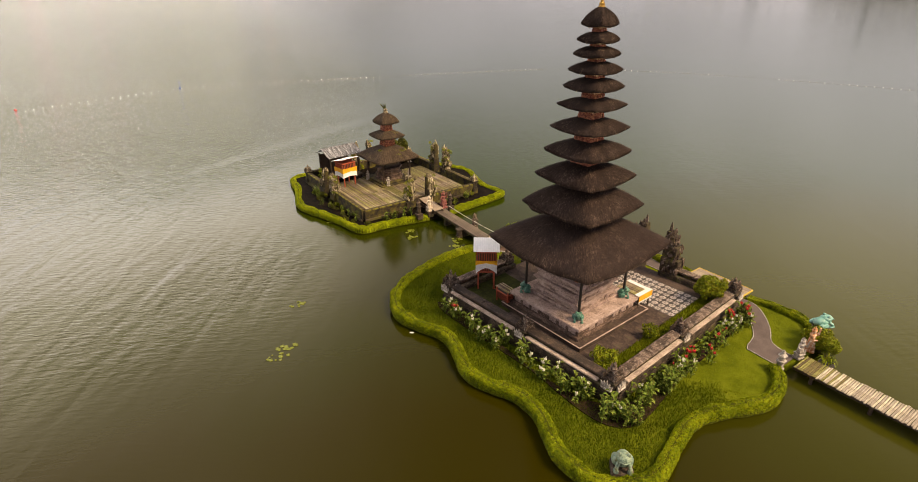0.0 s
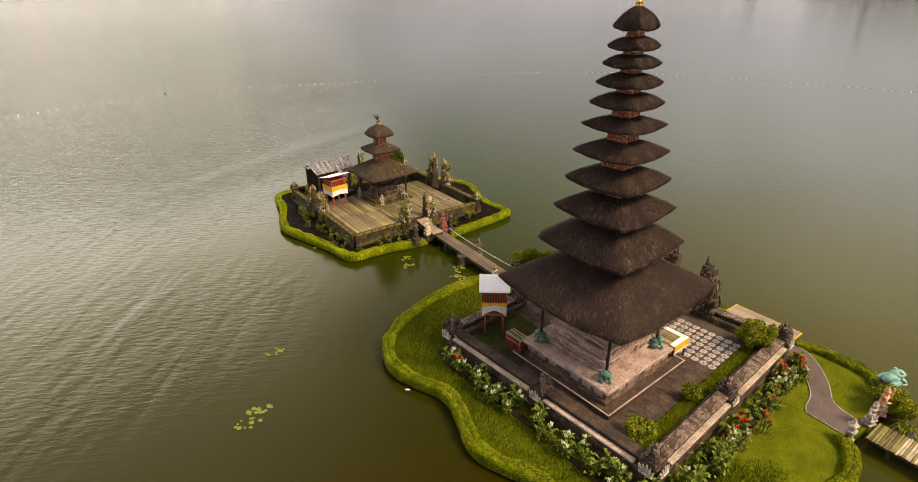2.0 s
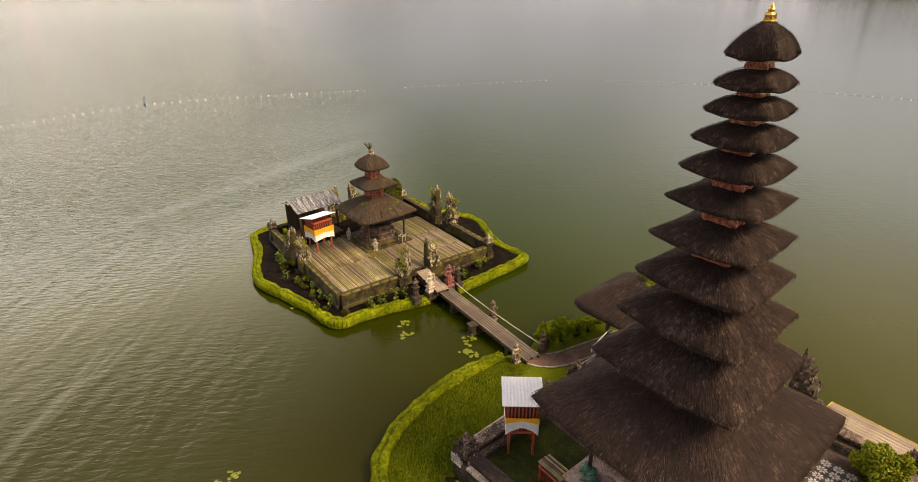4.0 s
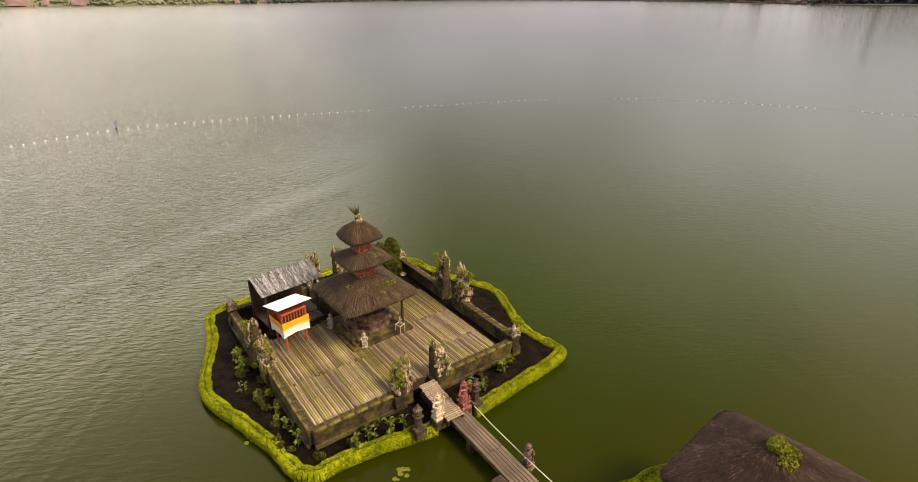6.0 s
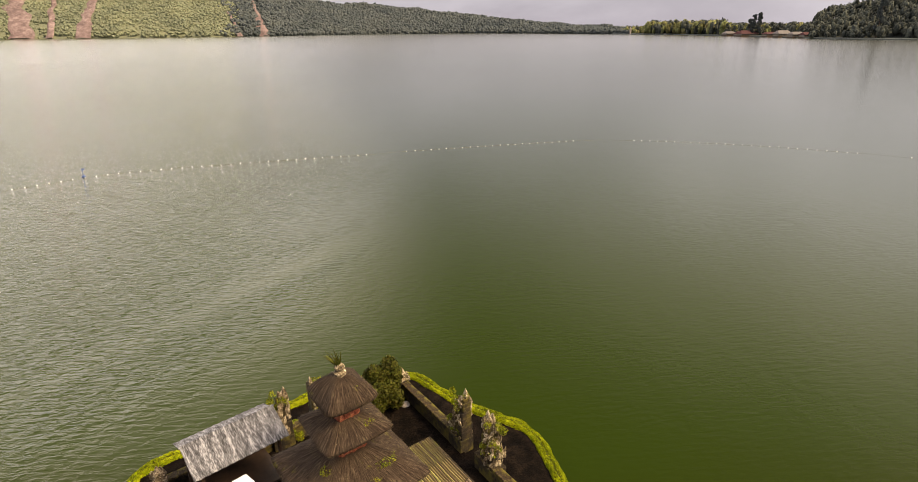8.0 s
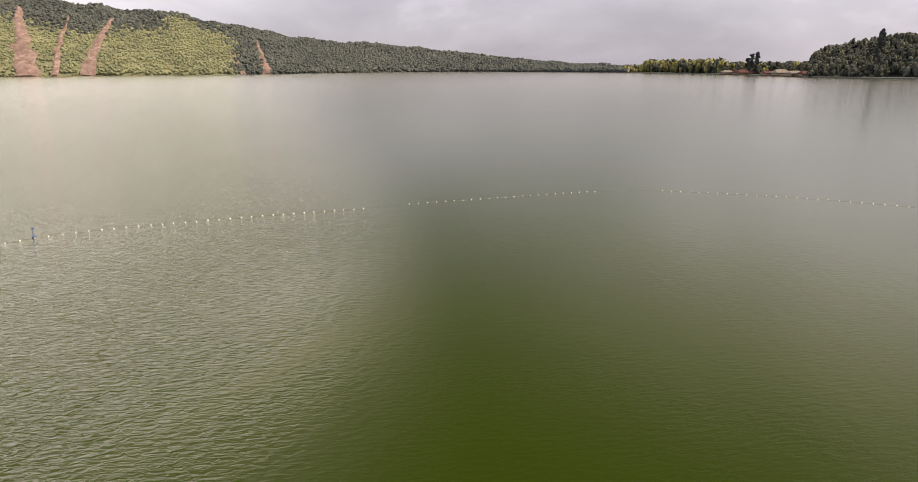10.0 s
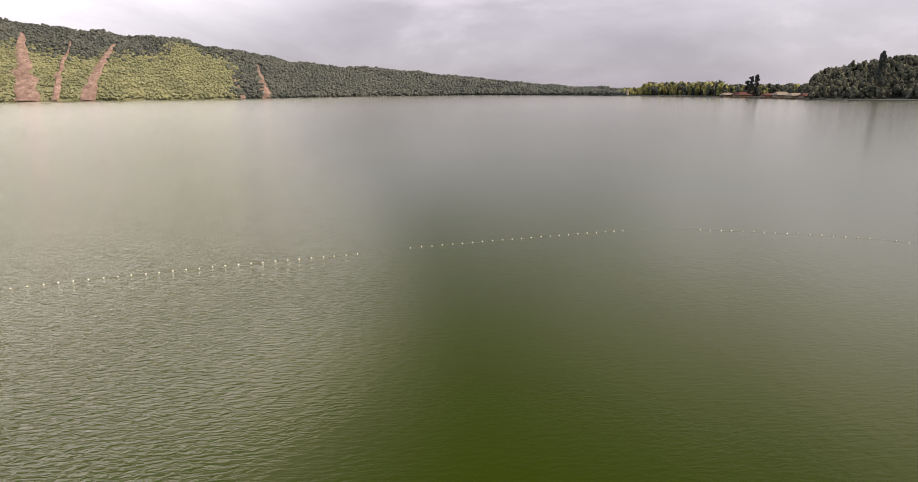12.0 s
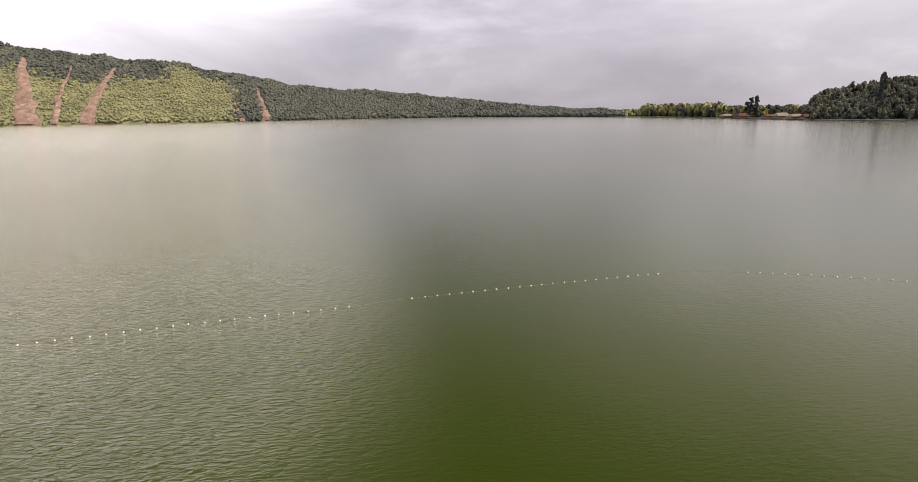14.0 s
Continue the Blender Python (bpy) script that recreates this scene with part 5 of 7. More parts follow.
def bamboo_table(name, label, at, turn, w, d, h, cloth=False):
    g = thing(name, label, "table", at, turn)
    leg = Shape().box(0, 0, 0, 0.07, 0.07, h, 0.01).mesh("leg", REDWOOD if not cloth else DARKWOOD)
    for sx in (-1, 1):
        for sy in (-1, 1):
            part("leg", leg, g).location = (sx * (w / 2 - 0.06), sy * (d / 2 - 0.06), 0)
    rail = Shape()
    for sx in (-1, 1):
        rail.box(sx * (w / 2 - 0.03), 0, h - 0.22, 0.05, d, 0.06, 0.008).box(0, sx * (d / 2 - 0.03), h - 0.22, w, 0.05, 0.06, 0.008)
    part("rail_frame", rail.mesh("rail_frame", REDWOOD if not cloth else DARKWOOD), g)
    n = int(w / 0.075)
    me = Shape().box(0, 0, 0, w / n - 0.012, d + 0.06, 0.035, 0.01).mesh("bamboo_slat", BAMBOO)
    for k in range(n):
        part("bamboo_slat", me, g).location = ((k + 0.5) / n * w - w / 2, random.uniform(-0.01, 0.01), h)
    if not cloth:
        bar = Shape().box(0, 0, 0, 0.022, 0.022, h - 0.35, 0.004).mesh("bar", REDWOOD)
        for k in range(8):
            for sy in (-1, 1):
                part("bar", bar, g).location = ((k / 7 - 0.5) * (w - 0.1), sy * (d / 2 - 0.03), 0.2)
        for k in range(13):
            for sx in (-1, 1):
                part("bar", bar, g).location = (sx * (w / 2 - 0.03), (k / 12 - 0.5) * (d - 0.1), 0.2)
        part("inner_box", Shape().box(0, 0, 0.18, w - 0.14, d - 0.14, h - 0.34, 0.01).mesh("inner_box", DARKWOOD), g)
    else:
        s = Shape()
        s.box(w / 2 + 0.03, 0, h - 0.28, 0.02, d + 0.1, 0.30, 0.004)
        s.box(0, -d / 2 - 0.045, h - 0.28, w + 0.08, 0.02, 0.30, 0.004)
        fringe = Shape()
        for k in range(11):
            fringe.box((k - 5) * (w + 0.04) / 11, -d / 2 - 0.04, h - 0.40 + 0.03 * (k % 2), w / 11, 0.012, 0.13, 0.003)
        part("fringe", fringe.mesh("fringe", CLOTHWHITE), g, "white cloth fringe")
        part("yellow_drape", s.mesh("yellow_drape", CLOTHYELLOW), g, "yellow cloth hanging at the edge")
        t = Shape().box(0, -d / 2 + 0.10, h + 0.036, w + 0.10, 0.26, 0.012, 0.004).box(w / 2 - 0.1, 0.08, h + 0.036, 0.26, d - 0.2, 0.012, 0.004)
        part("white_runner", t.mesh("white_runner", CLOTHWHITE), g, "white cloth border")
    return g


bamboo_table("offering_cage", "red offering cage with slatted bamboo top", (-2.3, 2.75, FLOOR), CT - 4, 0.56, 1.0, 0.85)
bamboo_table("offering_table", "bamboo offering table with yellow and white cloth", (3.12, -1.42, FLOOR), 3, 1.1, 1.4, 0.94, True)
# covered altar at the north end of the court, with a railing round its flat slab
alt = thing("altar_canopy", "dark altar with a flat grey slab roof and thin rail", "altar", (3.6, 5.1, FLOOR), CT + 10)
part("altar_base", Shape().box(0, 0, 0, 1.5, 1.3, 0.6, 0.03).mesh("altar_base", STONE), alt)
for sx in (-1, 1):
    for sy in (-1, 1):
        part("altar_post", Shape().box(sx * 0.6, sy * 0.5, 0.6, 0.09, 0.09, 1.1, 0.01).mesh("altar_post", DARKWOOD), alt)
part("slab_roof", Shape().box(0, 0, 1.7, 1.7, 1.5, 0.08, 0.015).mesh("slab_roof", PATHSTONE), alt)
rl = Shape()
for a, b in (((-0.85, -0.75), (0.85, -0.75)), ((0.85, -0.75), (0.85, 0.75)), ((0.85, 0.75), (-0.85, 0.75)), ((-0.85, 0.75), (-0.85, -0.75))):
    rl.tube([(*a, 1.95), (*b, 1.95)], 0.02, 6)
    rl.tube([(*a, 1.74), (*a, 1.97)], 0.02, 6)
part("thin_rail", rl.mesh("thin_rail", PIPE), alt)

# the thatched pavilion behind the court
pav = thing("pavilion", "open thatched pavilion with mossy roof crest", "pavilion", (6.42, 6.05, 0.3), 5)
shell, straws = thatched_roof(4.7, 0, 1.35, 0.4, 0.12, 0.0, 0.20, 9000, (THATCH, STRAW), 77, 5)
pr = part("roof", shell, pav)
pr.location = (0, 0, 3.0)
part("loose_straw", straws, pr, "loose straws of the thatch", "stuff")
part("pavilion_floor", Shape().box(0, -0.2, 0, 2.6, 2.4, 0.55, 0.03).mesh("pavilion_floor", STONE), pav)
for sx in (-1, 1):
    for sy in (-1, 1):
        part("post", Shape().box(sx * 1.2, sy * 1.1 - 0.2, 0.55, 0.15, 0.15, 2.6, 0.015).mesh("post", DARKWOOD), pav)
part("roof_frame", Shape().box(0, 0, 2.92, 3.0, 3.0, 0.1, 0.015).mesh("roof_frame", DARKWOOD), pav)
crest = Shape()
for k in range(7):
    crest.flame(random.uniform(-0.2, 0.2), random.uniform(-0.2, 0.2), 4.27 + 0.02 * k, 0.12, 0.10, 0.22, random.uniform(0, 3))
part("crest_stones", crest.mesh("crest_stones", GOLDMOSS), pav, "broken pale crest stones")
part("crest_moss", quads_mesh("crest_moss", scatter_crown([(0, 0, 4.46, 0.30, 0.28, 0.22), (-0.2, -0.35, 4.25, 0.30, 0.28, 0.14), (0.2, -0.3, 4.28, 0.28, 0.26, 0.12)], 900, 0.035, rng), SHRUB), pav, "yellow-green moss tuft")

# jetty on the east shore
jet = thing("jetty", "grey plank landing with a yellow painted edge", "jetty", (9.72, -2.62, 0), 1)
plank_mesh = Shape().box(0, 0, 0, 0.182, 3.3, 0.05, 0.008).mesh("plank", DECKPALE)
for k in range(6):
    part("plank", plank_mesh, jet).location = ((k - 2.5) * 0.192, 0, 0.55)
for x in (-0.45, 0.45):
    for y in (-1.4, 0, 1.4):
        part("pile", Shape().lathe(x, y, -0.8, [(0.08, 0), (0.08, 1.33)], 8).mesh("pile", DARKWOOD), jet)
edge = Shape().box(0.60, 0, 0.5, 0.045, 3.3, 0.12, 0.01).box(0, 1.675, 0.5, 1.24, 0.045, 0.12, 0.01).box(0, -1.675, 0.5, 1.24, 0.045, 0.12, 0.01)
part("yellow_edge", edge.mesh("yellow_edge", YELLOWPAINT), jet, "yellow painted edge board")

# ------------------------------------------------------------------ plants
def canna(kind, seed):
    """A clump of large pointed leaves round a few stalks, some in flower."""
    r = np.random.default_rng(seed)
    s = Shape()
    stalks = r.integers(2, 4)
    for k in range(stalks):
        bx, by = r.normal(0, 0.09, 2)
        h = r.uniform(0.5, 0.85)
        s.tube([(bx, by, 0), (bx * 1.2, by * 1.2, h)], [0.018, 0.012], 5)
        for i in range(6):
            a = r.uniform(0, 6.283)
            z0 = h * (0.12 + 0.17 * i)
            ln, wd = r.uniform(0.20, 0.32), r.uniform(0.05, 0.08)
            up = r.uniform(0.5, 1.6)
            ca, sa = math.cos(a), math.sin(a)
            rows = []
            for f, ww, dz in ((0, 0.15, 0), (0.3, 0.9, 0.30), (0.65, 0.85, 0.42), (1.0, 0.03, 0.34)):
                cx, cy, cz = bx + ca * ln * f, by + sa * ln * f, z0 + ln * up * dz / 0.4 * 0.6
                rows.append([(cx - sa * wd * ww, cy + ca * wd * ww, cz + 0.03 * ww), (cx, cy, cz), (cx + sa * wd * ww, cy - ca * wd * ww, cz + 0.03 * ww)])
            verts = [p for row in rows for p in row]
            faces = [(j * 3 + i2, j * 3 + i2 + 1, j * 3 + i2 + 4, j * 3 + i2 + 3) for j in range(3) for i2 in range(2)]
            s.add(verts, faces)
        if kind and r.uniform() < 0.9:
            # one bloom a stalk
            for i in range(5):
                a = i * 1.2566
                s.flame(bx * 1.2 + 0.024 * math.cos(a), by * 1.2 + 0.024 * math.sin(a), h + 0.04, 0.065, 0.035, r.uniform(0.10, 0.15), a, k + 1, (0.06 * math.cos(a), 0.06 * math.sin(a)))
    return s


flower = {"white": WHITEPETAL, "red": REDPETAL, "": WHITEPETAL}
LOOK = {"white": "broad-leaved canna plant with white flowers by the wall", "red": "broad-leaved canna plant with red flowers by the wall",
        "": "broad-leaved green canna plant in the flower bed"}
canna_kinds = {}
for j, kd in enumerate(LOOK):
    for v in range(3):
        s = canna(kd, 50 + 7 * j + v)
        pieces = {}
        for fc, m in zip(s.f, s.m):
            pieces.setdefault(m, Shape()).add([s.v[i] for i in fc], [tuple(range(len(fc)))])
        canna_kinds[kd, v] = (pieces[0].mesh("foliage", CANNA), [q.mesh("flower", flower[kd]) for m, q in pieces.items() if m])


def plant_canna(kd, v, x, y, z, size):
    g = thing("canna_plant", LOOK[kd], "plant", (x, y, z), random.uniform(0, 360), "canna bed")
    lv, fl = canna_kinds[kd, v]
    part("foliage", lv, g)
    for q in fl:
        part("flower", q, g, kd + " flower")
    g.scale = (size, size, size)


bed_rng = random.Random(5)
beds = []
for k in range(44):                                   # west bed, along the west wall
    v = bed_rng.uniform(-0.9, CB - 0.6)
    beds.append(("white" if bed_rng.random() < 0.42 else "red" if v > 8.3 and bed_rng.random() < 0.4 else "", court(-0.72 - bed_rng.random() * 0.7, v)))
for k in range(64):                                   # south bed, along the front wall
    u = bed_rng.uniform(-1.0, CA - 0.4)
    kd = bed_rng.choice(["red", "red", "", "", "", "white"]) if u > 3.5 else bed_rng.choice(["white", "", "", "red", ""] if u > 1 else ["white", "", ""])
    beds.append((kd, court(u, -0.72 - bed_rng.random() * (0.85 if u > 2 else 1.0))))
bed_soil = [court(-1.2, -1.3), court(4, -1.3), court(CA, -1.1), court(CA, -0.3), court(-0.3, -0.3), court(-0.3, CB - 0.8), court(-1.1, CB - 0.6), court(-1.2, 4)]
single("flower_bed", slab("flower_bed", [tuple(p) for p in curve_through(bed_soil, 0.5)], 0.1, 0.37, BEDSOIL), "dark soil of the flower bed", "flower bed", kind="structure")
for kd, (x, y) in beds:
    plant_canna(kd, bed_rng.randrange(3), x, y, 0.34, bed_rng.uniform(0.78, 1.18))
ORIGIN = SHRINE_ISLE
for x, y in ((-3.4, 23.3), (-3.7, 24.4), (-3.3, 25.6), (-2.9, 22.0), (-3.0, 21.0), (-3.3, 26.6), (-2.9, 19.9), (0.3, 18.2), (-0.4, 18.4), (0.9, 18.1), (5.0, 18.1), (6.4, 18.5), (-1.2, 18.3), (4.4, 18.2)):
    plant_canna("", bed_rng.randrange(3), x, y, 0.09, bed_rng.uniform(0.6, 0.95))
ORIGIN = MAINLAND


def shrub(name, lobes, label, at, mat, per=700, size=0.045):
    """A leafy shrub: forked stems under lobes of leaves."""
    g = thing(name, label, "shrub", at)
    st = Shape()
    for x, y, z, rx, ry, rz in lobes:
        st.tube([(0, 0, 0), (x * 0.5, y * 0.5, z * 0.5), (x, y, z)], [0.04, 0.03, 0.012], 6)
    part("stems", st.mesh("stems", DARKWOOD), g)
    part("leaves", quads_mesh("leaves", scatter_crown(lobes, per, size, rng), mat), g)
    return g


def lobes_of(r, h, n, seed, least=0.28, most=0.48):
    q = random.Random(seed)
    out = [(0, 0, h * 0.55, r * 0.62, r * 0.62, h * 0.42)]
    for k in range(n):
        a, d = q.uniform(0, 6.283), q.uniform(0.35, 0.75) * r
        s = q.uniform(least, most)
        out.append((d * math.cos(a), d * math.sin(a), h * q.uniform(0.3, 0.85), r * s, r * s, h * s * 0.7))
    return out


shrub("shrub", lobes_of(0.95, 1.55, 34, 1, 0.13, 0.26), "bushy yellow-green shrub inside the court wall", (6.65, -3.65, FLOOR), SHRUB, 520, 0.05)
shrub("shrub", lobes_of(0.72, 0.95, 26, 2, 0.14, 0.28), "feathery yellow-green shrub in the court corner", (*court(0.95, 1.15), FLOOR), SHRUB, 420, 0.045)
shrub("shrub", lobes_of(0.5, 0.8, 18, 4, 0.14, 0.28), "feathery olive shrub along the court wall", (*court(4.4, 0.95), FLOOR), SHRUB, 380, 0.04)
shrub("shrub", lobes_of(0.85, 1.15, 9, 5), "rounded bush below the turquoise frog statue", (8.0, -9.0, 0.1), SHRUB)
for x, y, r, h, sd in ((3.75, 9.15, 0.60, 1.5, 6), (4.6, 9.05, 0.60, 1.4, 7), (5.5, 8.95, 0.50, 1.0, 17), (6.3, 8.85, 0.45, 0.8, 18)):
    shrub("shrub", lobes_of(r, h, 24, sd, 0.14, 0.28), "feathery bright green shrub along the path by the landing", (x, y, 0.3), HEDGELEAF, 360, 0.05)
ORIGIN = SHRINE_ISLE
weed_rng = random.Random(31)
for k in range(42):
    x, y = (weed_rng.uniform(-3.5, -2.75), weed_rng.uniform(19.6, 27.5)) if k < 27 else (weed_rng.uniform(-2.6, 1.0), weed_rng.uniform(18.3, 18.95)) if k < 35 else (weed_rng.uniform(4.6, 7.4), weed_rng.uniform(18.3, 19.0))
    shrub("weed", lobes_of(weed_rng.uniform(0.14, 0.3), weed_rng.uniform(0.2, 0.5), 5, 40 + k, 0.2, 0.4), "straggly grey-green weed beside the shrine wall", (x, y, 0.08), weed_rng.choice((DARKSHRUB, SHRUB, DARKSHRUB)), 260, 0.05)
shrub("shrub", lobes_of(1.0, 2.3, 14, 8), "dark leafy shrub behind the small shrine", (6.6, 29.6, 0.2), DARKSHRUB, 500, 0.06)
shrub("shrub", lobes_of(0.7, 1.6, 9, 9), "dark leafy shrub behind the small shrine", (5.5, 30.3, 0.2), DARKSHRUB, 500, 0.06)
shrub("shrub", lobes_of(0.5, 1.0, 8, 10), "green shrub beside the back wall stele", (2.6, 30.3, 0.2), SHRUB, 500, 0.05)
ORIGIN = MAINLAND

# ------------------------------------------------------------------ statues and landing of the bamboo bridge
def figure(name, label, mat, at, turn, h=1.25, arm=True, seat=False):
    """A carved guardian: pedestal, wrapped skirt, torso, head with tall crown, raised arm. One mesh."""
    s = Shape()
    s.box(0, 0, 0, 0.46, 0.46, 0.12, 0.02).box(0, 0, 0.12, 0.36, 0.36, 0.16, 0.02).box(0, 0, 0.28, 0.44, 0.44, 0.08, 0.02)
    s.lathe(0, 0, 0.36, [(0.17, 0), (0.19, 0.1), (0.16, 0.26), (0.13, 0.34), (0.16, 0.48), (0.17, 0.54), (0.08, 0.60), (0.06, 0.63)], 12, sx=1.1, sy=0.85)
    s.ball(0, -0.01, 1.05, 0.095, 0.10, 0.115, 12)
    s.lathe(0, 0, 1.10, [(0.11, 0), (0.13, 0.04), (0.08, 0.08), (0.09, 0.13), (0.05, 0.17), (0.01, 0.26)], 10)
    for sx in (-1, 1):
        s.flame(sx * 0.13, 0, 1.0, 0.08, 0.05, 0.2, 0, lean=(sx * 0.05, 0))
        s.tube([(sx * 0.17, 0, 0.90), (sx * 0.27, -0.06, 0.74), (sx * 0.16, -0.20, 0.72 if sx < 0 or not arm else 0.95)], [0.055, 0.05, 0.045], 8)
        s.flame(sx * 0.14, -0.12, 0.38, 0.12, 0.1, 0.24, 0, lean=(sx * 0.04, -0.03))
    if arm:
        s.tube([(0.16, -0.2, 0.80), (0.17, -0.22, 1.22)], [0.03, 0.045], 6)
    k = h / 1.36
    s.v = [(x * k, y * k, z * k) for x, y, z in s.v]
    return single(name, s.mesh(name, mat, smooth=False), label, "statue", at, turn)


def lantern_post(at, label, h=1.0, turn=0, mat=STONE):
    g = thing("stone_lantern", label, "lantern", at, turn)
    part("lantern_shaft", Shape().box(0, 0, 0, 0.34, 0.34, 0.14, 0.02).box(0, 0, 0.14, 0.24, 0.24, 0.45 * h, 0.02).box(0, 0, 0.14 + 0.45 * h, 0.36, 0.36, 0.08, 0.02).mesh("lantern_shaft", mat), g)
    part("lantern_cap", Shape().lathe(0, 0, 0.22 + 0.45 * h, [(0.10, 0), (0.15, 0.08), (0.10, 0.2), (0.20, 0.26), (0.12, 0.33), (0.07, 0.38), (0.09, 0.43), (0.02, 0.55)], 10).mesh("lantern_cap", mat), g)
    return g


figure("statue", "white and pale stone guardian statue by the bamboo bridge", PALESTONE, (6.38, -8.72, 0.34), -20, 1.2)
figure("statue", "statue with an orange wrapped cloth among shrubs", ORANGESTONE, (7.42, -8.72, 0.34), 20, 1.4)
lantern_post((4.78, -8.6, 0.3), "pale carved stone lantern at the bridge head", 0.8, 0, PALESTONE)
big_frog = frog_shape(1.45)
big_frog.v = [(x * 0.95, y * 1.15, z * 0.72) for x, y, z in big_frog.v]
single("frog_statue", big_frog.mesh("frog_statue", TURQUOISE, smooth=True), "large turquoise frog statue on a stone plinth", "statue", (8.95, -8.45, 1.0), 70)
single("plinth", Shape().box(0, 0, 0, 0.75, 0.75, 0.95, 0.04).mesh("plinth", STONE), "rough stone plinth inside the bush", "plinth", (8.7, -8.55, 0.1), 20)
single("frog_statue", frog_shape(1.35).mesh("frog_statue", FROGOLD, smooth=True), "weathered grey-green frog statue among the hedge", "statue", (-5.85, -8.15, 0.62), -45)
single("plinth", Shape().box(0, 0, 0, 0.8, 0.8, 0.42, 0.04).mesh("plinth", STONE), "low stone plinth in the hedge", "plinth", (-5.85, -8.15, 0.2), -45)
pot = thing("planter_pot", "dark clay pot with a spiky green plant", "plant pot", (6.9, -9.75, -0.1))
part("pot", Shape().lathe(0, 0, 0, [(0.2, 0), (0.28, 0.3), (0.33, 0.5), (0.36, 0.55), (0.30, 0.55)], 14).mesh("pot", CLAY, smooth=True), pot)
sp = Shape()
for k in range(22):
    a = k * 2.4
    l = 0.35 + 0.25 * ((k * 37) % 10) / 10
    sp.tube([(0.08 * math.cos(a), 0.08 * math.sin(a), 0.5), (l * 0.6 * math.cos(a), l * 0.6 * math.sin(a), 0.72 + 0.1 * (k % 3)), (l * math.cos(a), l * math.sin(a), 0.62)], [0.02, 0.022, 0.003], 4)
part("spiky_leaves", sp.mesh("spiky_leaves", SHRUB), pot)

brg = thing("bamboo_bridge", "footbridge of bleached bamboo slats over water", "bridge", (5.88, -9.0, 0), 0)
slat_mesh = Shape().box(0, 0, 0, 1.32, 0.085, 0.05, 0.016).mesh("bamboo_slat", BAMBOO_X)
slat_moss = Shape().box(0, 0, 0, 1.32, 0.085, 0.05, 0.016).mesh("bamboo_slat", BAMBOO_M)
for k in range(118):
    q = part("bamboo_slat", slat_moss if k < 9 or (k < 20 and k % 3 == 0) else slat_mesh, brg)
    q.matrix_basis = pose(random.uniform(-0.05, 0.05) - k * 0.0015, -0.05 - k * 0.097, 0.50 + random.uniform(-0.008, 0.008), 0, random.uniform(-0.8, 0.8), random.uniform(-1.2, 1.2))
for sx in (-1, 1):
    part("bearer", Shape().box(sx * 0.46 - 0.06, -5.7, 0.34, 0.14, 11.5, 0.16, 0.02).mesh("bearer", DARKWOOD), brg)
for k in range(5):
    for sx in (-1, 1):
        part("pile", Shape().lathe(sx * 0.46 - 0.06, -0.8 - 2.4 * k, -1.0, [(0.09, 0), (0.08, 1.36)], 8).mesh("pile", DARKWOOD), brg)

# ------------------------------------------------------------------ bridge between the islands
mid = thing("plank_bridge", "narrow weathered plank bridge between the two islands", "bridge", (2.42, 12.5, 0.06), -0.6)
mid.matrix_world = mid.matrix_world @ pose(0, 0, 0, 1.6, 0, 0) @ Matrix.Diagonal((0.94, 0.98, 1, 1))
for k in range(6):
    pm = Shape().box(0, 0, 0, 0.145, 2.55, 0.05, 0.012).mesh("plank", DECK)
    for j in range(3):
        part("plank", pm, mid).matrix_basis = pose((k - 2.5) * 0.155, (j - 1) * 2.57 + 0.05 * (k % 3), 0.52 + random.uniform(-0.006, 0.006), 0, 0, random.uniform(-0.2, 0.2))
for sx in (-1, 1):
    part("bearer", Shape().box(sx * 0.42, 0, 0.36, 0.12, 7.7, 0.16, 0.02).mesh("bearer", DARKSTONE), mid)
for y in (-2.4, 0, 2.4):
    part("bridge_pier", Shape().box(0, y, -1.0, 1.0, 0.3, 1.37, 0.03).mesh("bridge_pier", DARKSTONE), mid)
figure("statue", "seated stone guardian statue on a footing beside the bridge", LICHEN, (3.2, 12.75, 0.2), 0, 1.25, False)
single("pedestal", Shape().box(0, 0, 0, 0.44, 0.44, 0.16, 0.03).box(0, 0, 0.16, 0.32, 0.32, 0.4, 0.03).box(0, 0, 0.56, 0.46, 0.46, 0.12, 0.03).mesh("pedestal", STONE), "broken stone pedestal beside the bridge", "pedestal", (1.72, 12.6, -0.05))
for x, y in ((3.2, 12.75), (1.72, 12.6)):
    single("pile", Shape().lathe(0, 0, -1.2, [(0.2, 0), (0.2, 1.4)], 10).mesh("pile", DARKSTONE), "round dark stone footing in the water", "pile", (x, y, 0))
pipe = Shape().tube([(3.1, 15.9, 1.0), (3.05, 14.6, 0.93), (3.02, 12.8, 0.88), (3.02, 11.0, 0.86), (3.05, 9.0, 0.88)], 0.018, 6)
single("rail_pipe", pipe.mesh("rail_pipe", PIPE), "thin pale pipe strung beside the bridge", "pipe")
figure("statue", "mossy seated guardian statue at the landing", STONE, (3.2, 8.95, 0.3), 0, 1.3, False)
figure("statue", "mossy guardian statue overgrown at the landing", GOLDMOSS, (1.7, 9.2, 0.3), 0, 1.15, False)

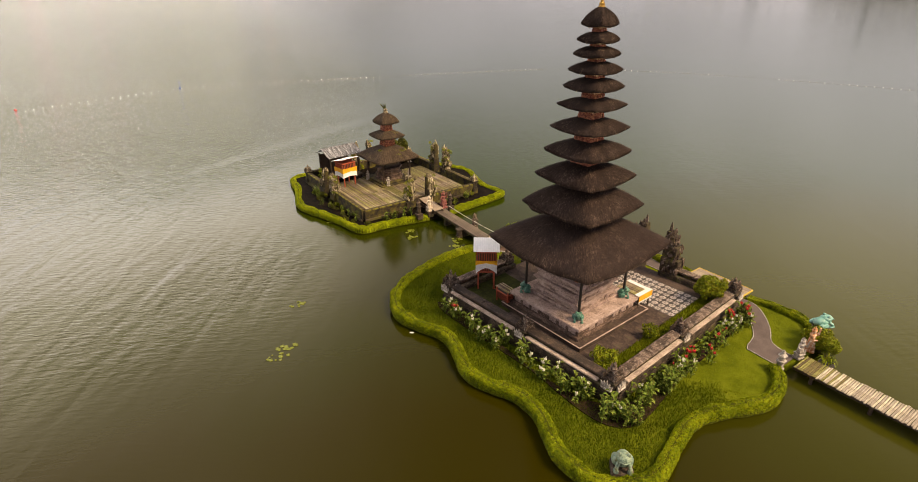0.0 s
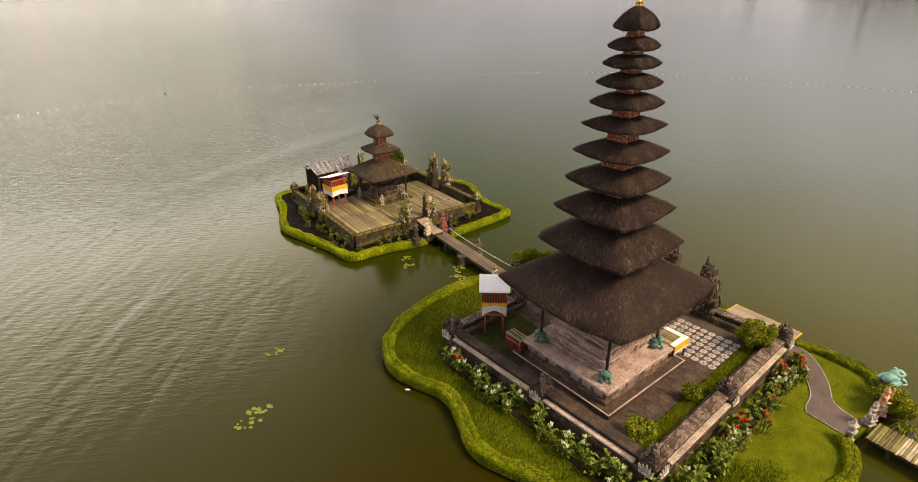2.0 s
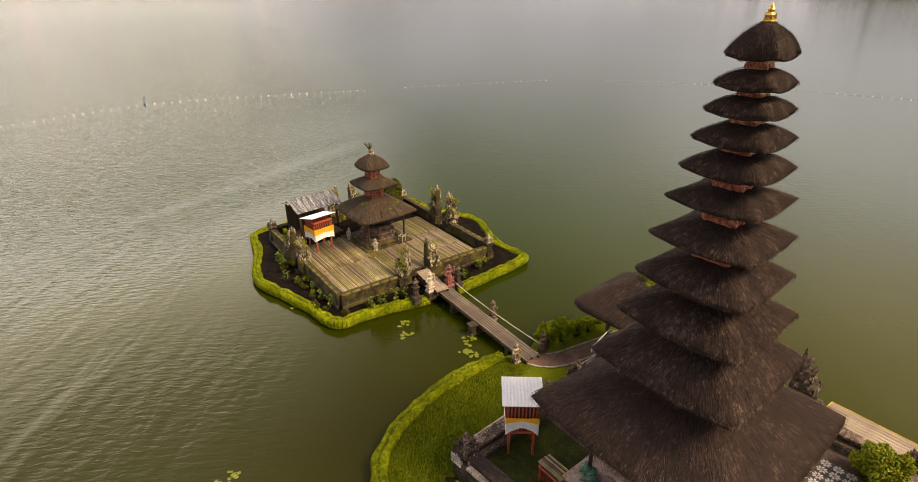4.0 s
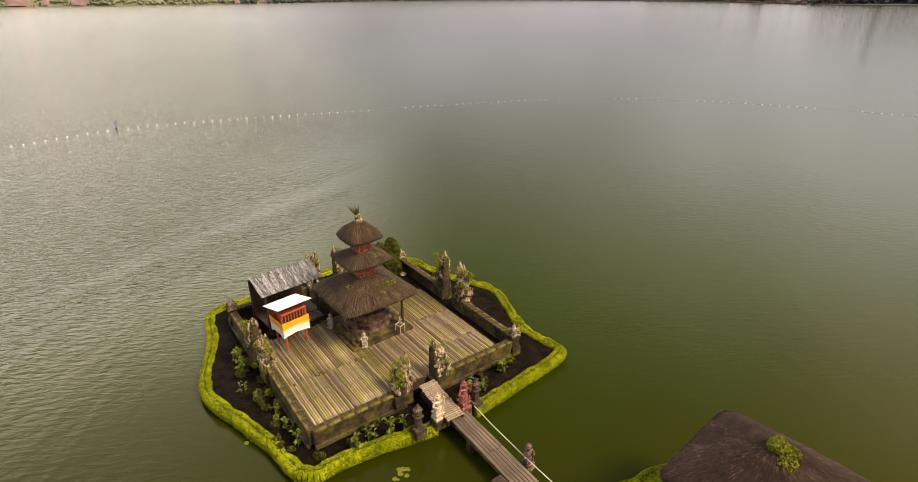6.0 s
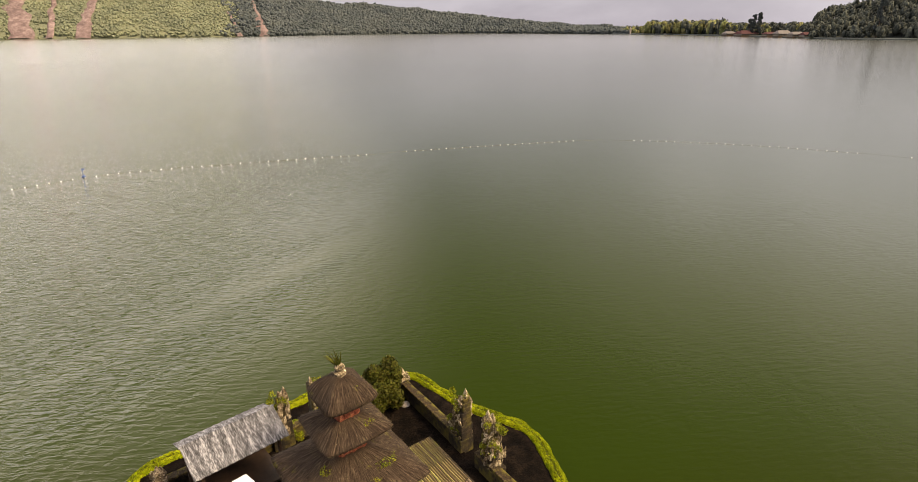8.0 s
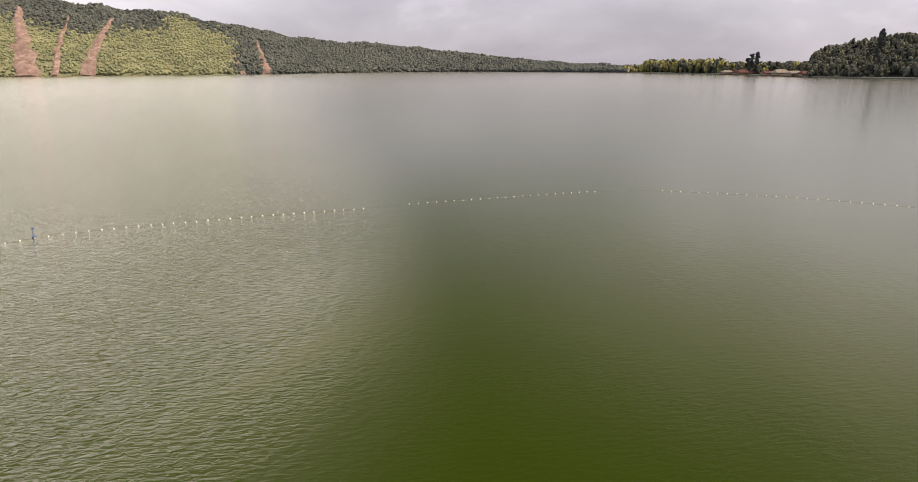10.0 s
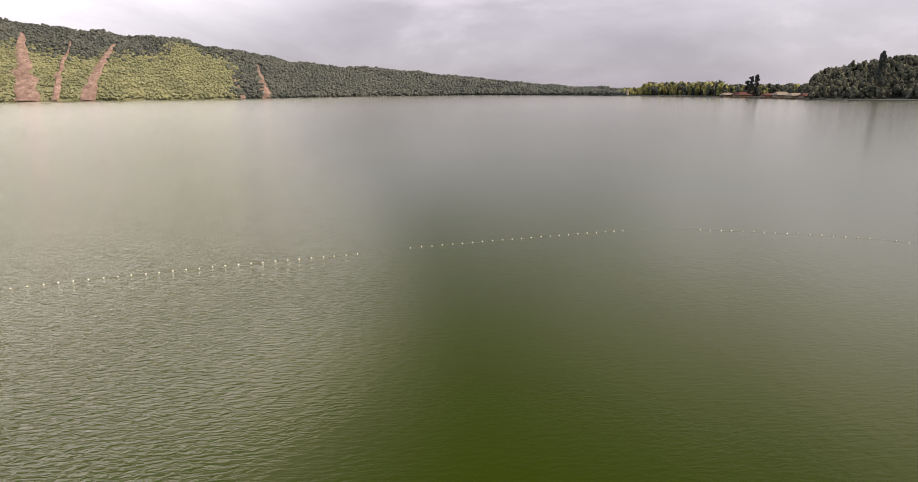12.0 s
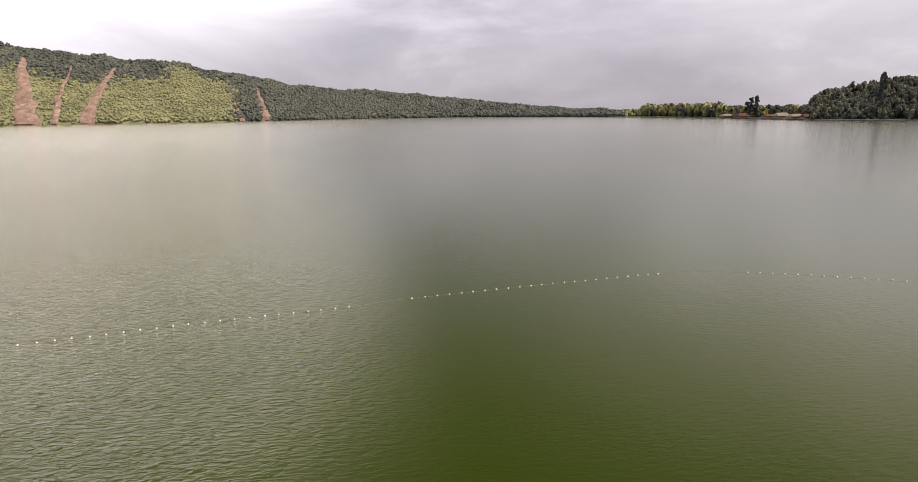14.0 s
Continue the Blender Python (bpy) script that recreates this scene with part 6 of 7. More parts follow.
# ------------------------------------------------------------------ the small shrine island
ORIGIN = SHRINE_ISLE
SX0, SX1, SY0, SY1, DECKZ = -2.45, 7.85, 19.38, 30.1, 0.92


def rough_wall(name, a, b, h, t, cap, gap=None):
    """A low mossy block wall from a to b with separate cap stones."""
    ln = math.dist(a, b)
    w = thing(name, "low mossy dark stone wall of the small shrine", "wall", (*a, 0), math.degrees(math.atan2(b[1] - a[1], b[0] - a[0])), kind="structure")
    for lo, hi in ([(0, ln)] if not gap else [(0, gap[0]), (gap[1], ln)]):
        part("wall_body", Shape().box((lo + hi) / 2, 0, 0, hi - lo, t, h, 0.03).mesh("wall_body", MOSSWALL), w)
        clumps = [(random.uniform(lo, hi), random.uniform(-0.15, 0.15), h + 0.09, random.uniform(0.06, 0.2), random.uniform(0.06, 0.14), 0.05) for _ in range(int((hi - lo) * 1.6))]
        part("moss_tufts", quads_mesh("moss_tufts", scatter_crown(clumps, 260, 0.022, rng), SHRUB), w, "yellow-green moss and ferns", "stuff")
        part("footing", Shape().box((lo + hi) / 2, 0, 0, hi - lo, t + 0.18, 0.28, 0.04).mesh("footing", DARKSTONE), w)
        n = max(1, round((hi - lo) / 0.6))
        me = Shape().box(0, 0, 0, (hi - lo) / n - 0.004, t + 0.03, 0.1, 0.02).mesh("cap_stone", cap)
        for k in range(n):
            part("cap_stone", me, w).location = (lo + (hi - lo) * (k + 0.5) / n, random.uniform(-0.015, 0.015), h + random.uniform(-0.008, 0.008))
    return w


rough_wall("wall_south", (SX0, SY0), (SX1, SY0), 0.86, 0.30, MOSSCAP, (4.15, 5.45))
rough_wall("wall_west", (SX0, SY1), (SX0, SY0), 1.0, 0.32, MOSSCAP, (4.2, 5.3))
rough_wall("wall_east", (SX1, SY0), (SX1, SY1), 1.05, 0.32, MOSSCAP, (5.0, 6.2))
rough_wall("wall_north", (SX1, SY1), (SX0, SY1), 1.05, 0.32, MOSSCAP)
single("floor", slab("floor", [(SX0, SY0), (SX1, SY0), (SX1, SY1), (SX0, SY1)], 0.0, 0.42, SOIL), "dark damp earth inside the shrine wall", "floor", kind="structure")
deck = single("deck_base", slab("deck_base", [(SX0 + 0.2, SY0 + 0.2), (6.95, SY0 + 0.2), (6.95, 26.4), (SX0 + 0.2, 26.4)], 0.3, DECKZ - 0.05, DARKSTONE),
              "raised stone base under bamboo flooring", "platform", kind="structure")
pb2, pc2, _ = pier(1.0, 0.5, MOSSWALL, 4, GOLDMOSS)
for x, y in ((SX0, SY1), (SX1, SY0), (SX1, SY1)):
    p = thing("carved_pier", "mossy carved stone pier on the shrine wall", "pier", (x, y, 0.1), 0, "small shrine piers")
    part("pier_base", pb2, p)
    part("pier_crown", pc2, p, "pale lichen carved crown")
    p.scale = (1, 1, 0.92)
GATES = [((1.95, SY0, 0.3), 180, 2.1), ((3.12, SY0, 0.3), 0, 2.1), ((SX0, 25.9, 0.3), 90, 2.0), ((SX0, 24.8, 0.3), -90, 1.9),
         ((SX1 + 0.15, 24.05, 0.3), -90, 2.5), ((SX1 + 0.15, 25.25, 0.3), 90, 2.6), ((2.5, SY1, 0.3), 180, 2.4), ((3.4, SY1, 0.3), 0, 2.4)]
for k, (at, turn, h) in enumerate(GATES):
    g = split_gate_half("split_gate", h * 1.22, 0.86, 0.66, (MOSSWALL, GOLDMOSS), "mossy carved split gate tower with golden lichen", at, turn, "small shrine split gates", 30 + k)
    q = random.Random(k)
    tufts = [(q.uniform(0.1, 0.8), q.uniform(-0.34, 0.34), h * q.uniform(0.3, 1.1), 0.15, 0.15, 0.13) for _ in range(15)]
    part("fern_growth", quads_mesh("fern_growth", scatter_crown(tufts, 420, 0.035, rng), SHRUB), g, "small ferns growing from the stone", "stuff")

# the small three-roofed tower
mer = thing("pagoda", "small three-tiered shrine with old mossy thatch", "pagoda", (2.75, 24.75, 0), 2)
for k, (sd, ze, zt) in enumerate(((4.0, 2.97, 3.92), (2.30, 4.74, 5.18), (1.72, 5.88, 6.62))):
    nxt = (0.92, 0.72, 0.2)[k]
    shell, straws = thatched_roof(sd, (0, 0.12, 0.12)[k], zt - ze, nxt * 1.15, (0.25, 0.35, 0.5)[k], 0.05, 0.12, (4500, 2200, 1800)[k], (THATCH_S, STRAW_S), 60 + k, (11, 9, 6)[k])
    roof = part("roof", shell, mer)
    roof.location = (0, 0, ze)
    part("loose_straw", straws, roof, "loose straws of the thatch", "stuff")
    if k < 2:
        h = (4.74, 5.88)[k] - zt - 0.05
        nb, nc = neck(nxt, h, nxt * 1.2)
        b = part("neck_box", nb, mer, "red carved wooden box")
        b.location = (0, 0, zt - 0.02)
        part("cornice", nc, b)
top = Shape().lathe(0, 0, 6.57, [(0.19, 0), (0.2, 0.12), (0.13, 0.18), (0.17, 0.3), (0.08, 0.42)], 10)
part("finial", top.mesh("finial", GOLDMOSS), mer, "pale lichen-covered stone finial base")
tuft = Shape()
for k in range(16):
    a = k * 2.4
    l = 0.14 + 0.16 * ((k * 53) % 10) / 10
    tuft.tube([(0, 0, 6.88), (-0.09 + l * 0.5 * math.cos(a), l * 0.5 * math.sin(a), 7.08), (-0.22 + l * math.cos(a), l * math.sin(a), 7.16 + l)], [0.03, 0.022, 0.004], 4)
part("fern_tuft", tuft.mesh("fern_tuft", DARKSHRUB), mer, "fern growing from the finial")
for k, (x, y, z, r) in enumerate(((0.75, -1.05, 3.60, 0.42), (0.45, -0.62, 5.02, 0.30), (0.15, -1.4, 3.40, 0.26), (0.30, -0.45, 6.34, 0.14), (-0.9, -0.5, 3.72, 0.3))):
    part("roof_moss", quads_mesh("roof_moss", scatter_crown([(x, y, z, r, r * 0.8, r * 0.22)], 500, 0.03, rng), SHRUB), mer, "moss patch on the thatch", "stuff")
st = Shape()
for w, z, t in ((3.35, 0.5, 0.50), (2.95, 1.0, 0.12)):
    st.box(0, 0, z, w, w, t, 0.03)
part("lower_step", st.mesh("lower_step", MOSSWALL), mer)
st = Shape()
for w, z, t in ((2.2, 1.12, 0.14), (1.95, 1.26, 0.26), (2.1, 1.52, 0.08), (1.75, 1.60, 0.36), (1.95, 1.96, 0.08), (2.1, 2.04, 0.1)):
    st = Shape().lathe(0, 0, z, [(w * 0.54, 0), (w * 0.56, 0.02), (w * 0.56, t - 0.02), (w * 0.54, t)], 8, turn=math.pi / 8)
    part("stone_course", st.mesh("stone_course", CARVEDSTONE), mer)
part("shrine_room", Shape().box(0, 0, 2.13, 1.25, 1.25, 1.2, 0.02).mesh("shrine_room", DARKWOOD), mer)
part("roof_frame", Shape().box(0, 0, 2.66, 2.7, 2.7, 0.08, 0.015).mesh("roof_frame", DARKWOOD), mer)
for sx in (-1, 1):
    for sy in (-1, 1):
        part("post", Shape().box(sx * 1.30, sy * 1.30, 1.1, 0.1, 0.1, 1.65, 0.012).mesh("post", DARKWOOD), mer)
for x, y, t in ((1.75, 23.1, -20), (4.05, 23.65, 30), (1.15, 25.6, -60)):
    figure("statue", "small pale stone guardian beside the shrine base", PALESTONE, (x, y, DECKZ + 0.03), t, 0.85, False)
stool = thing("stool", "small pale wooden stand frame on the deck", "stool", (3.75, 23.2, DECKZ + 0.02), 20)
for sx in (-1, 1):
    for sy in (-1, 1):
        part("leg", Shape().box(sx * 0.16, sy * 0.16, 0, 0.035, 0.035, 0.42, 0.004).mesh("leg", BAMBOO_X), stool)
part("top_frame", Shape().box(0, 0.16, 0.42, 0.36, 0.035, 0.035, 0.004).box(0, -0.16, 0.42, 0.36, 0.035, 0.035, 0.004).box(0.16, 0, 0.42, 0.035, 0.3, 0.035, 0.004).box(-0.16, 0, 0.42, 0.035, 0.3, 0.035, 0.004).mesh("top_frame", BAMBOO_X), stool)

stilt_shrine((-0.85, 25.55, DECKZ), 8, "red stilt spirit house wrapped in yellow and white cloth", -0.26, 0.98, 1.28, 1.15)

# store shelter with a stained sheet roof
shed = thing("shelter", "open shelter with a stained grey sheet roof", "shelter", (-0.05, 28.65, 0.4), 6)
for x in (-1.35, 1.35):
    for y in (-0.95, 0.95):
        part("post", Shape().box(x, y, 0, 0.12, 0.12, 2.42, 0.012).mesh("post", DARKWOOD), shed)
part("back_wall", Shape().box(0, 0.95, 0, 2.8, 0.06, 2.3, 0.01).mesh("back_wall", DARKWOOD), shed)
part("raised_floor", Shape().box(0, 0, 0.4, 2.8, 1.9, 0.1, 0.015).mesh("raised_floor", DARKWOOD), shed)
for yy, tilt, wd in ((-0.62, 0.5, 1.35), (0.52, -0.42, 1.1)):
    s = Shape()
    n = 48
    verts = []
    for dz in (0.025, 0):
        for e in (-wd / 2, wd / 2):
            for i in range(n + 1):
                verts.append(((i / n - 0.5) * 3.3, yy + e * 0.9, 2.70 + dz + 0.012 * math.sin(i * 2 * math.pi / 4) + tilt * e * 0.9))
    m = n + 1
    faces = []
    for i in range(n):
        faces += [(i, i + 1, m + i + 1, m + i), (2 * m + i + 1, 2 * m + i, 3 * m + i, 3 * m + i + 1), (2 * m + i, 2 * m + i + 1, i + 1, i), (m + i, m + i + 1, 3 * m + i + 1, 3 * m + i)]
    faces += [(0, m, 3 * m, 2 * m), (n, 2 * m + n, 3 * m + n, m + n)]
    s.add(verts, faces)
    part("sheet_roof", s.mesh("sheet_roof", OLDSHEET), shed, "black-streaked grey metal sheet")
part("ridge_cap", Shape().tube([(-1.68, 0.0, 3.0), (1.68, 0.0, 3.0)], 0.05, 8).mesh("ridge_cap", OLDSHEET), shed)
single("altar", Shape().box(0, 0, 0, 0.7, 0.7, 0.5, 0.03).box(0, 0, 0.5, 0.55, 0.55, 0.3, 0.03).box(0, 0, 0.8, 0.75, 0.75, 0.1, 0.03).mesh("altar", STONE), "small stepped stone altar by the shelter", "altar", (0.75, 26.75, 0.4), 5)

# guardians and lanterns at the small island's bridge head
figure("guardian_statue", "white and gilt guardian statue at the bridge head", GILTSTONE, (2.16, 17.5, 0.45), 0, 1.3)
figure("guardian_statue", "red painted guardian statue at the bridge head", REDSTONE, (3.4, 17.4, 0.45), 0, 1.42)
lantern_post((1.25, 17.55, 0.3), "grey stone lantern beside the gate", 1.2)
lantern_post((4.05, 17.45, 0.3), "grey stone lantern beside the hedge", 1.2)
for x, y in ((2.16, 17.5), (3.4, 17.4), (1.25, 17.55), (4.05, 17.45)):
    single("pedestal", Shape().box(0, 0, 0, 0.5, 0.5, 0.45, 0.03).mesh("pedestal", STONE), "square stone pedestal block", "pedestal", (x, y, 0.0))
ramp_ob = thing("gangway", "bamboo gangway from the bridge to the gate", "gangway", (2.72, 18.05, 0), -2)
gm = Shape().box(0, 0, 0, 0.80, 0.09, 0.05, 0.015).mesh("bamboo_slat", DECKPALE)
for k in range(22):
    part("bamboo_slat", gm, ramp_ob).matrix_basis = pose(random.uniform(-0.03, 0.03) - k * 0.004, -1.05 + k * 0.1, 0.56 + k * 0.016, 0, 0, random.uniform(-1.5, 1.5))
for sx in (-1, 1):
    part("bearer", Shape().box(sx * 0.36, 0, 0.3, 0.1, 2.2, 0.27, 0.02).mesh("bearer", DARKWOOD), ramp_ob)

ORIGIN = MAINLAND


single("stone_ball", Shape().ball(0, 0, 0.22, 0.24, 0.24, 0.22, 14, rough=0.1).mesh("stone_ball", PALESTONE, smooth=True), "pale round stone on the dark earth", "stone", (6.97, 28.23, 0.42))
bottle = Shape().ball(0, 0, 0.01, 0.11, 0.05, 0.045, 10).ball(0.12, 0, 0.01, 0.03, 0.022, 0.022, 6)
single("plastic_bottle", bottle.mesh("plastic_bottle", CLOTHWHITE, smooth=True), "white plastic bottle floating beside the hedge", "bottle", (-7.3, 4.4, 0.0), -40)


# lily pads
def lily_patch(x, y, n, r, seed):
    q = random.Random(seed)
    g = thing("lily_pads", "floating patch of yellow-green lily pads", "water plant", (x, y, 0.012))
    for k in range(n):
        a, d, s = q.uniform(0, 6.28), r * math.sqrt(q.random()), q.uniform(0.05, 0.12)
        sh = Shape()
        verts = [(0, 0, 0)] + [(s * math.cos(t), s * math.sin(t), 0.012 + 0.012 * math.sin(3 * t)) for t in np.linspace(0.2, 6.1, 13)]
        low = [(vx, vy, -0.004) for vx, vy, _ in verts]
        sh.add(verts + low, [(0, i, i + 1) for i in range(1, 13)] + [(14, 15 + i, 14 + i) for i in range(1, 13)] + [(i, 14 + i, 15 + i, i + 1) for i in range(1, 13)])
        part("lily_pad", sh.mesh("lily_pad", LILY), g).location = (d * math.cos(a) * 1.3, d * math.sin(a), 0)


for x, y, n, r, s in ((-13.5, 6.75, 20, 0.55, 1), (-12.9, 6.95, 8, 0.25, 2), (-11.1, 10.5, 9, 0.4, 8), (-0.7, 15.45, 9, 0.28, 3), (-1.15, 14.6, 12, 0.35, 4), (1.2, 12.25, 10, 0.33, 5), (0.65, 11.65, 12, 0.36, 6), (0.8, 11.1, 7, 0.25, 9), (-4.9, 20.5, 4, 0.2, 7)):
    lily_patch(x, y, n, r, s)


# ------------------------------------------------------------------ buoy line across the lake
ORIGIN = OUTER_LAKE
LINE = [(-23.0, 85.0), (-20.4, 86.0), (-1.3, 90.7), (15.0, 87.0), (31.4, 81.2), (37.1, 79.7), (62.2, 69.8), (69.3, 64.7), (79.5, 52.0), (86.2, 39.7), (88.2, 34.6), (93.0, 22.0), (97.0, 8.0)]
run = curve_through(LINE, 1.18, False)
float_mesh = Shape().lathe(0, 0, -0.08, [(0.025, 0), (0.056, 0.03), (0.072, 0.08), (0.056, 0.14), (0.025, 0.175)], 10).mesh("buoy", BUOYWHITE, smooth=True)
GAPS = (((31.4, 81.2), (37.1, 79.7)), ((62.2, 69.8), (69.3, 64.7)), ((86.2, 39.7), (88.2, 34.6)))
missing = set()
for ends in GAPS:
    a, b = (int(np.argmin(np.linalg.norm(run - np.array(e), axis=1))) for e in ends)
    missing |= set(range(a + 1, b))
for k, (x, y) in enumerate(run):
    if k in missing:
        continue
    b = single("buoy", float_mesh, "small round white buoy on a rope", "buoy", (x + random.uniform(-0.05, 0.05), y, random.uniform(-0.02, 0.03)), 0, "lake buoy line")
rope = Shape().tube([(x, y, -0.012) for x, y in run], 0.022, 5)
single("rope", rope.mesh("rope", ROPE), "thin wet rope joining the white buoys", "rope")
mk = thing("marker_float", "blue marker float with a short mast", "buoy", (-1.3, 91.2, 0))
part("float_drum", Shape().lathe(0, 0, -0.2, [(0.16, 0), (0.2, 0.1), (0.2, 0.35), (0.15, 0.4)], 12).mesh("float_drum", BUOYBLUE), mk)
part("mast", Shape().box(0, 0, 0.15, 0.05, 0.05, 0.9, 0.01).box(0.08, 0, 0.9, 0.3, 0.03, 0.16, 0.01).mesh("mast", BUOYBLUE), mk)
single("marker_float", Shape().lathe(0, 0, -0.2, [(0.1, 0), (0.2, 0.15), (0.2, 0.3), (0.1, 0.38), (0.03, 0.44)], 12).mesh("marker_float", BUOYRED), "round faded red marker float", "buoy", (-24.2, 86.4, 0))

# ------------------------------------------------------------------ the far shore
ORIGIN = MAINLAND
FX, FY, FH = 11.9, 36.25, radians(36.1)
AHEAD, RIGHT = np.array([math.sin(FH), math.cos(FH)]), np.array([math.cos(FH), -math.sin(FH)])


def shore(lat, dist):
    """A place by its sideways slope and its distance ahead of the middle of the lake."""
    p = np.array([FX, FY]) + (AHEAD + RIGHT * lat) * dist
    return float(p[0]), float(p[1])


# sideways slope, shore distance, rise of the ridge over eye level (slope), setback of the ridge
RIDGE = [(-1.30, 1000, 0.175, 1.30), (-1.05, 1050, 0.158, 1.30), (-0.81, 1100, 0.134, 1.30), (-0.71, 1120, 0.118, 1.30), (-0.605, 1140, 0.104, 1.28), (-0.50, 1170, 0.095, 1.26),
         (-0.45, 1180, 0.085, 1.24), (-0.40, 1200, 0.075, 1.22), (-0.345, 1240, 0.067, 1.20), (-0.295, 1280, 0.055, 1.18), (-0.23, 1330, 0.046, 1.15), (-0.15, 1400, 0.042, 1.12),
         (-0.085, 1430, 0.034, 1.10), (0.0, 1450, 0.026, 1.09), (0.07, 1390, 0.019, 1.08), (0.12, 1320, 0.012, 1.07), (0.22, 1190, 0.006, 1.06), (0.30, 1080, 0.001, 1.05)]
rd = np.array(RIDGE)


def at_ridge(lat):
    return [float(np.interp(lat, rd[:, 0], rd[:, k])) for k in (1, 2, 3)]


def hill_point(lat, f):
    """f 0 at the shore, 1 on the ridge; beyond it the back slope."""
    dist, rise, back = at_ridge(lat)
    d = dist * (1 + (back - 1) * f)
    top = 16.8 + dist * back * rise - 12
    g = min(f, 1)
    z = 1.0 + (top - 1.0) * (0.25 * g + 0.75 * g ** 0.85)
    z += (4 + 0.05 * top) * noise.noise(Vector((lat * 22, f * 3, 1))) * g
    if f > 1:
        z -= (f - 1) * top * 1.2
    return (*shore(lat, d), z)


def on_lit_slope(lat, f):
    """Where the hill takes the sunlit colour instead of the cloud-shaded one: the lower slope by the slides."""
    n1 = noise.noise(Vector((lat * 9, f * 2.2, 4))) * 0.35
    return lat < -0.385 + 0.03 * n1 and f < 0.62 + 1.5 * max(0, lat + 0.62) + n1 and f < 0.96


cols, rows_n = 220, 26
hv, hf = [], []
for i in range(cols):
    lat = -1.28 + (0.30 + 1.28) * i / (cols - 1)
    for j in range(rows_n):
        x, y, z = hill_point(lat, j / (rows_n - 1) * 1.4)
        hv.append((x, y, z if j else -3.0))
for i in range(cols - 1):
    for j in range(rows_n - 1):
        a = i * rows_n + j
        hf.append((a, a + rows_n, a + rows_n + 1, a + 1))
hill = Shape().add(hv, hf)
# each face gets the cloud-shaded or the sunlit colour
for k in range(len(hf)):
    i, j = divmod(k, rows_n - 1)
    hill.m[k] = int(on_lit_slope(-1.28 + 1.58 * i / (cols - 1), j / (rows_n - 1) * 1.4))
single("hillside", hill.mesh("hillside", FOREST, LITSLOPE, smooth=True), "long forested hill along the far shore", "hill", kind="structure")

# landslide scars, lying on the slope
SCARS = ((-0.762, -0.748, 0.027, 0.84), (-0.712, -0.664, 0.0085, 0.78), (-0.657, -0.590, 0.015, 0.80), (-0.378, -0.395, 0.005, 0.40), (-0.337, -0.350, 0.011, 0.72), (-0.97, -0.95, 0.02, 0.6))
for lat0, lat1, w, f1 in SCARS:
    s = Shape()
    n, across = 26, 6
    verts = []
    for j in range(n):
        g = j / (n - 1)
        f = f1 * g
        c = lat0 + (lat1 - lat0) * g + 0.004 * noise.noise(Vector((g * 5, lat0 * 30, 2)))
        for e in range(across + 1):
            u = 2 * e / across - 1
            ww = w * (1.05 - 0.80 * g ** 0.9) * (0.8 + 0.75 * noise.noise(Vector((g * 11, lat0 * 9 + u, 0))))
            x, y, z = hill_point(c + u * ww, f)
            verts.append((x - AHEAD[0] * 7, y - AHEAD[1] * 7, z + 1.2 - 2.2 * u * u + 2.0 * noise.noise(Vector((g * 16, u * 2.5, lat0 * 40)))))
    m = across + 1
    s.add(verts, [(j * m + e, j * m + e + 1, j * m + m + e + 1, j * m + m + e) for j in range(n - 1) for e in range(across)])
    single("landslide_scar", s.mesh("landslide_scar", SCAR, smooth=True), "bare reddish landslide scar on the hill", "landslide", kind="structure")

# unit crowns: lumpy, with ragged outline
def crown_unit(seed, n=6):
    r = random.Random(seed)
    s = Shape()
    s.ball(0, 0, 0.45, 0.44, 0.44, 0.50, n, rough=0.6, seed=seed)
    for k in range(3):
        a, d = r.uniform(0, 6.28), r.uniform(0.2, 0.42)
        q = r.uniform(0.18, 0.30)
        s.ball(d * math.cos(a), d * math.sin(a), r.uniform(0.45, 0.9), q, q, q * 0.9, 5, rough=0.6, seed=seed + k)
    tri = []
    for f in s.f:
        tri.append((f[0], f[1], f[2]))
        if len(f) == 4:
            tri.append((f[0], f[2], f[3]))
    return np.array(s.v), np.array(tri)


UNITS = [crown_unit(k) for k in range(5)]


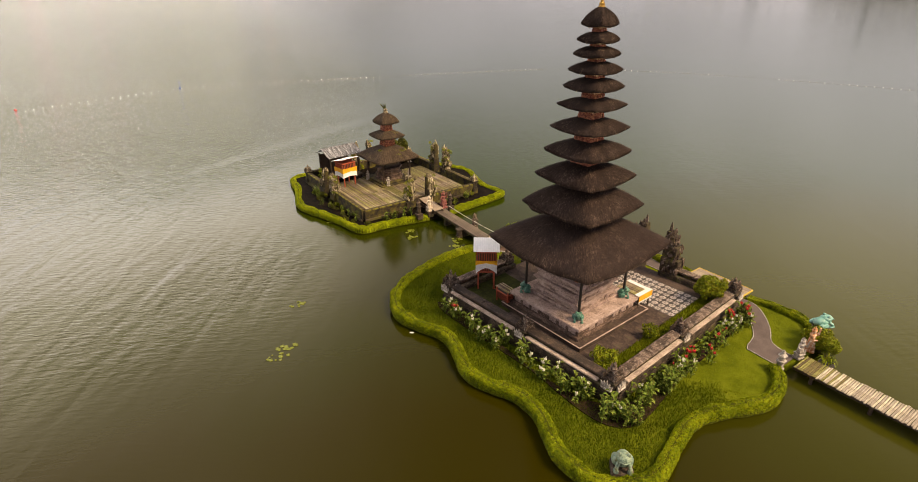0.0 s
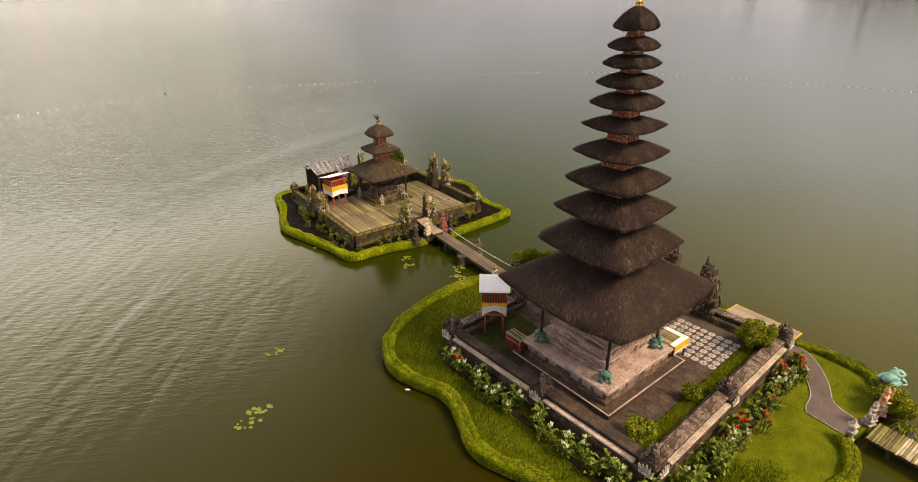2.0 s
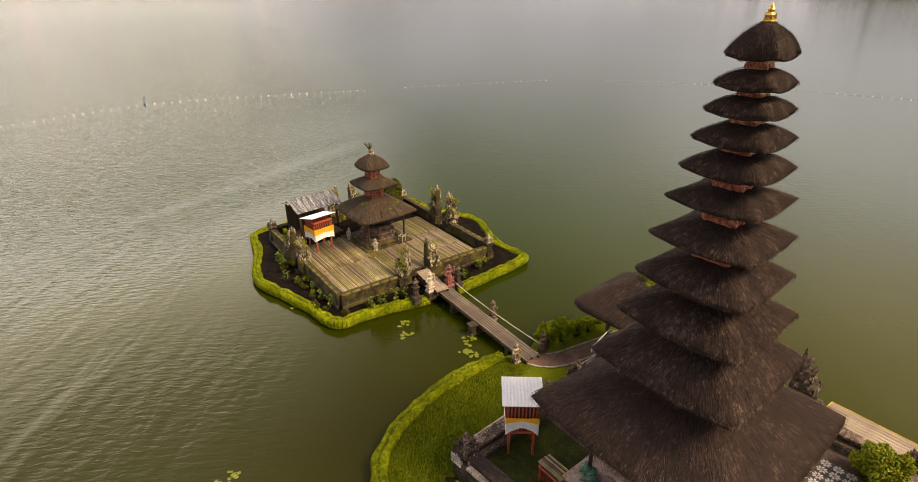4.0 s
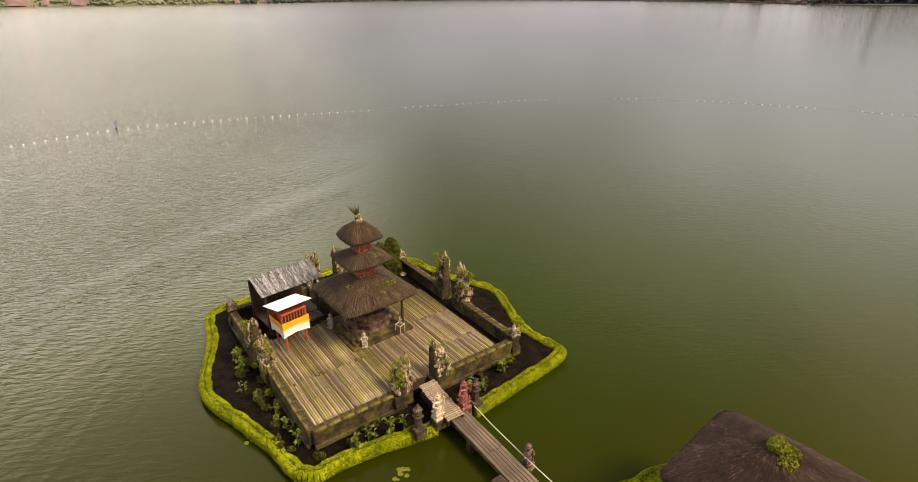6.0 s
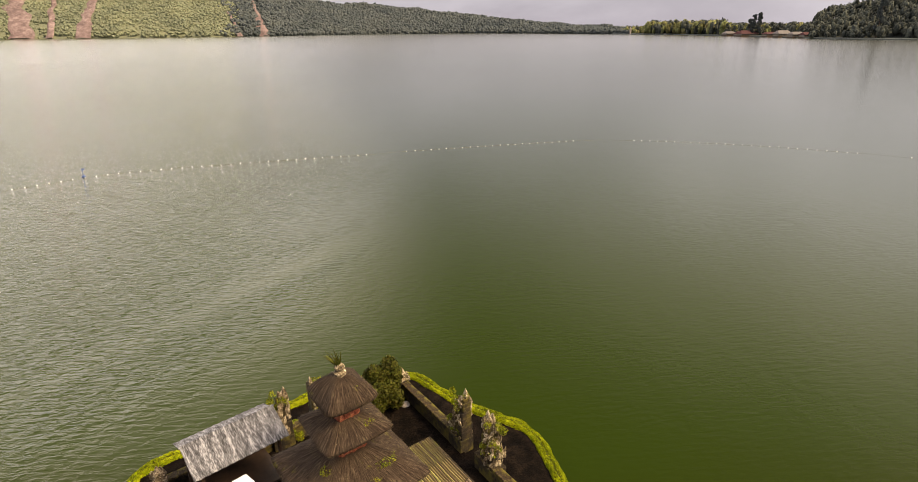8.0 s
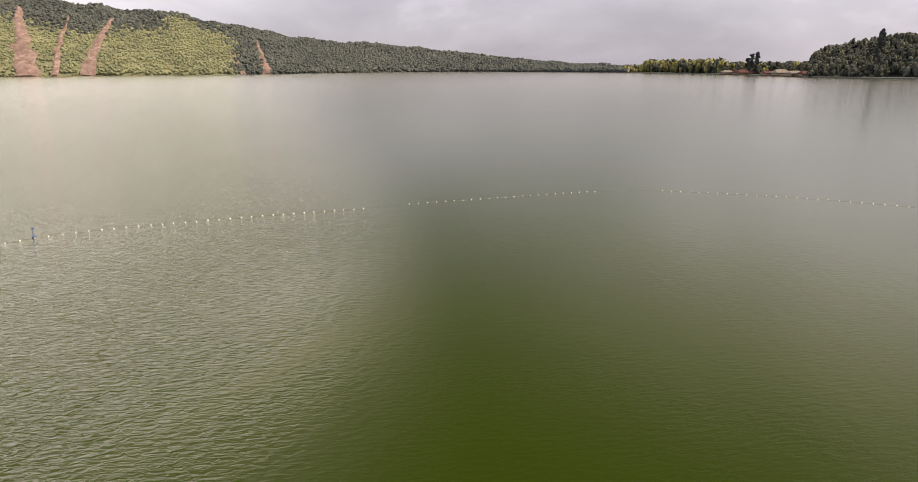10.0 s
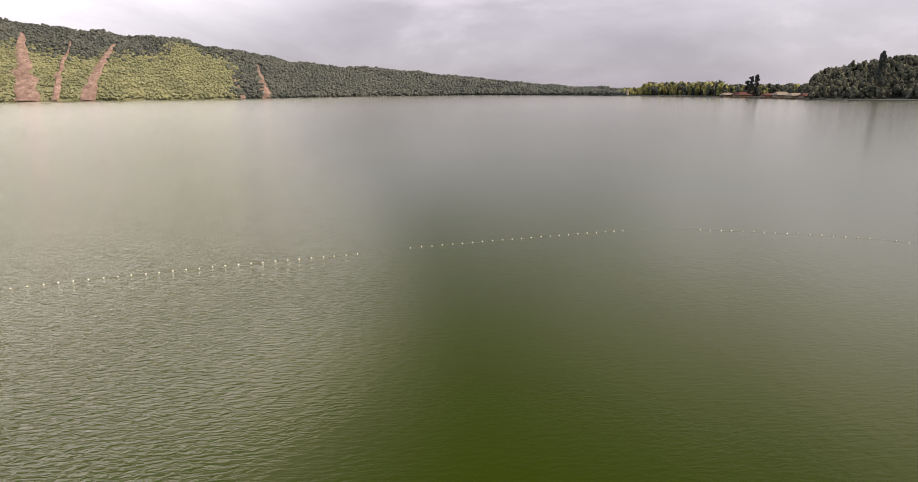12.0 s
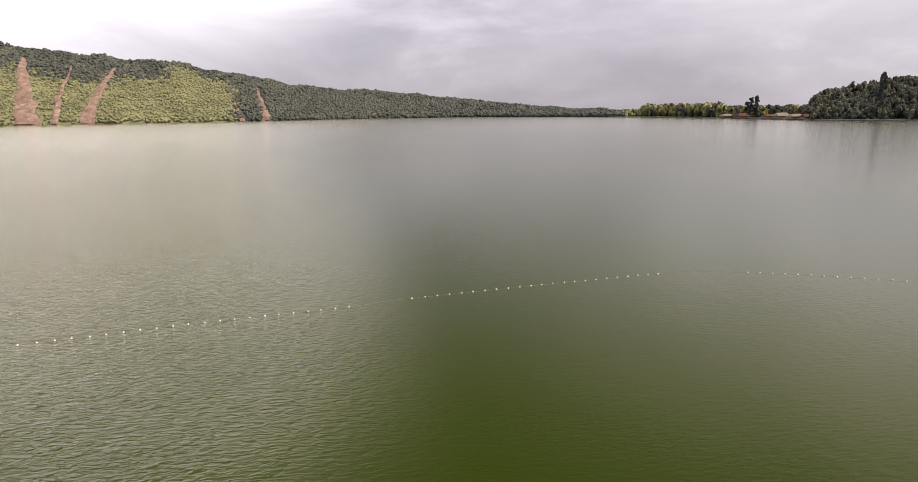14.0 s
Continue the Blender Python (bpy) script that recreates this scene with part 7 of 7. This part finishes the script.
def woods(name, spots, mat, label, sprays=0):
    """Tree crowns at (x, y, z, width, height), as one body of woods."""
    r = np.random.default_rng(len(spots))
    points, tris, base = [], [], 0
    for x, y, z, w, h in spots:
        u, t = UNITS[r.integers(0, 5)]
        a = r.uniform(0, 6.28)
        c, s = math.cos(a), math.sin(a)
        m = np.array([[c * w, -s * w, 0], [s * w, c * w, 0], [0, 0, h]])
        points.append(u @ m.T + np.array([x, y, z]))
        tris.append(t + base)
        base += len(u)
        if sprays:
            d = r.normal(0, 1, (sprays, 3))
            d /= np.linalg.norm(d, axis=1, keepdims=True)
            q = leaf_quads(np.array([x, y, z + h * 0.5]) + d * np.array([w, w, h]) * 0.52, d, 0.11 * w + 0.25, r, 0.6, 0.9)
            points.append(q.reshape(-1, 3))
            k4 = base + 4 * np.arange(sprays)[:, None]
            tris.append(np.concatenate([k4 + [0, 1, 2], k4 + [0, 2, 3]]))
            base += 4 * sprays
    points, tris = np.concatenate(points).astype(np.float32), np.concatenate(tris).astype(np.int32)
    me = bpy.data.meshes.new(name)
    me.vertices.add(len(points))
    me.vertices.foreach_set("co", points.reshape(-1))
    me.loops.add(len(tris) * 3)
    me.loops.foreach_set("vertex_index", tris.reshape(-1))
    me.polygons.add(len(tris))
    me.polygons.foreach_set("loop_start", np.arange(len(tris), dtype=np.int32) * 3)
    me.polygons.foreach_set("loop_total", np.full(len(tris), 3, dtype=np.int32))
    me.polygons.foreach_set("use_smooth", np.ones(len(tris), dtype=bool))
    me.materials.append(mat)
    me.update(calc_edges=True)
    return single(name, me, label, "forest", kind="stuff")


# tree crowns follow the hill's painted cloud shade, with a blurred edge
wr = random.Random(9)
dark, light = [], []
for k in range(25000):
    lat = wr.uniform(-0.98, 0.30)
    f = wr.random() ** 0.9 * 1.08
    if any(f < f1 and abs(lat - (l0 + (l1 - l0) * f / f1)) < w * (1.1 - 0.75 * f / f1) * wr.uniform(0.35, 1.1) for l0, l1, w, f1 in SCARS):
        continue
    x, y, z = hill_point(lat, f)
    sunlit_part = on_lit_slope(lat + wr.gauss(0, 0.012), f + wr.gauss(0, 0.07))
    w = wr.uniform(5.0, 10.0) * (0.7 if sunlit_part else 1.0)
    (light if sunlit_part else dark).append((x, y, z - (1.4 if sunlit_part else 2.5), w * 1.1, w * (wr.uniform(0.6, 0.95) if sunlit_part else wr.uniform(0.7, 1.15))))
woods("forest", dark, FOREST, "forest covering the far hill, coloured as under cloud shade and haze", 5)
woods("forest", light, LITSLOPE, "woods on the lower slope, coloured as sunlit green", 5)

# low east shore: spit of land, glade trees, houses, wooded cape
spit = [shore(0.27, 1100), shore(0.33, 1020), shore(0.37, 985), shore(0.43, 905), shore(0.48, 845), shore(0.53, 775), shore(0.58, 715), shore(0.63, 655), shore(0.68, 610), shore(0.83, 560), shore(1.05, 500),
        shore(1.3, 620), shore(1.0, 900), shore(0.6, 1200), shore(0.35, 1300)]
single("ground", slab("ground", spit, -2, 1.2, FOREST), "low wooded eastern shore of the lake", "shore", kind="structure")
glade, cape, tall = [], [], []
for k in range(900):
    lat = wr.uniform(0.285, 0.625)
    d = float(np.interp(lat, [0.29, 0.43, 0.53, 0.62], [1075, 915, 785, 670])) * wr.uniform(1.02, 1.16)
    h = (12 if lat < 0.33 else 20 if lat < 0.47 else 15) * wr.uniform(0.45, 1.15)
    if 0.465 < lat and d < 800:
        d *= 1.06
    (glade if wr.random() < (0.75 if lat < 0.42 else 0.3) else tall).append((*shore(lat, d), 1.5, h * 0.6, h))
for k in range(3200):
    lat = wr.uniform(0.628, 1.12)
    d = float(np.interp(lat, [0.635, 0.83, 1.1], [650, 575, 500])) * wr.uniform(1.0, 1.45)
    rise = float(np.interp(lat, [0.628, 0.645, 0.70, 0.78, 1.1], [13, 23, 31, 37, 42])) * min(1, (d / float(np.interp(lat, [0.635, 0.83, 1.1], [650, 575, 500])) - 1) * 6)
    w = wr.uniform(3.5, 7.5)
    cape.append((*shore(lat, d), 0.5 + rise, w, w * wr.uniform(1.0, 2.1)))
cv = []
for i in range(30):
    lat = 0.62 + 0.52 * i / 29
    sh = float(np.interp(lat, [0.635, 0.83, 1.1], [650, 575, 500]))
    for j in range(8):
        g = j / 7
        top = float(np.interp(lat, [0.62, 0.64, 0.70, 0.78, 1.1], [6, 18, 27, 33, 38])) * min(1, g * 2.6)
        cv.append((*shore(lat, sh * (1 + 0.45 * g)), top if j else -2.0))
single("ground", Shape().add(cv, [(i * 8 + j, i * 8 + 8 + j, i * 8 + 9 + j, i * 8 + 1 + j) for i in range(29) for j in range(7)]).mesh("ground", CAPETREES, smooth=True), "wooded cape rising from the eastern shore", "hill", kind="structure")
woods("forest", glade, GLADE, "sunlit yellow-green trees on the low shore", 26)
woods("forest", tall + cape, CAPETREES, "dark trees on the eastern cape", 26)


def far_tree(lat, d, h, w, seed, label):
    """A tall shore tree: tapered trunk, limbs and a ragged crown."""
    q = random.Random(seed)
    g = thing("tree", label, "tree", (*shore(lat, d), 1.0))
    t = Shape().tube([(0, 0, 0), (0.3, 0, h * 0.5), (0.1, 0.2, h * 0.93)], [0.5, 0.35, 0.08], 7)
    for k in range(8):
        a, z = q.uniform(0, 6.28), h * q.uniform(0.3, 0.85)
        t.tube([(0.2, 0, z), (w * 0.35 * math.cos(a), w * 0.35 * math.sin(a), z + h * 0.08)], [0.2, 0.05], 5)
    part("trunk", t.mesh("trunk", DARKWOOD), g)
    lobes = []
    for k in range(30):
        a, z = q.uniform(0, 6.28), q.uniform(0.15, 0.97)
        rr = w * 0.34 * (1.1 - 0.6 * z) * q.uniform(0.3, 1)
        lobes.append((rr * math.cos(a), rr * math.sin(a), h * z, w * 0.12, w * 0.12, h * 0.05))
    part("crown", quads_mesh("crown", scatter_crown(lobes, 60, 0.5, rng), FOREST), g)


far_tree(0.522, 800, 28, 12, 1, "tall slender dark tree on the shore")
far_tree(0.531, 800, 31, 12, 2, "tall slender dark tree on the shore")
far_tree(0.515, 810, 22, 9, 3, "tall dark tree behind the houses")
far_tree(0.474, 840, 17, 7, 4, "round dark tree behind the houses")
far_tree(0.488, 840, 13, 8, 5, "low dark tree behind the houses")
far_tree(0.752, 610, 49, 13, 6, "tall tree rising above the cape woods")


def far_house(lat, d, w, dp, h, rf, roof_mat, label):
    """A lakeside house: walls, openings and a hipped or gabled roof with eaves."""
    g = thing("house", label, "house", (*shore(lat, d), 0), -math.degrees(FH) + 20)
    part("stilt_base", Shape().box(0, 0, -1.0, w, dp, 2.6, 0.1).mesh("stilt_base", DARKWOOD), g)
    part("wall", Shape().box(0, 0, 1.6, w * 0.94, dp * 0.9, h, 0.05).mesh("wall", FARWALL), g)
    hw, hd, z0 = w / 2 + 0.8, dp / 2 + 0.8, 1.6 + h
    s = Shape().add([(-hw, -hd, z0), (hw, -hd, z0), (hw, hd, z0), (-hw, hd, z0), (-hw * 0.72, 0, z0 + rf), (hw * 0.72, 0, z0 + rf),
                     (-hw, -hd, z0 - 0.25), (hw, -hd, z0 - 0.25), (hw, hd, z0 - 0.25), (-hw, hd, z0 - 0.25)],
                    [(0, 1, 5, 4), (1, 2, 5), (2, 3, 4, 5), (3, 0, 4), (9, 8, 7, 6), (6, 7, 1, 0), (7, 8, 2, 1), (8, 9, 3, 2), (9, 6, 0, 3)])
    part("roof", s.mesh("roof", roof_mat), g)
    n = max(2, int(w / 3))
    for k in range(n):
        wd = part("window", Shape().box(0, 0, 0, 1.5, 0.12, h * 0.55, 0.03).mesh("window", FARWALL), g)
        wd.location = ((k + 0.5) / n * w * 0.9 - w * 0.45, -dp * 0.45 - 0.05, 1.6 + h * 0.2)
        part("pane", Shape().box(0, -0.07, 0.12, 1.2, 0.05, h * 0.4, 0.01).mesh("pane", DARKGLASS), wd)


for lat, d, w, dp, h, rf, rm, lb in ((0.482, 838, 22, 10, 2.0, 3.0, FARROOFGREY, "lakeside house with a pale tin roof"), (0.513, 800, 30, 10, 2.2, 4.2, FARROOF, "long lakeside house with a dark red roof"),
                                     (0.50, 812, 14, 8, 2.0, 3.4, FARROOF, "lakeside house with a red roof"), (0.555, 742, 18, 9, 2.4, 2.6, FARROOF, "low red-roofed lakeside restaurant"),
                                     (0.578, 722, 22, 9, 3.0, 4.0, FARROOFGREY, "tall pale-roofed lakeside house"), (0.604, 690, 20, 9, 2.6, 3.0, FARROOFGREY, "long low pale lakeside building"),
                                     (0.622, 672, 12, 8, 2.4, 3.0, FARROOF, "small red-roofed lakeside pavilion")):
    far_house(lat, d, w, dp, h, rf, rm, lb)
gatehouse = Shape().box(0, 0, 0, 3, 3, 8, 0.1).box(0, 0, 8, 4, 4, 1.0, 0.1).lathe(0, 0, 9, [(1.6, 0), (0.8, 1.6), (0.1, 4)], 8)
single("shore_tower", gatehouse.mesh("shore_tower", PALESTONE), "small pale gate tower on the far shore", "tower", (*shore(0.302, 1080), 1.0))

# ------------------------------------------------------------------ pieces of floors
tile = Shape().box(0, 0, 0, 0.392, 0.392, 0.03, 0.006)
for p in range(8):
    a = p * math.pi / 4
    ca, sa = math.cos(a), math.sin(a)
    pts = [(0.045, 0), (0.10, 0.034), (0.165, 0.03), (0.182, 0), (0.165, -0.03), (0.10, -0.034)]
    base = [(x * ca - y * sa, x * sa + y * ca) for x, y in pts]
    tile.add([(x, y, 0.0345) for x, y in base] + [(x, y, 0.028) for x, y in base],
             [tuple(range(6))] + [(i, 6 + i, 6 + (i + 1) % 6, (i + 1) % 6)[::-1] for i in range(6)], 1)
tile.add([(0.03 * math.cos(k), 0.03 * math.sin(k), 0.0345) for k in np.linspace(0, 6.283, 8, endpoint=False)], [tuple(range(8))], 1)
tile_mesh = tile.mesh("tile", TILEDARK, TILEPALE)
for i in range(7):
    for j in range(22):
        u, v = 7.15 + i * 0.4, 1.35 + j * 0.4
        q = part("tile", tile_mesh, court_floor)
        q.matrix_basis = pose(*court(u, v), FLOOR - 0.028, 0, 0, CT)
pave = Shape().box(0, 0, 0, 0.997, 0.997, 0.03, 0.003).mesh("paving_slab", PAVING)
for i in range(7):
    for j in range(10):
        u, v = 0.65 + i * 1.0, 0.9 + j
        q = part("paving_slab", pave, court_floor)
        q.matrix_basis = pose(*court(u, v), FLOOR - 0.03 + random.uniform(0, 0.004), 0, 0, CT)
# bamboo flooring of the small shrine: split poles laid in bays
pole = {}
BAYS = ((SX0 + 0.28, 1.3, SY0 + 0.2, 22.45), (SX0 + 0.28, 1.3, 22.5, 26.35), (1.35, 4.1, SY0 + 0.2, 23.35), (4.2, 6.9, SY0 + 0.2, 21.1), (4.2, 6.9, 21.15, 23.6), (4.2, 6.9, 23.65, 26.35))
for bay, (x0, x1, y0, y1) in enumerate(BAYS):
    x = x0
    k = 0
    while x < x1:
        w = 0.101
        mossy = bay == 5 or (bay == 2 and x < 2.0) or random.random() < (0.28 if bay < 2 else 0.12)
        key = bay, mossy
        if key not in pole:
            ln = y1 - y0
            s = Shape()
            n = 6
            prof = [(math.cos(t) * 0.041, math.sin(t) * 0.03) for t in np.linspace(0, math.pi, n)]
            segs = 4
            verts = []
            for g in range(segs + 1):
                for a, b in prof:
                    verts.append((a, ln * (g / segs - 0.5), b))
            s.add(verts, [(g * n + i, g * n + i + 1, g * n + n + i + 1, g * n + n + i) for g in range(segs) for i in range(n - 1)] + [tuple(range(n)), tuple(range(segs * n + n - 1, segs * n - 1, -1))])
            pole[key] = s.mesh("bamboo_pole", BAMBOO_M if mossy else BAMBOO)
        q = part("bamboo_pole", pole[key], deck)
        q.matrix_basis = pose(x + random.uniform(-0.008, 0.008), (y0 + y1) / 2 + random.uniform(-0.09, 0.09), DECKZ - 0.048 + random.uniform(0, 0.012), random.uniform(-0.3, 0.3), 0, random.uniform(-0.35, 0.35))
        x += w
        k += 1
